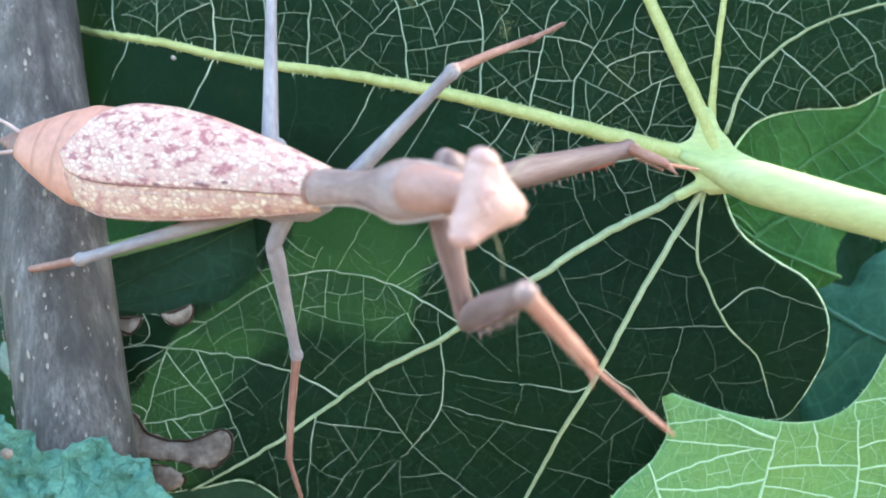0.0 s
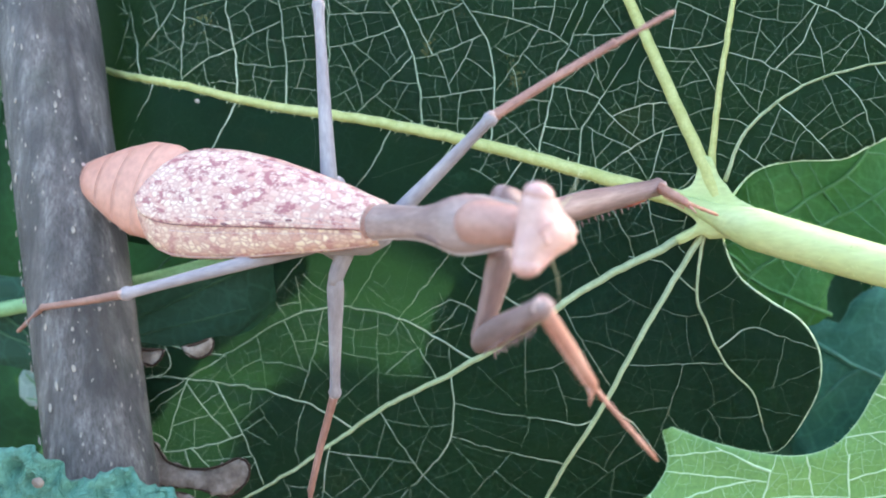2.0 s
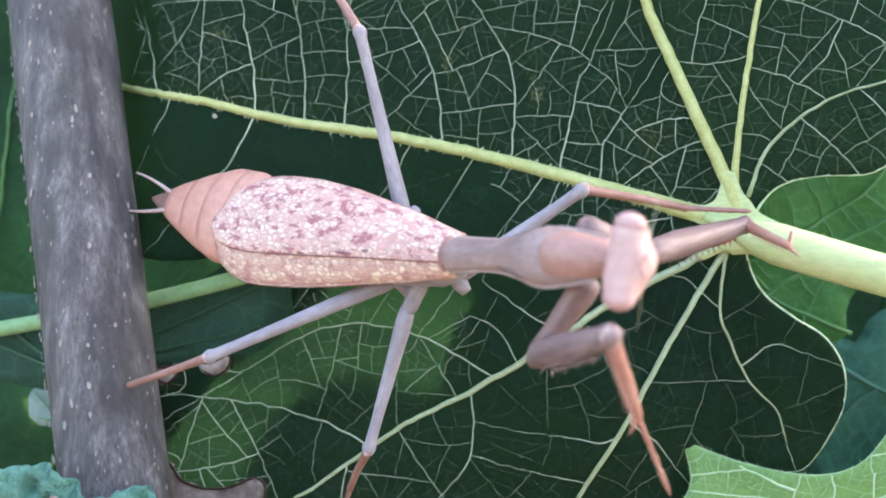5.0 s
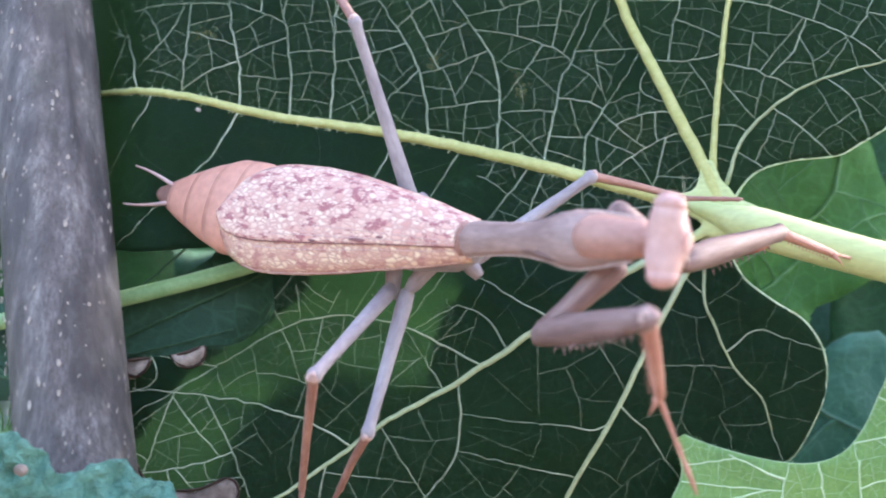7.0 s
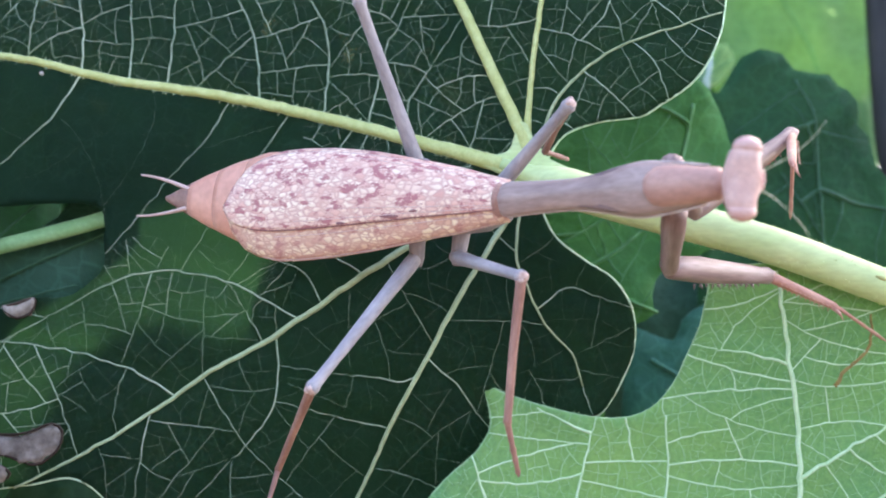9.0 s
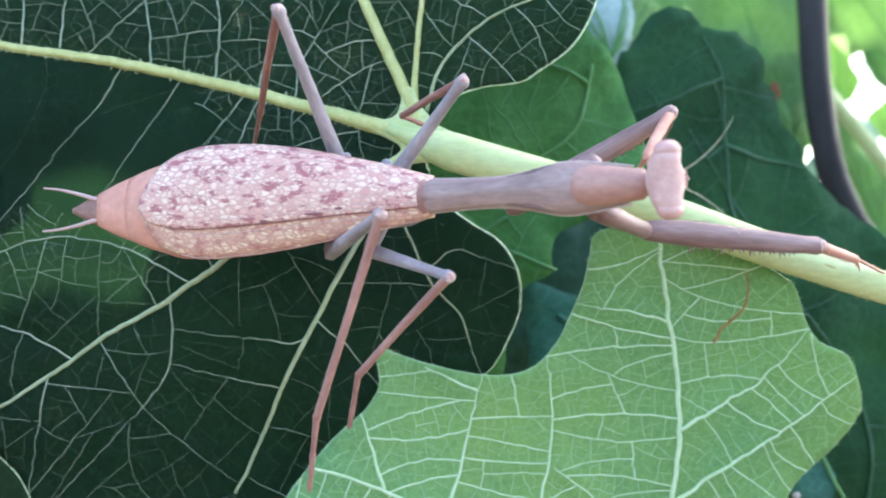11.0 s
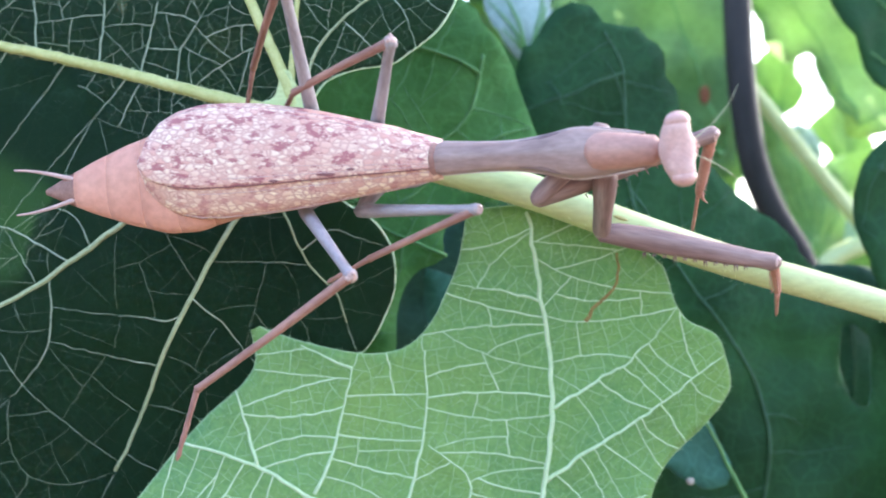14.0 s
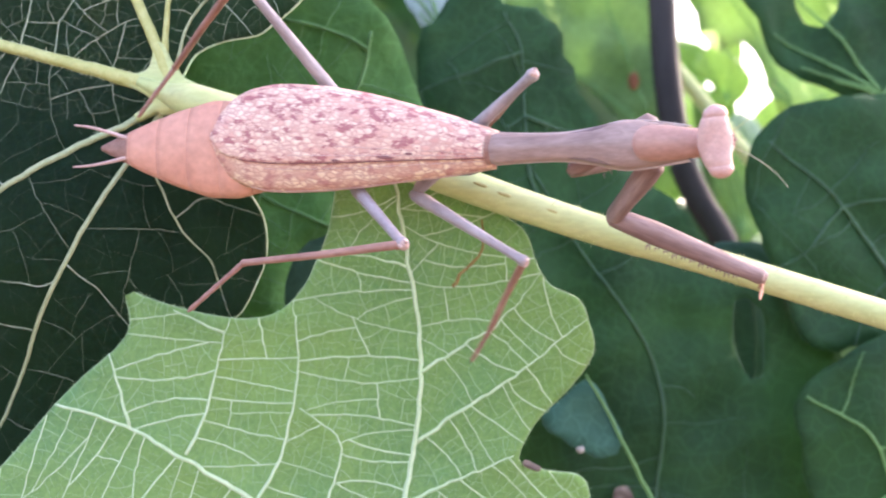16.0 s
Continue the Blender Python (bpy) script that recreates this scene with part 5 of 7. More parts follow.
for v in bm.verts:
    x, y, z = v.co / MM
    if x > 14:
        v.co.z -= 0.25 * MM
    if z > 0.3 and x < 13.2:
        v.co.z += 0.10 * MM * math.exp(-(y / 0.35) ** 2)
pronotum = part("pronotum", bm, THORAX, mantis, "long mauve-brown neck shield")
for s in (-1, 1):
    bm = bmesh.new()
    edge = catmull([(0.6, 1.5 * s, -0.15), (4, 1.32 * s, -0.12), (7.5, 1.29 * s, -0.12), (10.5, 1.65 * s, -0.1), (12, 1.97 * s, -0.1), (13.4, 2.15 * s, -0.15), (15.2, 2.05 * s, -0.2), (17.2, 1.75 * s, -0.2), (19, 1.45 * s, -0.2)], 0.35)
    ring_tube(bm, edge, lambda t: 0.085, 7)
    for k, p in enumerate(edge[6::2]):
        blob(bm, (p.x, p.y + 0.06 * s, p.z), (0.07, 0.07, 0.06), 6, 4)
    part("side_ridge", bm, RIDGE, pronotum, "pale finely toothed edge of the neck shield")
for s in (-1, 1):
    bm = bmesh.new()
    ring_tube(bm, catmull([(7.5, 0.95 * s, 0.52), (9.5, 1.12 * s, 0.6), (11, 1.42 * s, 0.74), (12.2, 1.7 * s, 0.72), (13.4, 1.9 * s, 0.6)], 0.35), lambda t: 0.05 + 0.30 * math.sin(math.pi * min(1, 0.15 + 0.85 * t)), 8, 0.35, Vector((0, 0.8 * s, 1)))
    part("flank_band", bm, FLANK, pronotum, "dark mauve band along the flank")
bm = bmesh.new()
loft(bm, [(14.4, 1.2, 1.1, 0.15), (14.55, 1.46, 1.42, 0.17), (15.1, 1.62, 1.56, 0.17), (16, 1.64, 1.58, 0.16), (17.4, 1.5, 1.45, 0.1), (19, 1.3, 1.2, 0.05), (19.9, 1.22, 1.0, 0), (20.4, 0.8, 0.7, 0)], 24)
for v in bm.verts:
    if v.co.x < 15 * MM:
        v.co.x += 0.9 * MM * (v.co.y / (2.2 * MM)) ** 2
part("front_disc", bm, NECK, pronotum, "salmon-pink domed front of the neck shield")
bm = bmesh.new()
loft(bm, [(-0.75, 1.1, 0.9, -0.2), (-0.55, 1.5, 1.2, -0.2), (-0.15, 1.62, 1.3, -0.15), (0.15, 1.5, 1.18, -0.15), (0.3, 1.2, 1.0, -0.15)], 20)
part("collar", bm, RUST, pronotum, "rusty ridge where the wings begin")
bm = bmesh.new()
loft(bm, [(18.2, 0.9, 0.8, -0.1), (19.4, 0.95, 0.85, -0.1), (20.6, 0.9, 0.85, -0.1), (22.2, 0.75, 0.75, -0.1)], 14)
part("neck", bm, NECK, pronotum, "short orange-pink neck")

# head: a triangle with rounded corners, eyes at the two upper ones
bm = bmesh.new()
outline = [(0, 1.2), (0.9, 1.25), (1.7, 1.32), (2.5, 1.05), (2.8, 0.3), (2.5, -0.5), (1.9, -1.2), (1.35, -2.05), (0.95, -2.9), (0.5, -3.4), (0, -3.5)]
outline += [(-y, z) for y, z in outline[-2:0:-1]]
rim = catmull([(y, z, 0) for y, z in outline], 0.3, True)
rings, turns = [], 14
for i in range(turns + 1):
    a = math.pi * (0.03 + 0.94 * i / turns)
    k = math.sin(a) ** 0.72
    ring = []
    for p in rim:
        y, z = 0.97 * p.x * k, 0.95 * (p.y + 0.6) * k - 0.6
        deep = 1.3 - 0.35 * min(1, max(0, -z - 0.8) / 2.4)
        x = -math.cos(a) * deep
        if x > 0:
            x += 0.22 * math.exp(-(y / 0.55) ** 2 - ((z + 0.5) / 0.9) ** 2) - 0.28 * math.exp(-((abs(y) - 1.25) / 0.4) ** 2 - ((z - 0.1) / 0.8) ** 2)
        ring.append(bm.verts.new(Vector((x, y, z)) * MM))
    rings.append(ring)
for a, b in zip(rings, rings[1:]):
    for k in range(len(a)):
        bm.faces.new((a[k], a[(k + 1) % len(a)], b[(k + 1) % len(a)], b[k]))
bm.faces.new(rings[0])
bm.faces.new(rings[-1])
head = part("head", bm, HEAD, mantis, "pale pink triangular head")
antennae = []
for s in (-1, 1):
    bm = bmesh.new()
    blob(bm, (0.02, 2.12 * s, 0.3), (1.0, 0.78, 0.95), 28, 20, Matrix.Rotation(radians(-18 * s), 3, "X"))
    part("eye", bm, EYE, head, "pink bulging eye")
    bm = bmesh.new()
    ring_tube(bm, catmull([(0, 0, 0), (1.0, 0.55 * s, 0.2), (2.2, 1.45 * s, 0.3), (3.3, 2.55 * s, 0.3), (4.1, 3.7 * s, 0.2)], 0.4), lambda t: 0.042 - 0.026 * t, 6)
    antennae.append((part("antenna", bm, FEELER, head, "thin pale feeler"), s))
bm = bmesh.new()
for s in (-1, 1):
    blob(bm, (0.35, 0.3 * s, -2.85), (0.3, 0.28, 0.42), 8, 6)
part("mouthparts", bm, EYE, head)
bm = bmesh.new()
for y, z in ((0, 0.75), (-0.34, 0.4), (0.34, 0.4)):
    blob(bm, (1.22, y, z), (0.16, 0.17, 0.17), 10, 8)
for s in (-1, 1):
    blob(bm, (1.15, 0.55 * s, 0.1), (0.24, 0.24, 0.24), 10, 8)
part("ocelli", bm, EYE, head, "pale bumps between the eyes")


def limb(name, rows, mat, label="", bow=0.0):
    """A leg piece along x: rows of x, radius across, radius deep, with knobs where the rows swell."""
    bm = bmesh.new()
    n = rows[-1][0]
    loft(bm, [(x, a, b, bow * math.sin(math.pi * x / n)) for x, a, b in rows], 12)
    return part(name, bm, mat, mantis, label)


def walking_leg(fl, tl, sl, thick):
    t = thick
    return {
        "coxa": limb("coxa", [(-0.6, 0.5 * t, 0.5 * t), (0, 1.0 * t, 1.1 * t), (1.5, 1.0 * t, 1.1 * t), (3.6, 0.85 * t, 0.9 * t), (4.4, 0.55 * t, 0.6 * t)], LILAC, "short lilac hip joint"),
        "femur": limb("femur", [(-0.4, 0.3 * t, 0.3 * t), (0, 0.75 * t, 0.8 * t), (1.2, 0.85 * t, 0.95 * t), (0.35 * fl, 0.72 * t, 0.8 * t), (0.8 * fl, 0.55 * t, 0.6 * t), (fl - 0.7, 0.56 * t, 0.62 * t), (fl - 0.2, 0.72 * t, 0.8 * t), (fl + 0.25, 0.62 * t, 0.65 * t), (fl + 0.45, 0.25 * t, 0.25 * t)], LILAC, "slender lilac thigh"),
        "tibia": limb("tibia", [(-0.2, 0.3 * t, 0.3 * t), (0.1, 0.62 * t, 0.62 * t), (0.8, 0.5 * t, 0.52 * t), (0.5 * tl, 0.42 * t, 0.44 * t), (tl - 0.4, 0.40 * t, 0.42 * t), (tl, 0.46 * t, 0.46 * t), (tl + 0.2, 0.2 * t, 0.2 * t)], RUST, "thin rust-brown shin", 0.12),
        "tarsus": limb("tarsus", [(-0.1, 0.2 * t, 0.2 * t), (0.1, 0.34 * t, 0.34 * t), (0.45 * sl, 0.26 * t, 0.26 * t), (0.48 * sl, 0.34 * t, 0.34 * t), (0.62 * sl, 0.25 * t, 0.25 * t), (0.65 * sl, 0.33 * t, 0.33 * t), (0.8 * sl, 0.24 * t, 0.24 * t), (sl - 0.5, 0.30 * t, 0.30 * t), (sl, 0.12 * t, 0.12 * t)], RUST, "jointed rust-brown foot"),
    }


def knee(leg, length, r, mat):
    """The swollen pale joint at the end of a thigh."""
    bm = bmesh.new()
    blob(bm, (length - 0.05, 0, 0), (0.62, r, r * 1.1), 12, 8)
    for s in (-1, 1):
        blob(bm, (length + 0.25, 0.55 * r * s, 0.3 * r), (0.34, 0.4 * r, 0.5 * r), 8, 6)
    part("knee", bm, mat, leg["femur"], "pale pink swollen knee")


def spikes(bm, places):
    for x, z, dx, dz, length, r in places:
        for s in (-0.3, 0.3):
            ring_tube(bm, [Vector((x, s, z)), Vector((x + dx * length * 0.5, s * 1.3, z + dz * length * 0.5)), Vector((x + dx * length, s * 1.5, z + dz * length))], lambda t: r * (1.05 - t), 5)


def front_leg(side):
    leg = {"coxa": limb("coxa", [(-0.5, 0.4, 0.4), (0, 0.95, 1.1), (2, 0.95, 1.15), (5.5, 0.75, 0.95), (8, 0.8, 0.9), (8.7, 0.6, 0.65), (9.0, 0.25, 0.25)], FOREARM, "ridged mauve upper foreleg")}
    bm = bmesh.new()
    loft(bm, [(-0.5, 0.35, 0.4, 0), (0, 0.7, 0.85, 0), (1.5, 0.85, 1.05, 0.1), (4.5, 0.9, 1.18, 0.1), (8, 0.82, 1.06, 0.05), (12, 0.68, 0.95, 0), (15, 0.6, 0.78, 0), (16.1, 0.66, 0.85, 0), (16.6, 0.5, 0.6, 0), (16.9, 0.2, 0.25, 0)], 16)
    spikes(bm, [(4.2 + 0.95 * k, -1.15 + 0.03 * k, 0.25, -1, 0.55 if k % 3 == 0 else 0.3, 0.11) for k in range(11)])
    leg["femur"] = part("femur", bm, FOREARM, mantis, "stout mauve grasping thigh with spines")
    if side == 1:
        bm = bmesh.new()
        blob(bm, (11.8, 0.1, -0.72), (3.0, 0.5, 0.40), 20, 12)
        part("inner_patch", bm, INNER_RED, leg["femur"], "dark red patch inside the grasping thigh")
    bm = bmesh.new()
    loft(bm, [(-0.3, 0.3, 0.3, 0), (0, 0.55, 0.58, 0), (1.5, 0.42, 0.52, 0), (5, 0.38, 0.48, 0), (7.0, 0.32, 0.38, 0), (7.6, 0.2, 0.22, -0.1 * side)], 12)
    spikes(bm, [(1.4 + 0.48 * k, -0.38 * side, 0.45, -side, 0.24, 0.08) for k in range(12)])
    ring_tube(bm, [Vector((7.0, 0, -0.2 * side)), Vector((7.8, 0, -0.5 * side)), Vector((8.3, 0, -1.0 * side))], lambda t: 0.26 * (1.05 - t), 7)
    leg["tibia"] = part("tibia", bm, CLAW_RED, mantis, "rust-red spined foreleg shin with a claw")
    leg["tarsus"] = limb("tarsus", [(-0.1, 0.10, 0.10), (0.1, 0.19, 0.19), (3.2, 0.14, 0.14), (3.4, 0.2, 0.2), (4.8, 0.13, 0.13), (5.0, 0.19, 0.19), (6.9, 0.14, 0.14), (7.5, 0.06, 0.06)], CLAW_RED, "thin foreleg foot")
    return leg


legs = {
    "HR": walking_leg(17.3, 17.5, 7.0, 0.8),
    "HL": walking_leg(17.3, 17.5, 7.0, 0.8),
    "MR": walking_leg(13.2, 11.8, 6.0, 0.8),
    "ML": walking_leg(13.2, 11.8, 6.0, 0.8),
    "FR": front_leg(-1),
    "FL": front_leg(1),
}


for key, length in (("HR", 17.3), ("HL", 17.3), ("MR", 13.2), ("ML", 13.2)):
    knee(legs[key], length, 0.52, KNEE)
for key in ("FR", "FL"):
    knee(legs[key], 16.2, 0.66, KNEE)

R0 = (0.000, 0.000, 1.000)
R1 = (0.000, 1.000, 0.000)
R3 = (0.000, 0.707, 0.707)
R4 = (0.000, -0.707, 0.707)
R6 = (-0.707, 0.000, 0.707)
R7 = (0.609, 0.609, 0.508)
R8 = (-0.609, 0.609, 0.508)
R9 = (0.609, -0.609, 0.508)
R10 = (-0.609, -0.609, 0.508)


def walk_leg(leg, refs, lengths, rows):
    """Move the pieces of one leg along smooth lines through the rows of seconds, hip, joints and tip, with every joint kept closed."""
    names = [n for n in ("coxa", "femur", "tibia", "tarsus") if n in leg][-len(lengths):]
    keys = {n: [] for n in names}
    times = sorted({r[0] for r in rows} | {round(0.125 * k, 3) for k in range(129)})
    for t in times:
        i = max(k for k, r in enumerate(rows[:-1]) if r[0] <= t)
        a, b = rows[i], rows[i + 1]
        before, after = rows[max(i - 1, 0)], rows[min(i + 2, len(rows) - 1)]
        span = b[0] - a[0]
        u = (t - a[0]) / span
        joints = []
        for k in range(1, len(a)):
            p, q = Vector(a[k]), Vector(b[k])
            va = (q - Vector(before[k])) * (span / max(b[0] - before[0], 1e-6)) * (i > 0)
            vb = (Vector(after[k]) - p) * (span / max(after[0] - a[0], 1e-6)) * (i + 2 < len(rows))
            va, vb = (v if v.length < 1.5 * (q - p).length else v.normalized() * 1.5 * (q - p).length for v in (va, vb))
            joints.append(p * (2 * u ** 3 - 3 * u * u + 1) + va * (u ** 3 - 2 * u * u + u) + q * (3 * u * u - 2 * u ** 3) + vb * (u ** 3 - u * u))
        at = joints[0]
        for n, to, length, ref in zip(names, joints[1:], lengths, refs):
            end = at + (to - at).normalized() * length
            keys[n].append((t, bone(*at, *end, ref)))
            at = end
    for n in names:
        walk(leg[n], keys[n])


def motions():
    walk(mantis, [
        (0, at_mm(-11.6, -22.5, -7.1, 68.1, 5.4, -22.8)),
        (0.5, at_mm(-10.8, -22.5, -6.6, 68.7, 3.6, -24.3)),
        (1, at_mm(-9.9, -22.5, -6.9, 68.5, 4.4, -24.1)),
        (1.5, at_mm(-9.3, -22.5, -6.5, 68.4, 4.2, -24.9)),
        (2, at_mm(-8.9, -22.5, -6.2, 68.7, 2.6, -26.6)),
        (2.5, at_mm(-8.4, -22.5, -6.2, 69.0, 3.3, -26.1)),
        (3, at_mm(-8.3, -22.5, -6.3, 69.0, 4.1, -26.1)),
        (3.5, at_mm(-6.6, -22.5, -6.5, 69.3, 3.5, -25.8)),
        (4, at_mm(-7.6, -22.5, -6.3, 67.9, 4.1, -25.9)),
        (4.5, at_mm(-4.8, -22.5, -6.7, 67.9, 2.6, -28.6)),
        (6.8, at_mm(-4.8, -21.6, -11.5, 78.2, 7.8, -33.4)),
        (7, at_mm(-4.4, -21.5, -11.2, 78.8, 8.0, -32.9)),
        (7.5, at_mm(-0.3, -21.3, -12.0, 81.7, 8.9, -30.1)),
        (8, at_mm(4.4, -21.1, -12.1, 84.6, 8.1, -27.0)),
        (8.2, at_mm(9.0, -21.0, -11.4, 87.8, 2.9, -25.7)),
        (10.3, at_mm(20.1, -21.0, -14.0, 85.3, 1.5, -15.6)),
        (10.5, at_mm(18.7, -21.0, -14.4, 85.9, 0.5, -16.3)),
        (11, at_mm(22.2, -21.0, -14.1, 87.7, -1.3, -12.7)),
        (11.5, at_mm(31.7, -21.0, -15.7, 86.3, -1.4, -9.0)),
        (12, at_mm(30.6, -21.0, -14.6, 86.4, -1.0, -8.3)),
        (12.5, at_mm(30.4, -21.0, -14.0, 86.8, 0.1, -9.7)),
        (13, at_mm(28.2, -21.0, -13.0, 90.0, -3.3, -11.2)),
        (13.5, at_mm(29.4, -21.0, -11.1, 89.5, -6.2, -8.1)),
        (14, at_mm(35.9, -21.0, -12.9, 90.7, -1.4, -3.8)),
        (14.5, at_mm(42.6, -21.0, -15.5, 88.9, 3.4, -6.9)),
        (15, at_mm(44.9, -21.0, -15.4, 90.6, 2.6, -5.5)),
        (15.5, at_mm(47.9, -21.0, -15.9, 90.9, 2.5, -6.1)),
        (16, at_mm(55.0, -21.0, -15.1, 91.2, 3.1, -8.3)),
    ])
    walk(head, [
        (0, at_mm(19.7, -2.6, 12.5, 12.8, -27.1, -12.4)),
        (0.5, at_mm(19.8, -2.7, 12.4, 12.2, -26.5, -12.1)),
        (1, at_mm(19.7, -3.0, 12.5, 11.3, -26.5, -12.9)),
        (1.5, at_mm(19.7, -2.6, 12.4, 12.9, -26.1, -11.8)),
        (2, at_mm(20.0, -2.5, 11.9, 13.9, -18, -8.1)),
        (2.5, at_mm(19.8, -2.5, 12.2, 14.7, -12, -5.6)),
        (3, at_mm(20.1, -2.2, 12.0, 15.0, -7, -3.4)),
        (3.5, at_mm(20.0, -2.2, 12.1, 14.7, -4.5, -2.9)),
        (4, at_mm(20.2, -2.2, 11.9, 13.6, -2.0, -4.0)),
        (4.5, at_mm(20.1, -2.1, 12.1, 14.2, -1.0, -3.4)),
        (6.8, at_mm(20.2, -1.5, 12.0, 14.4, 6.4, -1.3)),
        (7, at_mm(20.3, -1.8, 11.7, 14.9, 7.7, 1.4)),
        (7.5, at_mm(20.3, -1.8, 11.7, 14.7, 9.9, 4.7)),
        (8, at_mm(20.9, -0.9, 10.1, 13.1, 13.5, 2.2)),
        (8.2, at_mm(20.7, -1.8, 10.5, 11.4, 12.3, -3.5)),
        (10.3, at_mm(19.9, -0.2, 11.2, 9.4, 16.7, -2.9)),
        (10.5, at_mm(20.3, -0.7, 10.5, 8.9, 17.7, 0.7)),
        (11, at_mm(20.0, -1.0, 10.8, 8.6, 14.2, 3.8)),
        (11.5, at_mm(19.1, -0.6, 11.9, 8.5, 7.6, 2.2)),
        (12, at_mm(19.9, -0.6, 10.7, 8.3, 9.3, 3.5)),
        (12.5, at_mm(20.3, 0.1, 9.3, 8.8, 11.1, 4.1)),
        (13, at_mm(21.1, 0.0, 7.8, 8.8, 13.0, 4.9)),
        (13.5, at_mm(20.5, -2.0, 9.0, 8.3, 10.1, -3.0)),
        (14, at_mm(18.9, -1.4, 12.4, 6.5, 3.4, 7.3)),
        (14.5, at_mm(19.1, -0.8, 12.1, 7.1, 4.8, 8.0)),
        (15, at_mm(18.9, -0.9, 12.7, 7.7, 5.8, 6.0)),
        (15.5, at_mm(20.1, -0.3, 10.3, 7.4, 7.2, 9.5)),
        (16, at_mm(18.4, -0.4, 12.6, 6.9, 4.7, 10.4)),
    ])
    for antenna, s in antennae:
        walk(antenna, [(t, at_mm(0.9, 0.55 * s, 0.5, 0, a, 0)) for t, a in ((0, 110), (7.7, 105), (8.0, 60), (8.2, 8), (10.3, 4), (12.5, 4), (16, 0))])
    walk(abdomen, [
        (0, bone(-9.6, 0.2, -2.6, -38.1, 1.0, -2.2, R0)),
        (0.5, bone(-10.7, 0.2, -2.6, -39.2, 2.3, -2.2, R0)),
        (1, bone(-10.6, 0.3, -2.6, -39.1, 2.4, -2.2, R0)),
        (1.5, bone(-10.8, 0.3, -2.6, -39.3, 1.9, -2.2, R0)),
        (2, bone(-11.9, 0.4, -2.6, -40.3, 2.4, -2.2, R0)),
        (2.5, bone(-11.2, 0.4, -2.6, -39.7, 2.3, -2.2, R0)),
        (3, bone(-11.0, 0.4, -2.6, -39.5, 2.3, -2.2, R0)),
        (3.5, bone(-10.6, 0.4, -2.6, -39.1, 2.5, -2.2, R0)),
        (4, bone(-10.5, 0.3, -2.6, -39.0, 2.5, -2.2, R0)),
        (4.5, bone(-10.6, 0.4, -2.6, -39.1, 2.4, -2.2, R0)),
        (6.8, bone(-10.4, 0.3, -2.6, -38.8, 2.2, -2.2, R0)),
        (7, bone(-10.2, 0.3, -2.6, -38.7, 2.1, -2.2, R0)),
        (7.5, bone(-9.3, 0.3, -2.6, -37.8, 2.0, -2.2, R0)),
        (8, bone(-9.3, 0.2, -2.6, -37.8, 2.4, -2.2, R0)),
        (8.2, bone(-7.5, 0.2, -2.7, -36.0, 2.2, -2.2, R0)),
        (10.3, bone(-6.2, 0.0, -2.7, -34.7, 0.5, -2.2, R0)),
        (10.5, bone(-6.7, 0.0, -2.7, -35.2, 0.1, -2.2, R0)),
        (11, bone(-6.4, 0.0, -2.7, -34.9, 0.1, -2.2, R0)),
        (11.5, bone(-7.0, 0.1, -2.7, -35.5, 1.2, -2.2, R0)),
        (12, bone(-7.0, 0.1, -2.7, -35.4, 1.0, -2.2, R0)),
        (12.5, bone(-6.9, -0.1, -2.7, -35.3, -1.2, -2.2, R0)),
        (13, bone(-6.2, -0.1, -2.7, -34.6, -1.8, -2.2, R0)),
        (13.5, bone(-6.2, -0.1, -2.7, -34.6, -3.3, -2.2, R0)),
        (14, bone(-7.7, -0.2, -2.7, -36.1, -2.1, -2.2, R0)),
        (14.5, bone(-9.1, -0.4, -2.6, -37.4, -2.3, -2.2, R0)),
        (15, bone(-9.9, -0.4, -2.6, -38.3, -2.6, -2.2, R0)),
        (15.5, bone(-8.6, -0.4, -2.6, -37.0, -2.7, -2.2, R0)),
        (16, bone(-10.2, -0.3, -2.6, -38.6, -1.3, -2.2, R0)),
    ])
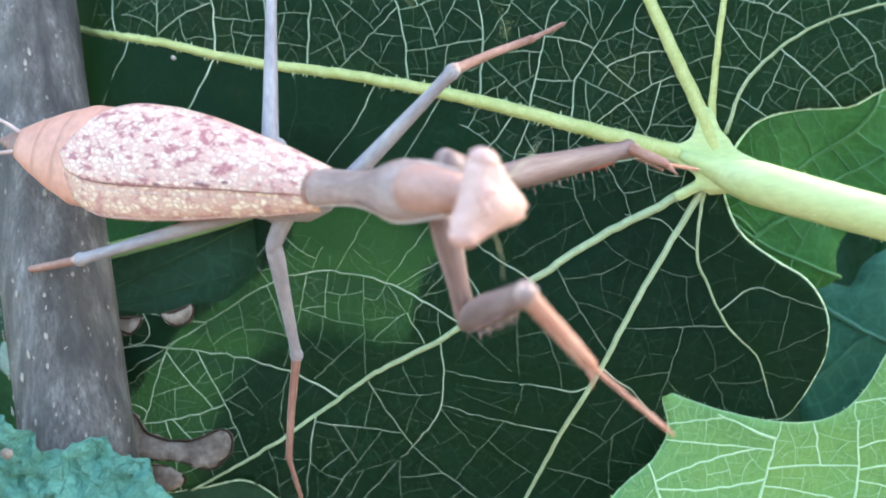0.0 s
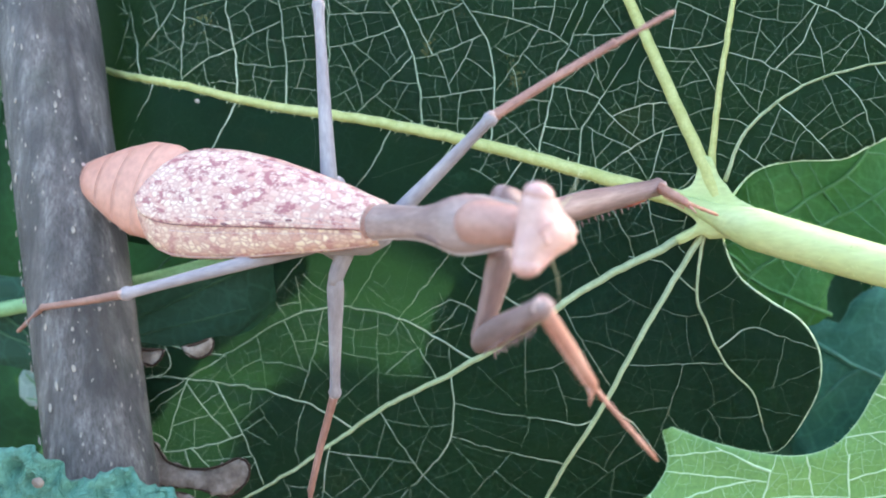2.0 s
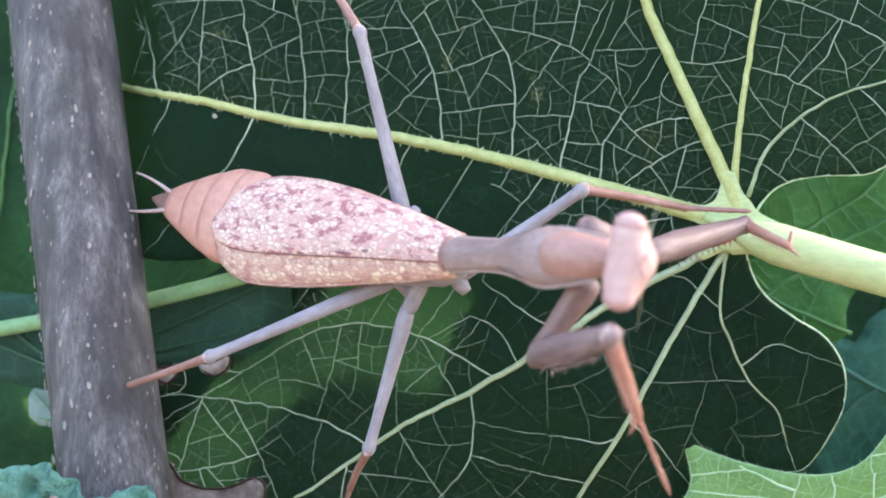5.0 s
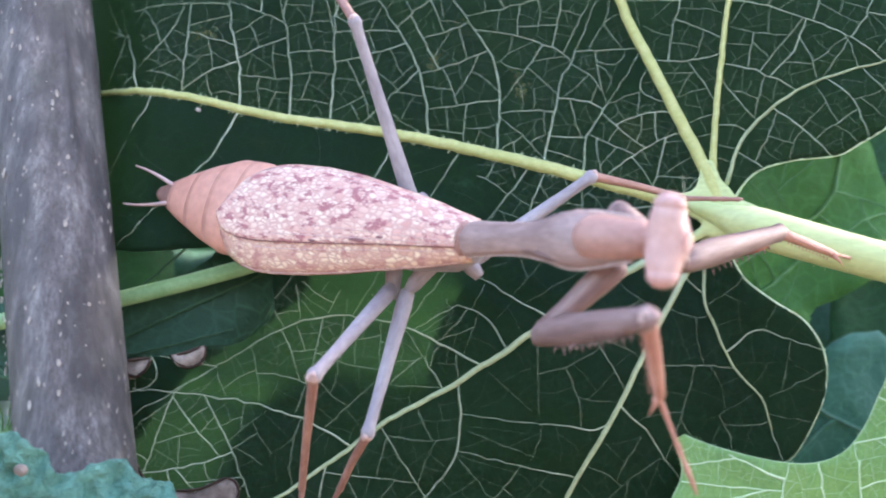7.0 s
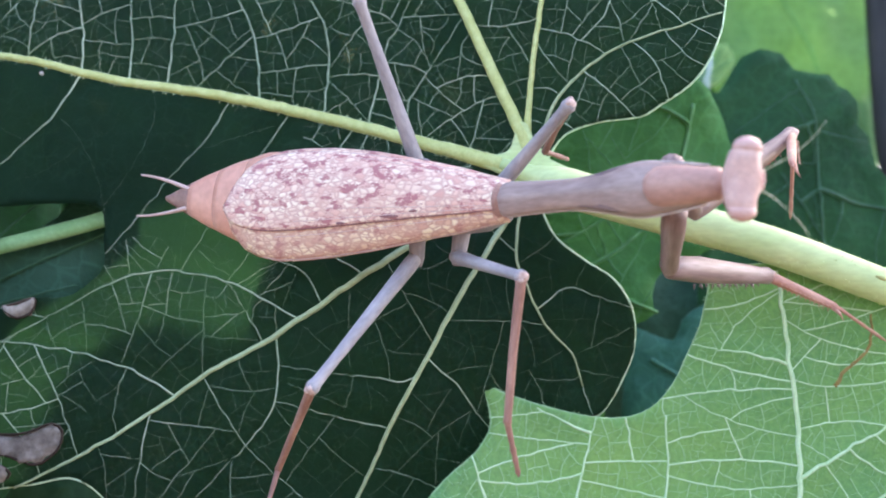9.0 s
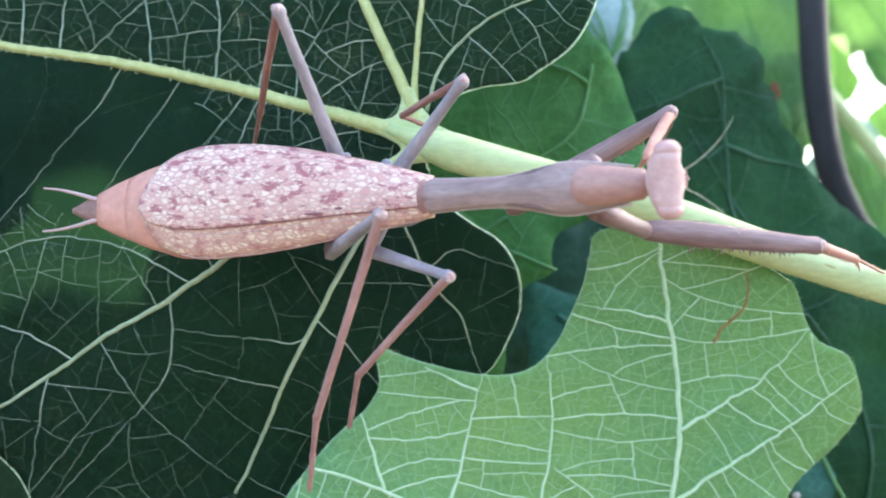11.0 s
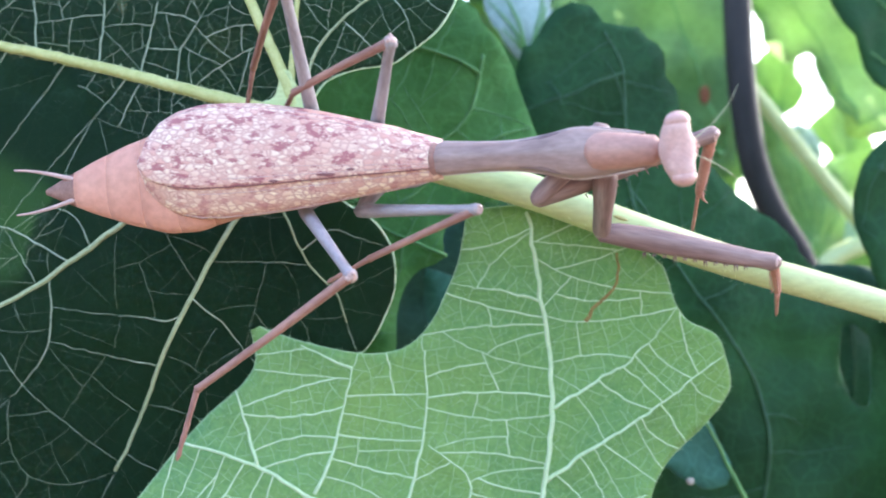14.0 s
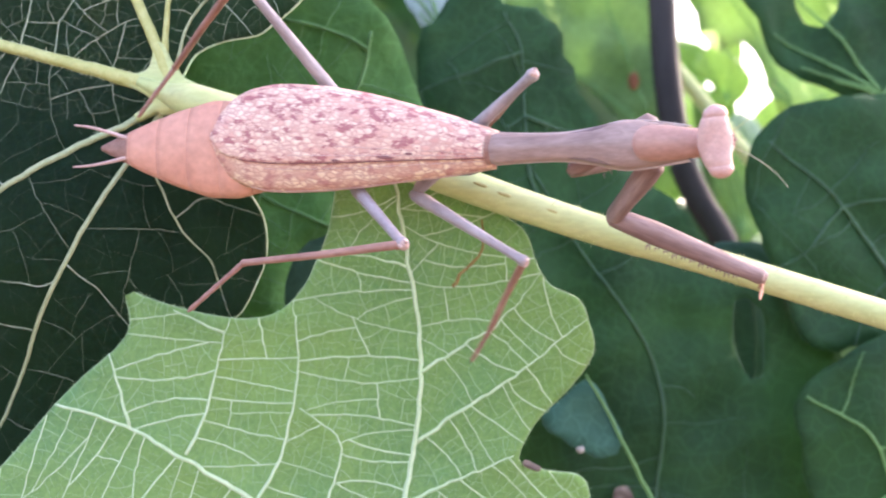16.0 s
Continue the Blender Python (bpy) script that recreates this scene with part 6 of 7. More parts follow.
    walk(pronotum, [
        (0, bone(0.0, 0.0, 0.0, 17.9, -1.8, 10.5, R0)),
        (0.5, bone(0.0, 0.0, 0.0, 18.0, -2.0, 10.3, R0)),
        (1, bone(0.0, 0.0, 0.0, 17.8, -2.1, 10.5, R0)),
        (1.5, bone(0.0, 0.0, 0.0, 18.0, -1.8, 10.3, R0)),
        (2, bone(0.0, 0.0, 0.0, 18.3, -1.7, 9.7, R0)),
        (2.5, bone(0.0, 0.0, 0.0, 18.1, -1.8, 10.0, R0)),
        (3, bone(0.0, 0.0, 0.0, 18.3, -1.6, 9.8, R0)),
        (3.5, bone(0.0, 0.0, 0.0, 18.2, -1.6, 9.9, R0)),
        (4, bone(0.0, 0.0, 0.0, 18.3, -1.4, 9.7, R0)),
        (4.5, bone(0.0, 0.0, 0.0, 18.3, -1.3, 9.8, R0)),
        (6.8, bone(0.0, 0.0, 0.0, 18.5, -1.0, 9.4, R0)),
        (7, bone(0.0, 0.0, 0.0, 18.7, -1.1, 9.1, R0)),
        (7.5, bone(0.0, 0.0, 0.0, 18.6, -1.0, 9.3, R0)),
        (8, bone(0.0, 0.0, 0.0, 19.4, -0.2, 7.6, R0)),
        (8.2, bone(0.0, 0.0, 0.0, 19.3, -1.4, 7.7, R0)),
        (10.3, bone(0.0, 0.0, 0.0, 19.1, 0.2, 8.3, R0)),
        (10.5, bone(0.0, 0.0, 0.0, 19.3, -0.4, 7.8, R0)),
        (11, bone(0.0, 0.0, 0.0, 19.2, -0.8, 8.0, R0)),
        (11.5, bone(0.0, 0.0, 0.0, 18.9, -0.4, 8.8, R0)),
        (12, bone(0.0, 0.0, 0.0, 19.3, -0.3, 7.7, R0)),
        (12.5, bone(0.0, 0.0, 0.0, 19.8, 0.4, 6.3, R0)),
        (13, bone(0.0, 0.0, 0.0, 20.2, 0.4, 5.0, R0)),
        (13.5, bone(0.0, 0.0, 0.0, 19.8, -1.4, 6.1, R0)),
        (14, bone(0.0, 0.0, 0.0, 18.5, -1.0, 9.5, R0)),
        (14.5, bone(0.0, 0.0, 0.0, 18.6, -0.2, 9.2, R0)),
        (15, bone(0.0, 0.0, 0.0, 18.3, -0.7, 9.8, R0)),
        (15.5, bone(0.0, 0.0, 0.0, 19.4, -0.3, 7.4, R0)),
        (16, bone(0.0, 0.0, 0.0, 18.5, 0.0, 9.5, R0)),
    ])
    walk(legs['HR']['coxa'], [
        (0, bone(-9.0, -0.8, -3.6, -8.0, -1.2, -4.5, R9)),
        (0.5, bone(-9.0, -0.8, -3.6, -8.0, -1.2, -4.5, R9)),
        (1, bone(-9.0, -0.8, -3.6, -8.0, -1.3, -4.5, R9)),
        (1.5, bone(-9.0, -0.8, -3.6, -8.0, -1.3, -4.5, R9)),
        (2, bone(-9.0, -0.8, -3.6, -8.0, -1.3, -4.5, R9)),
        (2.5, bone(-9.0, -0.8, -3.6, -8.0, -1.4, -4.5, R9)),
        (3, bone(-9.0, -0.8, -3.6, -8.0, -1.4, -4.5, R9)),
        (3.5, bone(-9.0, -0.8, -3.6, -8.0, -1.4, -4.5, R9)),
        (4, bone(-9.0, -0.8, -3.6, -8.0, -1.5, -4.5, R9)),
        (4.5, bone(-9.0, -0.8, -3.6, -8.0, -1.5, -4.5, R9)),
        (6.8, bone(-9.0, -0.8, -3.6, -8.8, -3.8, -4.5, R9)),
        (7, bone(-9.0, -0.8, -3.6, -8.9, -4.0, -4.5, R9)),
        (7.5, bone(-9.0, -0.8, -3.6, -9.0, -4.0, -4.5, R9)),
        (8, bone(-9.0, -0.8, -3.6, -9.1, -4.1, -4.5, R9)),
        (8.2, bone(-9.0, -0.8, -3.6, -9.1, -4.1, -4.5, R9)),
        (10.3, bone(-9.0, -0.8, -3.6, -9.5, -4.2, -4.5, R9)),
        (10.5, bone(-9.0, -0.8, -3.6, -9.5, -4.2, -4.5, R9)),
        (11, bone(-9.0, -0.8, -3.6, -10.0, -4.3, -4.5, R9)),
        (11.5, bone(-9.0, -0.8, -3.6, -10.4, -4.4, -4.5, R9)),
        (12, bone(-9.0, -0.8, -3.6, -10.9, -4.5, -4.5, R9)),
        (12.5, bone(-9.0, -0.8, -3.6, -11.3, -4.6, -4.5, R9)),
        (13, bone(-9.0, -0.8, -3.6, -11.7, -4.4, -4.5, R9)),
        (13.5, bone(-9.0, -0.8, -3.6, -12.1, -4.2, -4.5, R9)),
        (14, bone(-9.0, -0.8, -3.6, -12.6, -4.0, -4.5, R9)),
        (14.5, bone(-9.0, -0.8, -3.6, -13.0, -3.8, -4.5, R9)),
        (15, bone(-9.0, -0.8, -3.6, -13.2, -3.8, -4.5, R9)),
        (15.5, bone(-9.0, -0.8, -3.6, -13.3, -3.8, -4.5, R9)),
        (16, bone(-9.0, -0.8, -3.6, -13.5, -3.8, -4.5, R9)),
    ])
    walk(legs['HL']['coxa'], [
        (0, bone(-9.0, 0.8, -3.6, -8.5, 3.2, -4.5, R0)),
        (0.5, bone(-9.0, 0.8, -3.6, -8.5, 3.2, -4.5, R0)),
        (1, bone(-9.0, 0.8, -3.6, -8.5, 3.2, -4.5, R0)),
        (1.5, bone(-9.0, 0.8, -3.6, -8.5, 3.2, -4.5, R0)),
        (2, bone(-9.0, 0.8, -3.6, -8.5, 3.2, -4.5, R0)),
        (2.5, bone(-9.0, 0.8, -3.6, -8.5, 3.2, -4.5, R0)),
        (3, bone(-9.0, 0.8, -3.6, -8.5, 3.2, -4.5, R0)),
        (3.5, bone(-9.0, 0.8, -3.6, -8.5, 3.2, -4.5, R0)),
        (4, bone(-9.0, 0.8, -3.6, -8.5, 3.2, -4.5, R0)),
        (4.5, bone(-9.0, 0.8, -3.6, -8.5, 3.2, -4.5, R0)),
        (6.8, bone(-9.0, 0.8, -3.6, -8.6, 3.2, -4.5, R0)),
        (7, bone(-9.0, 0.8, -3.6, -8.6, 3.2, -4.5, R0)),
        (7.5, bone(-9.0, 0.8, -3.6, -8.7, 3.2, -4.5, R0)),
        (8, bone(-9.0, 0.8, -3.6, -8.8, 3.2, -4.5, R0)),
        (8.2, bone(-9.0, 0.8, -3.6, -8.8, 3.2, -4.5, R0)),
        (10.3, bone(-9.0, 0.8, -3.6, -9.2, 3.2, -4.5, R0)),
        (10.5, bone(-9.0, 0.8, -3.6, -9.2, 3.2, -4.5, R0)),
        (11, bone(-9.0, 0.8, -3.6, -8.8, 3.2, -4.5, R0)),
        (11.5, bone(-9.0, 0.8, -3.6, -8.3, 3.2, -4.5, R0)),
        (12, bone(-9.0, 0.8, -3.6, -7.9, 3.2, -4.5, R0)),
        (12.5, bone(-9.0, 0.8, -3.6, -7.4, 3.2, -4.5, R0)),
        (13, bone(-9.0, 0.8, -3.6, -8.7, 3.2, -4.5, R0)),
        (13.5, bone(-9.0, 0.8, -3.6, -10.0, 3.2, -4.5, R0)),
        (14, bone(-9.0, 0.8, -3.6, -11.3, 3.2, -4.5, R0)),
        (14.5, bone(-9.0, 0.8, -3.6, -12.5, 3.2, -4.5, R0)),
        (15, bone(-9.0, 0.8, -3.6, -13.0, 3.2, -4.5, R0)),
        (15.5, bone(-9.0, 0.8, -3.6, -13.5, 3.2, -4.5, R0)),
        (16, bone(-9.0, 0.8, -3.6, -14.0, 3.2, -4.5, R0)),
    ])
    walk(legs['MR']['coxa'], [
        (0, bone(-4.5, -0.8, -3.6, -5.7, -4.2, -4.5, R0)),
        (0.5, bone(-4.5, -0.8, -3.6, -5.7, -4.2, -4.5, R0)),
        (1, bone(-4.5, -0.8, -3.6, -5.7, -4.2, -4.5, R0)),
        (1.5, bone(-4.5, -0.8, -3.6, -5.7, -4.2, -4.5, R0)),
        (2, bone(-4.5, -0.8, -3.6, -5.7, -4.2, -4.5, R0)),
        (2.5, bone(-4.5, -0.8, -3.6, -5.7, -4.2, -4.5, R0)),
        (3, bone(-4.5, -0.8, -3.6, -5.7, -4.2, -4.5, R0)),
        (3.5, bone(-4.5, -0.8, -3.6, -5.7, -4.2, -4.5, R0)),
        (4, bone(-4.5, -0.8, -3.6, -5.7, -4.2, -4.5, R0)),
        (4.5, bone(-4.5, -0.8, -3.6, -5.7, -4.2, -4.5, R0)),
        (6.8, bone(-4.5, -0.8, -3.6, -7.2, -4.2, -4.5, R0)),
        (7, bone(-4.5, -0.8, -3.6, -7.3, -4.2, -4.5, R0)),
        (7.5, bone(-4.5, -0.8, -3.6, -6.3, -4.2, -4.5, R0)),
        (8, bone(-4.5, -0.8, -3.6, -5.4, -4.2, -4.5, R0)),
        (8.2, bone(-4.5, -0.8, -3.6, -5.0, -4.2, -4.5, R0)),
        (10.3, bone(-4.5, -0.8, -3.6, -6.6, -4.2, -4.5, R0)),
        (10.5, bone(-4.5, -0.8, -3.6, -6.8, -4.2, -4.5, R0)),
        (11, bone(-4.5, -0.8, -3.6, -6.3, -4.2, -4.5, R0)),
        (11.5, bone(-4.5, -0.8, -3.6, -5.9, -4.2, -4.5, R0)),
        (12, bone(-4.5, -0.8, -3.6, -5.5, -4.2, -4.5, R0)),
        (12.5, bone(-4.5, -0.8, -3.6, -5.0, -4.2, -4.5, R0)),
        (13, bone(-4.5, -0.8, -3.6, -5.8, -4.2, -4.5, R0)),
        (13.5, bone(-4.5, -0.8, -3.6, -6.7, -4.2, -4.5, R0)),
        (14, bone(-4.5, -0.8, -3.6, -7.5, -4.2, -4.5, R0)),
        (14.5, bone(-4.5, -0.8, -3.6, -8.3, -4.2, -4.5, R0)),
        (15, bone(-4.5, -0.8, -3.6, -8.1, -4.2, -4.5, R0)),
        (15.5, bone(-4.5, -0.8, -3.6, -7.8, -4.2, -4.5, R0)),
        (16, bone(-4.5, -0.8, -3.6, -7.6, -4.2, -4.5, R0)),
    ])
    walk(legs['ML']['coxa'], [
        (0, bone(-4.0, 0.8, -3.6, -0.5, 1.5, -4.5, R7)),
        (0.5, bone(-4.0, 0.8, -3.6, -0.8, 1.4, -4.5, R7)),
        (1, bone(-4.0, 0.8, -3.6, -1.2, 1.3, -4.5, R7)),
        (1.5, bone(-4.0, 0.8, -3.6, -1.5, 1.1, -4.5, R7)),
        (2, bone(-4.0, 0.8, -3.6, -1.7, 1.0, -4.5, R7)),
        (2.5, bone(-4.0, 0.8, -3.6, -2.0, -1.0, -4.5, R7)),
        (3, bone(-4.0, 0.8, -3.6, -2.0, -1.0, -4.5, R7)),
        (3.5, bone(-4.0, 0.8, -3.6, -2.0, -1.0, -4.5, R7)),
        (4, bone(-4.0, 0.8, -3.6, -2.0, -1.0, -4.5, R7)),
        (4.5, bone(-4.0, 0.8, -3.6, -2.0, -1.0, -4.5, R7)),
        (6.8, bone(-4.0, 0.8, -3.6, -2.0, -1.0, -4.5, R7)),
        (7, bone(-4.0, 0.8, -3.6, -2.0, -1.0, -4.5, R7)),
        (7.5, bone(-4.0, 0.8, -3.6, -2.0, -1.0, -4.5, R7)),
        (8, bone(-4.0, 0.8, -3.6, -1.5, 0.4, -4.5, R7)),
        (8.2, bone(-4.0, 0.8, -3.6, -1.3, 1.0, -4.5, R7)),
        (10.3, bone(-4.0, 0.8, -3.6, -3.7, 1.9, -4.5, R7)),
        (10.5, bone(-4.0, 0.8, -3.6, -3.9, 2.0, -4.5, R7)),
        (11, bone(-4.0, 0.8, -3.6, -4.4, 2.0, -4.5, R7)),
        (11.5, bone(-4.0, 0.8, -3.6, -5.0, 2.0, -4.5, R7)),
        (12, bone(-4.0, 0.8, -3.6, -5.5, 2.0, -4.5, R7)),
        (12.5, bone(-4.0, 0.8, -3.6, -6.0, 2.0, -4.5, R7)),
        (13, bone(-4.0, 0.8, -3.6, -6.0, 2.0, -4.5, R7)),
        (13.5, bone(-4.0, 0.8, -3.6, -6.0, 2.0, -4.5, R7)),
        (14, bone(-4.0, 0.8, -3.6, -6.0, 2.0, -4.5, R7)),
        (14.5, bone(-4.0, 0.8, -3.6, -1.8, 2.0, -4.5, R7)),
        (15, bone(-4.0, 0.8, -3.6, -2.0, 2.0, -4.5, R7)),
        (15.5, bone(-4.0, 0.8, -3.6, -2.3, 2.0, -4.5, R7)),
        (16, bone(-4.0, 0.8, -3.6, -2.5, 2.0, -4.5, R7)),
    ])
    walk_leg(legs['HR'], (R8, R4, R6), (17.3, 17.5, 7.0), [
        (0, (-8.0, -1.2, -4.5), (-23.3, -8.9, -1.7), (-39.4, -11.1, -8.1), (-45.0, -14.0, -11.2)),
        (0.5, (-8.0, -1.2, -4.5), (-22.6, -9.0, 0.4), (-39.0, -10.6, -5.7), (-44.8, -13.2, -8.6)),
        (1, (-8.0, -1.3, -4.5), (-22.7, -9.0, 0.4), (-39.0, -10.9, -5.7), (-44.7, -13.9, -8.4)),
        (1.5, (-8.0, -1.3, -4.5), (-21.4, -9.6, 2.6), (-37.8, -11.8, -3.2), (-43.3, -15.0, -6.0)),
        (2, (-8.0, -1.3, -4.5), (-20.0, -9.7, 4.8), (-36.4, -11.7, -0.8), (-42.3, -14.5, -3.4)),
        (2.5, (-8.0, -1.4, -4.5), (-18.7, -10.1, 6.0), (-35.2, -12.0, 0.4), (-40.6, -15.5, -2.2)),
        (3, (-8.0, -1.4, -4.5), (-18.7, -10.3, 5.8), (-35.2, -12.4, 0.3), (-40.5, -16.1, -2.4)),
        (3.5, (-8.0, -1.4, -4.5), (-19.0, -10.1, 5.6), (-35.9, -12.3, 1.8), (-41.6, -15.4, -0.8)),
        (4, (-8.0, -1.5, -4.5), (-18.7, -10.6, 5.6), (-35.2, -12.8, 0.3), (-41.3, -15.1, -2.4)),
        (4.5, (-8.0, -1.5, -4.5), (-21.4, -11.0, 0.9), (-38.3, -14.8, -1.5), (-44.9, -17.2, -2.1)),
        (6.8, (-8.8, -3.8, -4.5), (-5.2, -12.5, 10.0), (-13.3, -22.4, -1.9), (-15.5, -27.5, -6.1)),
        (7, (-8.9, -4.0, -4.5), (-4.7, -13.7, 9.2), (-12.7, -22.5, -3.7), (-14.9, -27.4, -8.2)),
        (7.5, (-9.0, -4.0, -4.5), (-6.3, -17.2, 6.3), (-14.6, -25.9, -6.5), (-16.4, -31.4, -10.3)),
        (8, (-9.1, -4.1, -4.5), (-8.9, -18.1, 5.6), (-18.5, -27.5, -5.7), (-21.2, -33.4, -8.2)),
        (8.2, (-9.1, -4.1, -4.5), (-16.7, -18.7, 0.8), (-28.0, -27.9, -8.9), (-26.9, -32.2, -3.5)),
        (10.3, (-9.5, -4.2, -4.5), (-2.8, -4.3, 11.5), (-10.0, -17.1, 2.0), (-12.2, -23.2, -0.8)),
        (10.5, (-9.5, -4.2, -4.5), (-2.6, -4.4, 11.4), (-8.6, -17.8, 1.8), (-10.6, -23.6, -1.5)),
        (11, (-10.0, -4.3, -4.5), (-1.5, -2.8, 10.5), (-7.9, -18.6, 6.5), (-9.4, -24.9, 3.8)),
        (11.5, (-10.4, -4.4, -4.5), (-1.7, -6.8, 10.2), (-15.5, -16.7, 6.0), (-18.5, -22.9, 4.6)),
        (12, (-10.9, -4.5, -4.5), (-1.6, -6.9, 9.9), (-15.0, -17.6, 6.3), (-17.5, -23.3, 3.2)),
        (12.5, (-11.3, -4.6, -4.5), (-2.0, -7.2, 9.8), (-14.6, -18.4, 5.2), (-17.3, -23.9, 1.8)),
        (13, (-11.7, -4.4, -4.5), (-2.2, -7.2, 9.7), (-14.7, -18.6, 5.0), (-16.7, -25.0, 3.3)),
        (13.5, (-12.1, -4.2, -4.5), (-4.8, -8.9, 10.5), (-17.1, -19.7, 4.3), (-19.9, -24.8, 0.5)),
        (14, (-12.6, -4.0, -4.5), (-6.7, -10.6, 10.4), (-20.5, -19.8, 4.6), (-22.8, -26.0, 2.5)),
        (14.5, (-13.0, -3.8, -4.5), (-8.3, -12.5, 9.7), (-23.5, -20.1, 5.5), (-27.1, -25.8, 3.7)),
        (15, (-13.2, -3.8, -4.5), (-9.8, -13.4, 9.5), (-25.5, -20.1, 5.7), (-29.2, -25.8, 4.2)),
        (15.5, (-13.3, -3.8, -4.5), (-1.8, -5.6, 8.3), (-15.8, -10.3, -1.1), (-20.7, -15.1, 0.0)),
        (16, (-13.5, -3.8, -4.5), (-6.4, -9.7, 10.2), (-22.1, -11.9, 2.8), (-27.2, -16.7, 2.5)),
    ])
    walk_leg(legs['HL'], (R10, R6, R6), (17.3, 17.5, 7.0), [
        (0, (-8.5, 3.2, -4.5), (-13.7, 19.7, -4.4), (-21.7, 34.9, -7.7), (-18.0, 35.4, -1.8)),
        (0.5, (-8.5, 3.2, -4.5), (-12.4, 20.0, -2.7), (-20.1, 35.4, -5.8), (-16.5, 35.7, 0.2)),
        (1, (-8.5, 3.2, -4.5), (-12.4, 19.9, -2.0), (-20.4, 35.1, -5.1), (-23.7, 41.2, -6.1)),
        (1.5, (-8.5, 3.2, -4.5), (-12.9, 19.7, -2.0), (-21.4, 34.8, -4.8), (-25.0, 40.7, -5.6)),
        (2, (-8.5, 3.2, -4.5), (-11.6, 19.6, -0.1), (-20.4, 34.6, -2.4), (-23.9, 40.6, -3.0)),
        (2.5, (-8.5, 3.2, -4.5), (-12.6, 19.7, -1.4), (-21.7, 34.5, -3.8), (-25.2, 40.5, -4.5)),
        (3, (-8.5, 3.2, -4.5), (-12.5, 19.7, -1.3), (-21.9, 34.4, -3.4), (-25.7, 40.1, -4.7)),
        (3.5, (-8.5, 3.2, -4.5), (-12.9, 19.4, -0.2), (-22.3, 34.0, -2.5), (-26.0, 39.9, -3.1)),
        (4, (-8.5, 3.2, -4.5), (-12.7, 19.3, 0.2), (-24.7, 31.9, -1.3), (-29.3, 37.2, -1.9)),
        (4.5, (-8.5, 3.2, -4.5), (-12.6, 18.2, 3.0), (-25.0, 30.6, 4.1), (-30.1, 35.4, 4.4)),
        (6.8, (-8.6, 3.2, -4.5), (-12.2, 16.8, 5.6), (-24.1, 29.5, 4.1), (-28.9, 34.6, 3.8)),
        (7, (-8.6, 3.2, -4.5), (-12.3, 16.7, 5.7), (-24.7, 28.9, 4.2), (-29.6, 33.9, 3.7)),
        (7.5, (-8.7, 3.2, -4.5), (-13.8, 16.0, 5.9), (-26.1, 28.0, 2.6), (-31.0, 33.0, 2.0)),
        (8, (-8.8, 3.2, -4.5), (-17.9, 16.5, 1.8), (-30.1, 28.1, -3.2), (-34.8, 33.2, -3.8)),
        (8.2, (-8.8, 3.2, -4.5), (-16.3, 16.9, 2.9), (-26.9, 29.3, -3.6), (-31.0, 34.8, -4.7)),
        (10.3, (-9.2, 3.2, -4.5), (-3.6, 12.4, 9.0), (-13.4, 20.6, -2.9), (-18.1, 23.8, -7.1)),
        (10.5, (-9.2, 3.2, -4.5), (-8.4, 15.4, 7.7), (-16.7, 12.2, -7.3), (-20.0, 9.2, -12.7)),
        (11, (-8.8, 3.2, -4.5), (-10.5, 14.6, 8.4), (-17.8, 9.7, -6.7), (-20.8, 7.9, -12.8)),
        (11.5, (-8.3, 3.2, -4.5), (-11.0, 15.6, 7.2), (-16.7, 11.1, -8.7), (-16.3, 6.1, -3.8)),
        (12, (-7.9, 3.2, -4.5), (-2.7, 10.6, 10.2), (-5.9, 21.2, -3.3), (-6.5, 27.1, -7.0)),
        (12.5, (-7.4, 3.2, -4.5), (-1.3, 11.9, 9.1), (-2.9, 21.5, -5.4), (-2.9, 26.9, -9.9)),
        (13, (-8.7, 3.2, -4.5), (-6.7, 17.1, 5.6), (-12.5, 10.8, -9.6), (-14.5, 5.6, -14.0)),
        (13.5, (-10.0, 3.2, -4.5), (-9.0, 14.0, 9.0), (-14.0, 10.1, -7.3), (-15.6, 6.2, -12.9)),
        (14, (-11.3, 3.2, -4.5), (-12.1, 13.8, 9.2), (-17.8, 10.2, -7.0), (-19.8, 6.6, -12.7)),
        (14.5, (-12.5, 3.2, -4.5), (-18.4, 18.0, 2.3), (-25.7, 12.7, -12.7), (-25.3, 7.0, -8.6)),
        (15, (-13.0, 3.2, -4.5), (-16.1, 13.4, 9.1), (-24.6, 10.6, -5.9), (-27.9, 7.7, -11.4)),
        (15.5, (-13.5, 3.2, -4.5), (-16.6, 13.3, 9.2), (-26.5, 8.9, -4.5), (-30.2, 5.1, -9.1)),
        (16, (-14.0, 3.2, -4.5), (-23.2, 13.8, 5.6), (-33.6, 8.1, -7.2), (-38.0, 3.0, -9.0)),
    ])
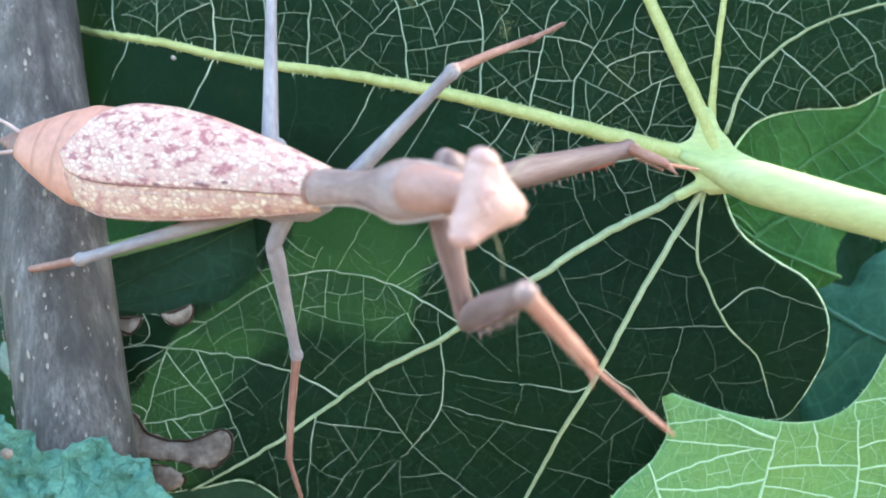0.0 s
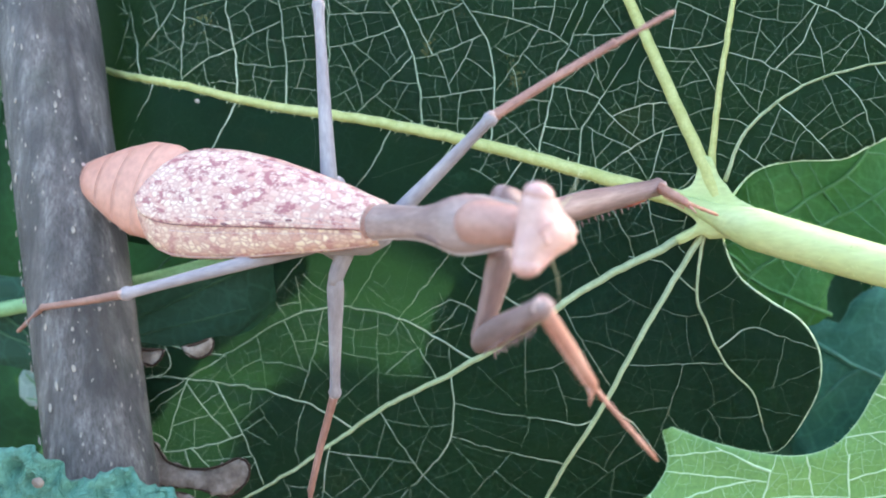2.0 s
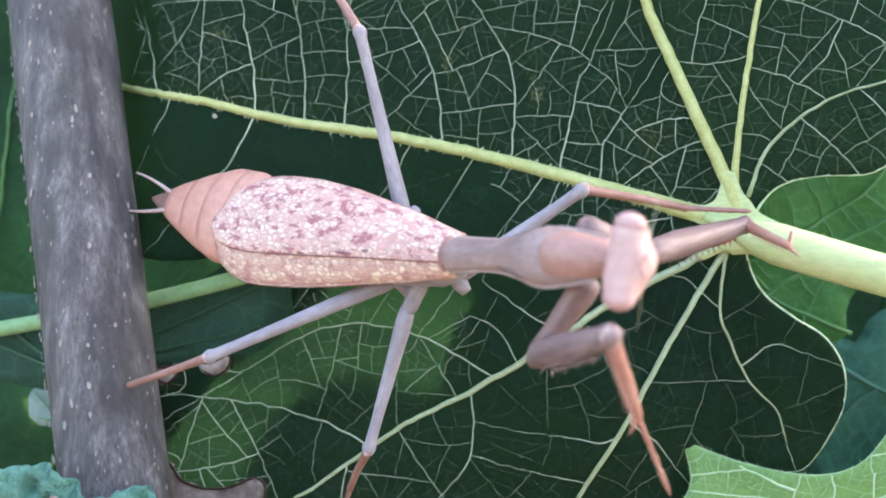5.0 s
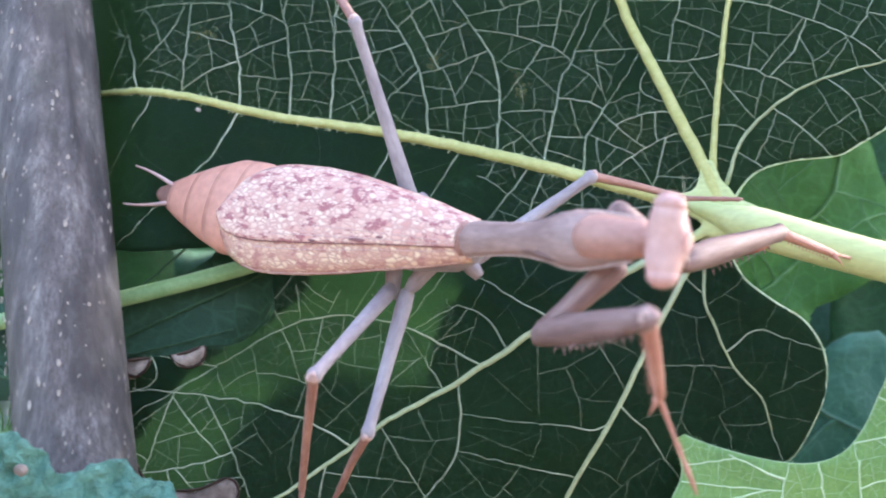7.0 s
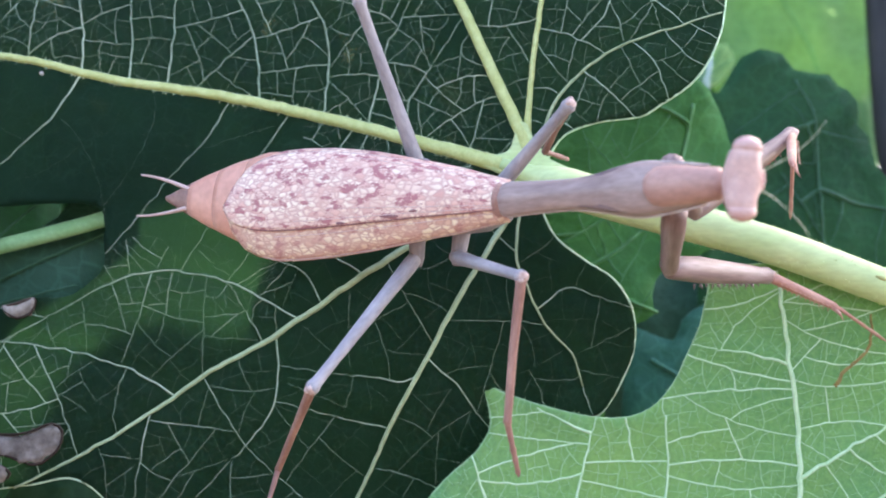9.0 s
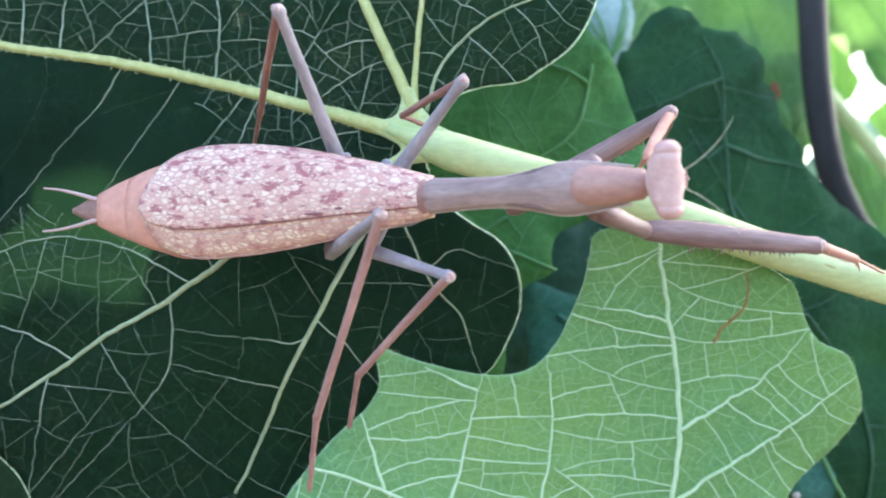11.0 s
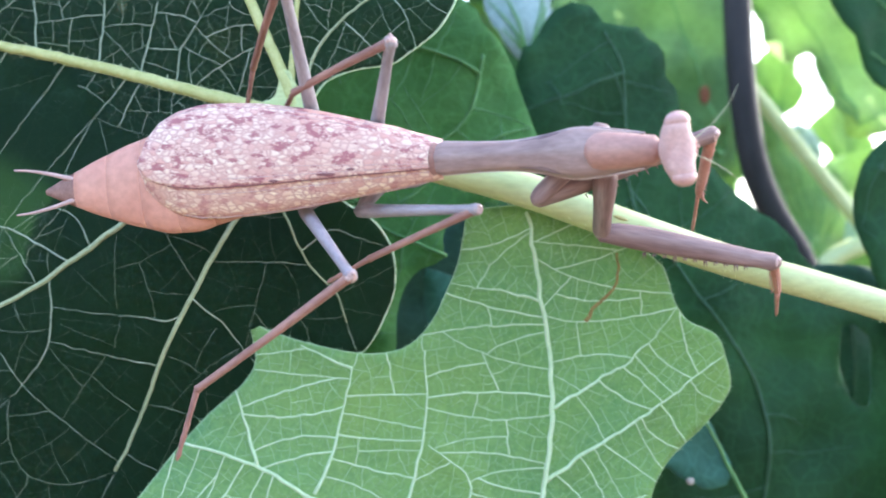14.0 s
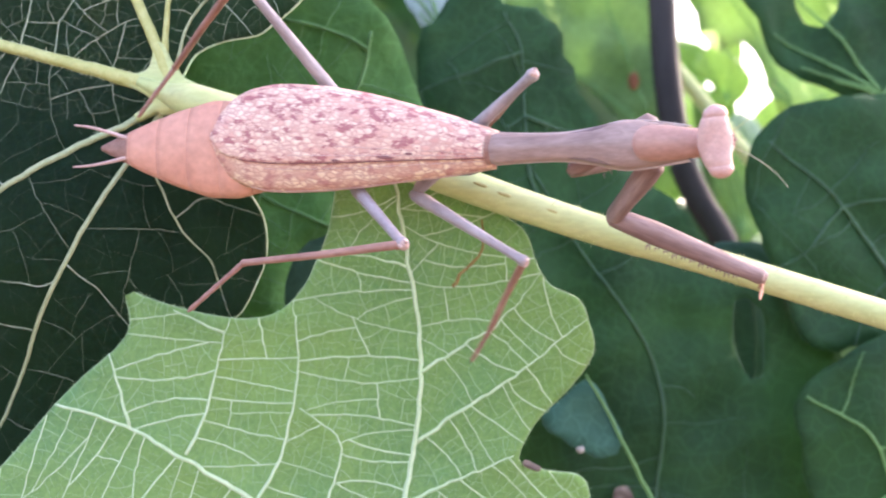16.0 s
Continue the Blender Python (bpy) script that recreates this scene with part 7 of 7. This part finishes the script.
    walk_leg(legs['MR'], (R6, R6, R10), (13.2, 11.8, 6.0), [
        (0, (-5.7, -4.2, -4.5), (-7.5, -12.3, -14.8), (-9.8, -21.7, -21.5), (-10.0, -25.6, -26.1)),
        (0.5, (-5.7, -4.2, -4.5), (-8.1, -13.0, -14.1), (-12.0, -21.5, -21.2), (-14.0, -24.6, -25.9)),
        (1, (-5.7, -4.2, -4.5), (-8.3, -12.6, -14.3), (-11.8, -22.0, -20.6), (-13.7, -25.0, -25.4)),
        (1.5, (-5.7, -4.2, -4.5), (-8.2, -13.5, -13.5), (-11.9, -22.9, -19.7), (-14.0, -25.6, -24.6)),
        (2, (-5.7, -4.2, -4.5), (-8.9, -13.7, -13.1), (-12.9, -23.3, -18.7), (-15.1, -27.0, -22.9)),
        (2.5, (-5.7, -4.2, -4.5), (-8.7, -14.3, -12.5), (-12.7, -23.9, -18.0), (-15.5, -26.0, -22.9)),
        (3, (-5.7, -4.2, -4.5), (-8.6, -14.1, -12.7), (-12.6, -23.8, -18.2), (-14.6, -26.6, -23.1)),
        (3.5, (-5.7, -4.2, -4.5), (-8.9, -14.9, -11.5), (-14.1, -23.4, -17.9), (-16.8, -26.3, -22.4)),
        (4, (-5.7, -4.2, -4.5), (-8.4, -14.4, -12.5), (-13.5, -22.3, -19.6), (-16.2, -25.5, -23.9)),
        (4.5, (-5.7, -4.2, -4.5), (-9.3, -15.7, -9.9), (-16.0, -20.5, -18.4), (-19.0, -23.7, -22.5)),
        (6.8, (-7.2, -4.2, -4.5), (-4.9, -16.4, -0.1), (-11.8, -22.6, -7.3), (-15.2, -25.7, -11.2)),
        (7, (-7.3, -4.2, -4.5), (-5.8, -16.9, -1.2), (-12.6, -22.1, -9.3), (-16.2, -25.0, -13.2)),
        (7.5, (-6.3, -4.2, -4.5), (-5.3, -16.3, 0.7), (-12.2, -23.6, -5.5), (-15.7, -26.8, -9.2)),
        (8, (-5.4, -4.2, -4.5), (4.9, -7.6, 3.0), (10.6, -17.4, -0.1), (11.7, -21.1, -4.7)),
        (8.2, (-5.0, -4.2, -4.5), (3.4, -7.9, 5.0), (5.5, -19.2, 2.2), (6.0, -23.5, -2.0)),
        (10.3, (-6.6, -4.2, -4.5), (3.3, -5.7, 4.2), (-2.9, -15.6, 2.5), (-3.7, -20.5, -0.9)),
        (10.5, (-6.8, -4.2, -4.5), (3.4, -5.3, 3.8), (-2.7, -15.2, 2.0), (-3.4, -20.1, -1.5)),
        (11, (-6.3, -4.2, -4.5), (2.7, -7.3, 4.6), (-5.6, -15.4, 2.3), (-7.3, -20.2, -0.9)),
        (11.5, (-5.9, -4.2, -4.5), (4.8, -4.1, 3.3), (2.3, -10.1, -6.6), (0.7, -12.7, -11.7)),
        (12, (-5.5, -4.2, -4.5), (4.0, -4.4, 4.6), (-1.6, -5.5, -5.7), (-3.9, -5.5, -11.2)),
        (12.5, (-5.0, -4.2, -4.5), (3.3, -1.1, 5.3), (-1.1, -9.8, -1.3), (-2.6, -12.1, -6.7)),
        (13, (-5.8, -4.2, -4.5), (2.7, -0.7, 4.9), (-1.5, -10.1, -0.8), (-3.0, -12.0, -6.3)),
        (13.5, (-6.7, -4.2, -4.5), (2.3, -1.8, 4.9), (-4.0, -10.5, -0.1), (-5.8, -12.1, -5.6)),
        (14, (-7.5, -4.2, -4.5), (3.5, -4.9, 2.8), (-6.4, -8.8, -2.4), (-10.7, -10.8, -6.0)),
        (14.5, (-8.3, -4.2, -4.5), (0.0, -12.0, 2.1), (-10.7, -9.5, -2.0), (-14.7, -9.0, -6.5)),
        (15, (-8.1, -4.2, -4.5), (-2.2, -13.6, 2.6), (-12.8, -10.1, -1.3), (-16.7, -9.5, -5.7)),
        (15.5, (-7.8, -4.2, -4.5), (-4.9, -14.9, 2.6), (-15.4, -10.7, -0.8), (-19.4, -10.0, -5.2)),
        (16, (-7.6, -4.2, -4.5), (3.6, -10.3, -1.0), (0.5, -17.1, -10.1), (-1.6, -21.0, -14.2)),
    ])
    walk_leg(legs['ML'], (R8, R8, R8), (13.2, 11.8, 6.0), [
        (0, (-0.5, 1.5, -4.5), (8.4, 10.8, -1.5), (9.8, 17.9, -10.8), (10.5, 21.7, -15.4)),
        (0.5, (-0.8, 1.4, -4.5), (5.3, 13.0, -5.7), (9.7, 21.8, -12.3), (11.6, 25.8, -16.3)),
        (1, (-1.2, 1.3, -4.5), (10.9, 6.4, -3.8), (11.5, 11.0, -14.6), (12.6, 12.8, -20.3)),
        (1.5, (-1.5, 1.1, -4.5), (5.1, 11.8, -0.4), (5.2, 21.6, -6.9), (4.7, 26.0, -11.0)),
        (2, (-1.7, 1.0, -4.5), (7.6, 9.9, -1.7), (15.4, 18.1, -5.2), (18.8, 22.2, -7.9)),
        (2.5, (-2.0, -1.0, -4.5), (10.0, 4.5, -3.6), (19.4, 8.1, -9.7), (25.1, 8.5, -11.6)),
        (3, (-2.0, -1.0, -4.5), (9.6, 5.3, -3.6), (19.2, 8.0, -9.9), (24.5, 9.3, -12.3)),
        (3.5, (-2.0, -1.0, -4.5), (9.2, 6.0, -3.8), (17.4, 8.7, -11.8), (22.2, 9.8, -15.2)),
        (4, (-2.0, -1.0, -4.5), (9.3, 5.9, -3.8), (19.1, 8.3, -9.8), (23.6, 9.8, -13.5)),
        (4.5, (-2.0, -1.0, -4.5), (8.6, 6.8, -3.0), (14.0, 9.4, -13.1), (18.5, 10.8, -16.8)),
        (6.8, (-2.0, -1.0, -4.5), (6.0, 8.9, -8.1), (10.6, 11.0, -18.7), (15.0, 12.3, -22.7)),
        (7, (-2.0, -1.0, -4.5), (5.8, 8.8, -8.7), (10.7, 10.7, -19.2), (15.1, 12.2, -23.0)),
        (7.5, (-2.0, -1.0, -4.5), (4.1, 9.5, -9.7), (7.8, 10.8, -20.8), (13.3, 10.2, -18.4)),
        (8, (-1.5, 0.4, -4.5), (8.0, 5.4, 3.2), (8.7, 6.4, -8.5), (11.4, 8.0, -13.7)),
        (8.2, (-1.3, 1.0, -4.5), (7.8, 5.1, 4.1), (5.7, 4.5, -7.5), (6.5, 5.1, -13.4)),
        (10.3, (-3.7, 1.9, -4.5), (4.2, 9.6, 2.7), (-2.7, 8.7, -6.8), (-0.8, 9.3, -12.5)),
        (10.5, (-3.9, 2.0, -4.5), (4.6, 9.6, 2.2), (-1.5, 9.7, -7.9), (0.6, 9.5, -13.6)),
        (11, (-4.4, 2.0, -4.5), (3.8, 9.2, 2.9), (-3.5, 8.6, -6.3), (-1.5, 8.3, -12.0)),
        (11.5, (-5.0, 2.0, -4.5), (-1.1, 11.1, 4.2), (-10.7, 9.7, -2.6), (-9.6, 10.0, -8.5)),
        (12, (-5.5, 2.0, -4.5), (-0.7, 11.5, 3.3), (-9.8, 9.6, -4.0), (-9.3, 9.2, -10.0)),
        (12.5, (-6.0, 2.0, -4.5), (-0.8, 10.8, 3.9), (-9.8, 8.2, -3.3), (-8.6, 8.1, -9.2)),
        (13, (-6.0, 2.0, -4.5), (0.7, 10.2, 3.4), (-7.5, 7.7, -4.7), (-6.6, 6.9, -10.6)),
        (13.5, (-6.0, 2.0, -4.5), (0.8, 9.0, 4.4), (-7.9, 7.0, -3.4), (-6.7, 5.6, -9.1)),
        (14, (-6.0, 2.0, -4.5), (-3.5, 9.0, 6.4), (-12.8, 6.3, -0.3), (-14.6, 5.8, -6.0)),
        (14.5, (-1.8, 2.0, -4.5), (5.3, 4.1, 6.4), (7.5, 8.0, -4.5), (9.1, 9.5, -10.1)),
        (15, (-2.0, 2.0, -4.5), (6.7, 4.3, 5.2), (7.4, 3.7, -6.6), (7.8, 2.7, -12.5)),
        (15.5, (-2.3, 2.0, -4.5), (6.2, 4.9, 5.1), (5.2, 3.1, -6.5), (4.6, 1.9, -12.3)),
        (16, (-2.5, 2.0, -4.5), (3.6, 5.7, 6.6), (0.2, 3.9, -4.5), (-1.7, 2.7, -10.1)),
    ])
    walk_leg(legs['FR'], (R9, R1, R10, R10), (8.5, 16.2, 7.6, 7.5), [
        (0, (14.1, -2.4, 5.3), (14.4, -7.8, -1.3), (23.6, -7.4, 12.1), (26.4, -10.1, 5.6), (30.2, -12.5, -0.4)),
        (0.5, (14.2, -2.6, 5.1), (13.3, -8.0, -1.4), (22.6, -7.5, 11.8), (25.1, -10.7, 5.4), (28.7, -13.5, -0.6)),
        (1, (14.1, -2.7, 5.3), (12.6, -8.2, -1.0), (21.8, -7.3, 12.3), (24.7, -10.4, 5.9), (28.1, -13.1, -0.2)),
        (1.5, (14.2, -2.4, 5.1), (12.1, -8.2, -0.8), (21.4, -7.2, 12.4), (24.0, -10.7, 6.2), (27.2, -13.3, -0.1)),
        (2, (14.4, -2.4, 4.6), (11.3, -8.2, -0.8), (21.4, -7.1, 11.8), (23.2, -10.7, 5.4), (26.0, -14.0, -0.7)),
        (2.5, (14.3, -2.4, 4.9), (11.3, -8.5, -0.2), (21.1, -7.1, 12.6), (23.0, -10.7, 6.1), (26.0, -13.8, 0.0)),
        (3, (14.4, -2.3, 4.7), (11.1, -8.2, -0.4), (21.3, -7.1, 12.1), (23.3, -10.5, 5.6), (26.5, -14.0, -0.2)),
        (3.5, (14.3, -2.3, 4.8), (10.8, -8.2, -0.2), (21.0, -6.9, 12.3), (22.4, -10.8, 6.0), (25.7, -14.8, 0.5)),
        (4, (14.4, -2.1, 4.6), (10.9, -7.7, -0.8), (21.5, -7.2, 11.5), (23.9, -11.3, 5.6), (26.9, -14.4, -0.6)),
        (4.5, (14.4, -2.0, 4.7), (9.7, -7.1, -0.3), (20.2, -6.5, 12.0), (20.6, -10.4, 5.5), (21.4, -14.0, -1.0)),
        (6.8, (14.5, -1.7, 4.4), (8.5, -6.8, 1.1), (20.0, -6.5, 12.6), (19.8, -10.5, 6.1), (21.7, -15.4, 0.8)),
        (7, (14.6, -1.8, 4.2), (8.6, -7.1, 1.4), (20.3, -6.8, 12.5), (19.9, -10.8, 6.1), (21.8, -15.9, 1.0)),
        (7.5, (14.5, -1.8, 4.4), (8.3, -7.5, 3.3), (20.0, -6.8, 14.5), (18.3, -11.1, 8.4), (19.2, -16.4, 3.2)),
        (8, (14.9, -1.3, 3.1), (8.5, -6.5, 5.1), (20.6, -7.5, 15.9), (18.4, -13.5, 11.7), (16.7, -18.3, 6.2)),
        (8.2, (14.8, -2.3, 3.2), (9.9, -5.1, -3.1), (15.3, -1.2, -17.9), (22.1, -4.4, -19.0), (26.0, -7.3, -24.7)),
        (10.3, (14.7, -1.3, 3.7), (17.5, -5.9, -2.9), (30.9, -11.5, -10.0), (33.3, -14.7, -16.5), (36.1, -17.2, -23.0)),
        (10.5, (14.8, -1.7, 3.3), (10.8, -3.1, -4.1), (19.9, -7.9, -16.6), (13.2, -7.3, -13.0), (7.1, -5.8, -17.0)),
        (11, (14.7, -2.1, 3.5), (18.6, -3.2, -3.9), (33.9, -4.5, -9.4), (38.5, -5.5, -15.3), (42.3, -6.5, -21.7)),
        (11.5, (14.6, -1.8, 4.1), (15.7, -2.4, -4.3), (31.6, -1.4, -7.3), (33.2, -3.5, -14.5), (36.8, -4.4, -21.0)),
        (12, (14.8, -1.6, 3.3), (15.9, -2.9, -5.0), (32.0, -2.5, -6.5), (33.7, -4.3, -13.7), (37.7, -5.6, -19.9)),
        (12.5, (15.1, -1.1, 2.2), (16.5, -3.0, -6.0), (32.6, -2.1, -7.8), (33.8, -4.4, -14.9), (37.5, -5.5, -21.4)),
        (13, (15.2, -1.1, 1.2), (19.1, -4.3, -5.7), (34.7, -3.8, -10.1), (35.3, -7.1, -16.9), (38.3, -9.7, -23.3)),
        (13.5, (14.9, -2.5, 2.1), (17.8, -7.2, -4.4), (33.8, -6.9, -7.3), (34.1, -10.9, -13.8), (36.6, -13.3, -20.4)),
        (14, (14.4, -2.2, 4.6), (14.9, -6.8, -2.5), (30.8, -9.8, -3.4), (33.2, -12.7, -10.0), (35.1, -15.1, -16.9)),
        (14.5, (14.5, -1.6, 4.5), (17.2, -4.5, -3.1), (32.9, -7.1, -5.9), (36.5, -7.8, -12.5), (40.1, -9.2, -19.0)),
        (15, (14.3, -1.9, 4.9), (18.0, -5.0, -2.1), (33.4, -8.7, -5.4), (39.4, -10.5, -9.7), (42.8, -11.1, -16.4)),
        (15.5, (14.9, -1.6, 3.0), (16.5, -4.8, -4.7), (31.6, -10.0, -7.7), (31.3, -10.9, -0.2), (33.9, -11.6, -7.2)),
        (16, (14.5, -1.4, 4.7), (11.7, -5.7, -2.0), (26.5, -10.4, -6.7), (28.4, -10.8, -14.0), (26.6, -12.7, -7.0)),
    ])
    walk_leg(legs['FL'], (R9, R3, R8, R1), (8.5, 16.2, 7.6, 7.5), [
        (0, (13.9, 1.1, 6.3), (13.5, 2.6, -2.1), (18.9, 10.5, -15.1), (23.8, 7.8, -9.9), (24.5, 9.9, -17.1)),
        (0.5, (14.0, 0.9, 6.1), (13.8, 2.9, -2.2), (18.8, 10.1, -15.8), (23.1, 7.1, -10.3), (22.8, 8.8, -17.5)),
        (1, (13.9, 0.8, 6.3), (13.7, 2.6, -2.0), (17.8, 10.1, -15.7), (22.3, 7.6, -10.2), (22.1, 9.5, -17.4)),
        (1.5, (14.0, 1.0, 6.1), (13.5, 2.8, -2.2), (17.7, 10.4, -15.9), (21.9, 7.1, -10.4), (22.2, 8.9, -17.7)),
        (2, (14.1, 1.1, 5.7), (13.7, 2.5, -2.7), (17.1, 9.8, -16.7), (21.6, 6.9, -11.3), (22.2, 8.2, -18.6)),
        (2.5, (14.0, 1.1, 5.9), (13.7, 2.7, -2.4), (17.0, 10.0, -16.5), (20.9, 6.8, -10.8), (23.4, 8.2, -17.8)),
        (3, (14.1, 1.2, 5.7), (13.9, 2.9, -2.6), (16.7, 10.1, -16.9), (20.5, 7.0, -11.1), (21.0, 8.7, -18.4)),
        (3.5, (14.1, 1.2, 5.8), (14.1, 2.8, -2.6), (17.3, 9.8, -16.8), (20.2, 6.4, -10.6), (20.7, 8.2, -17.9)),
        (4, (14.1, 1.3, 5.7), (14.2, 2.9, -2.7), (16.8, 10.2, -16.9), (20.7, 7.1, -11.1), (21.8, 8.9, -18.3)),
        (4.5, (14.1, 1.4, 5.8), (14.8, 2.5, -2.6), (16.7, 9.9, -16.9), (20.7, 7.2, -10.9), (19.6, 10.6, -17.5)),
        (6.8, (14.1, 1.7, 5.5), (16.3, 1.5, -2.7), (20.1, 8.1, -17.0), (23.8, 8.1, -23.6), (25.1, 9.0, -31.0)),
        (7, (14.3, 1.6, 5.2), (16.9, 0.5, -2.8), (20.3, 7.5, -17.0), (24.0, 7.8, -23.7), (24.4, 9.5, -31.0)),
        (7.5, (14.2, 1.6, 5.3), (17.4, -0.3, -2.3), (26.9, 5.3, -14.2), (29.4, 5.4, -21.3), (30.6, 6.3, -28.7)),
        (8, (14.6, 2.2, 4.0), (17.4, 0.9, -3.9), (25.8, 9.2, -15.1), (28.0, 7.5, -22.1), (30.3, 7.0, -29.3)),
        (8.2, (14.7, 1.2, 3.9), (18.5, -0.3, -3.5), (24.8, 6.8, -16.7), (25.9, 1.5, -11.3), (26.7, 0.3, -18.7)),
        (10.3, (14.4, 2.5, 3.1), (9.3, -0.3, -3.0), (20.4, 9.6, -9.5), (20.0, 5.5, -3.1), (18.9, 5.4, -10.5)),
        (10.5, (14.6, 2.0, 2.7), (7.3, -1.1, -0.4), (21.5, 6.7, -0.5), (21.0, 5.5, -8.0), (20.4, 4.8, -15.5)),
        (11, (14.7, 1.7, 2.8), (7.3, -1.3, -0.3), (21.0, 6.9, -3.3), (18.6, 2.1, 2.1), (17.9, 1.9, -5.4)),
        (11.5, (14.5, 2.0, 3.4), (6.8, 0.9, 0.0), (17.1, 10.8, -7.7), (12.1, 5.2, -6.6), (10.3, 4.8, -13.9)),
        (12, (14.8, 2.1, 2.6), (7.1, -0.2, -0.4), (17.2, 10.0, -7.9), (12.8, 4.8, -4.6), (11.3, 4.4, -11.9)),
        (12.5, (14.8, 2.6, 1.5), (7.2, -0.2, -0.9), (16.8, 10.1, -8.9), (12.5, 4.9, -5.3), (10.7, 4.4, -12.6)),
        (13, (15.0, 2.6, 0.6), (7.4, -0.6, -1.3), (20.1, 7.0, -7.9), (21.3, 4.9, -0.7), (22.6, 4.9, -8.1)),
        (13.5, (15.0, 1.1, 2.6), (15.0, -4.8, -3.5), (30.7, -2.0, -6.5), (29.7, -8.4, -10.5), (31.3, -11.0, -17.3)),
        (14, (14.3, 1.3, 5.1), (8.8, -4.0, 1.4), (24.1, 1.3, 2.1), (24.1, -3.6, -3.7), (25.1, -6.4, -10.6)),
        (14.5, (14.4, 2.2, 3.8), (7.6, -1.4, 0.3), (21.3, 6.0, -4.1), (21.3, 4.9, -11.6), (20.8, 4.8, -19.1)),
        (15, (14.3, 1.8, 4.2), (7.4, -1.4, 0.5), (20.6, 6.4, -4.6), (19.8, 4.3, -11.9), (20.1, 4.3, -19.4)),
        (15.5, (14.8, 2.1, 2.3), (7.3, -0.9, -0.4), (20.1, 6.3, -7.4), (19.8, 5.7, -14.9), (19.4, 5.4, -22.4)),
        (16, (14.3, 2.3, 4.0), (7.7, -1.6, 0.4), (19.4, 3.0, -9.8), (18.9, 2.8, -17.4), (16.9, 1.1, -10.3)),
    ])


motions()
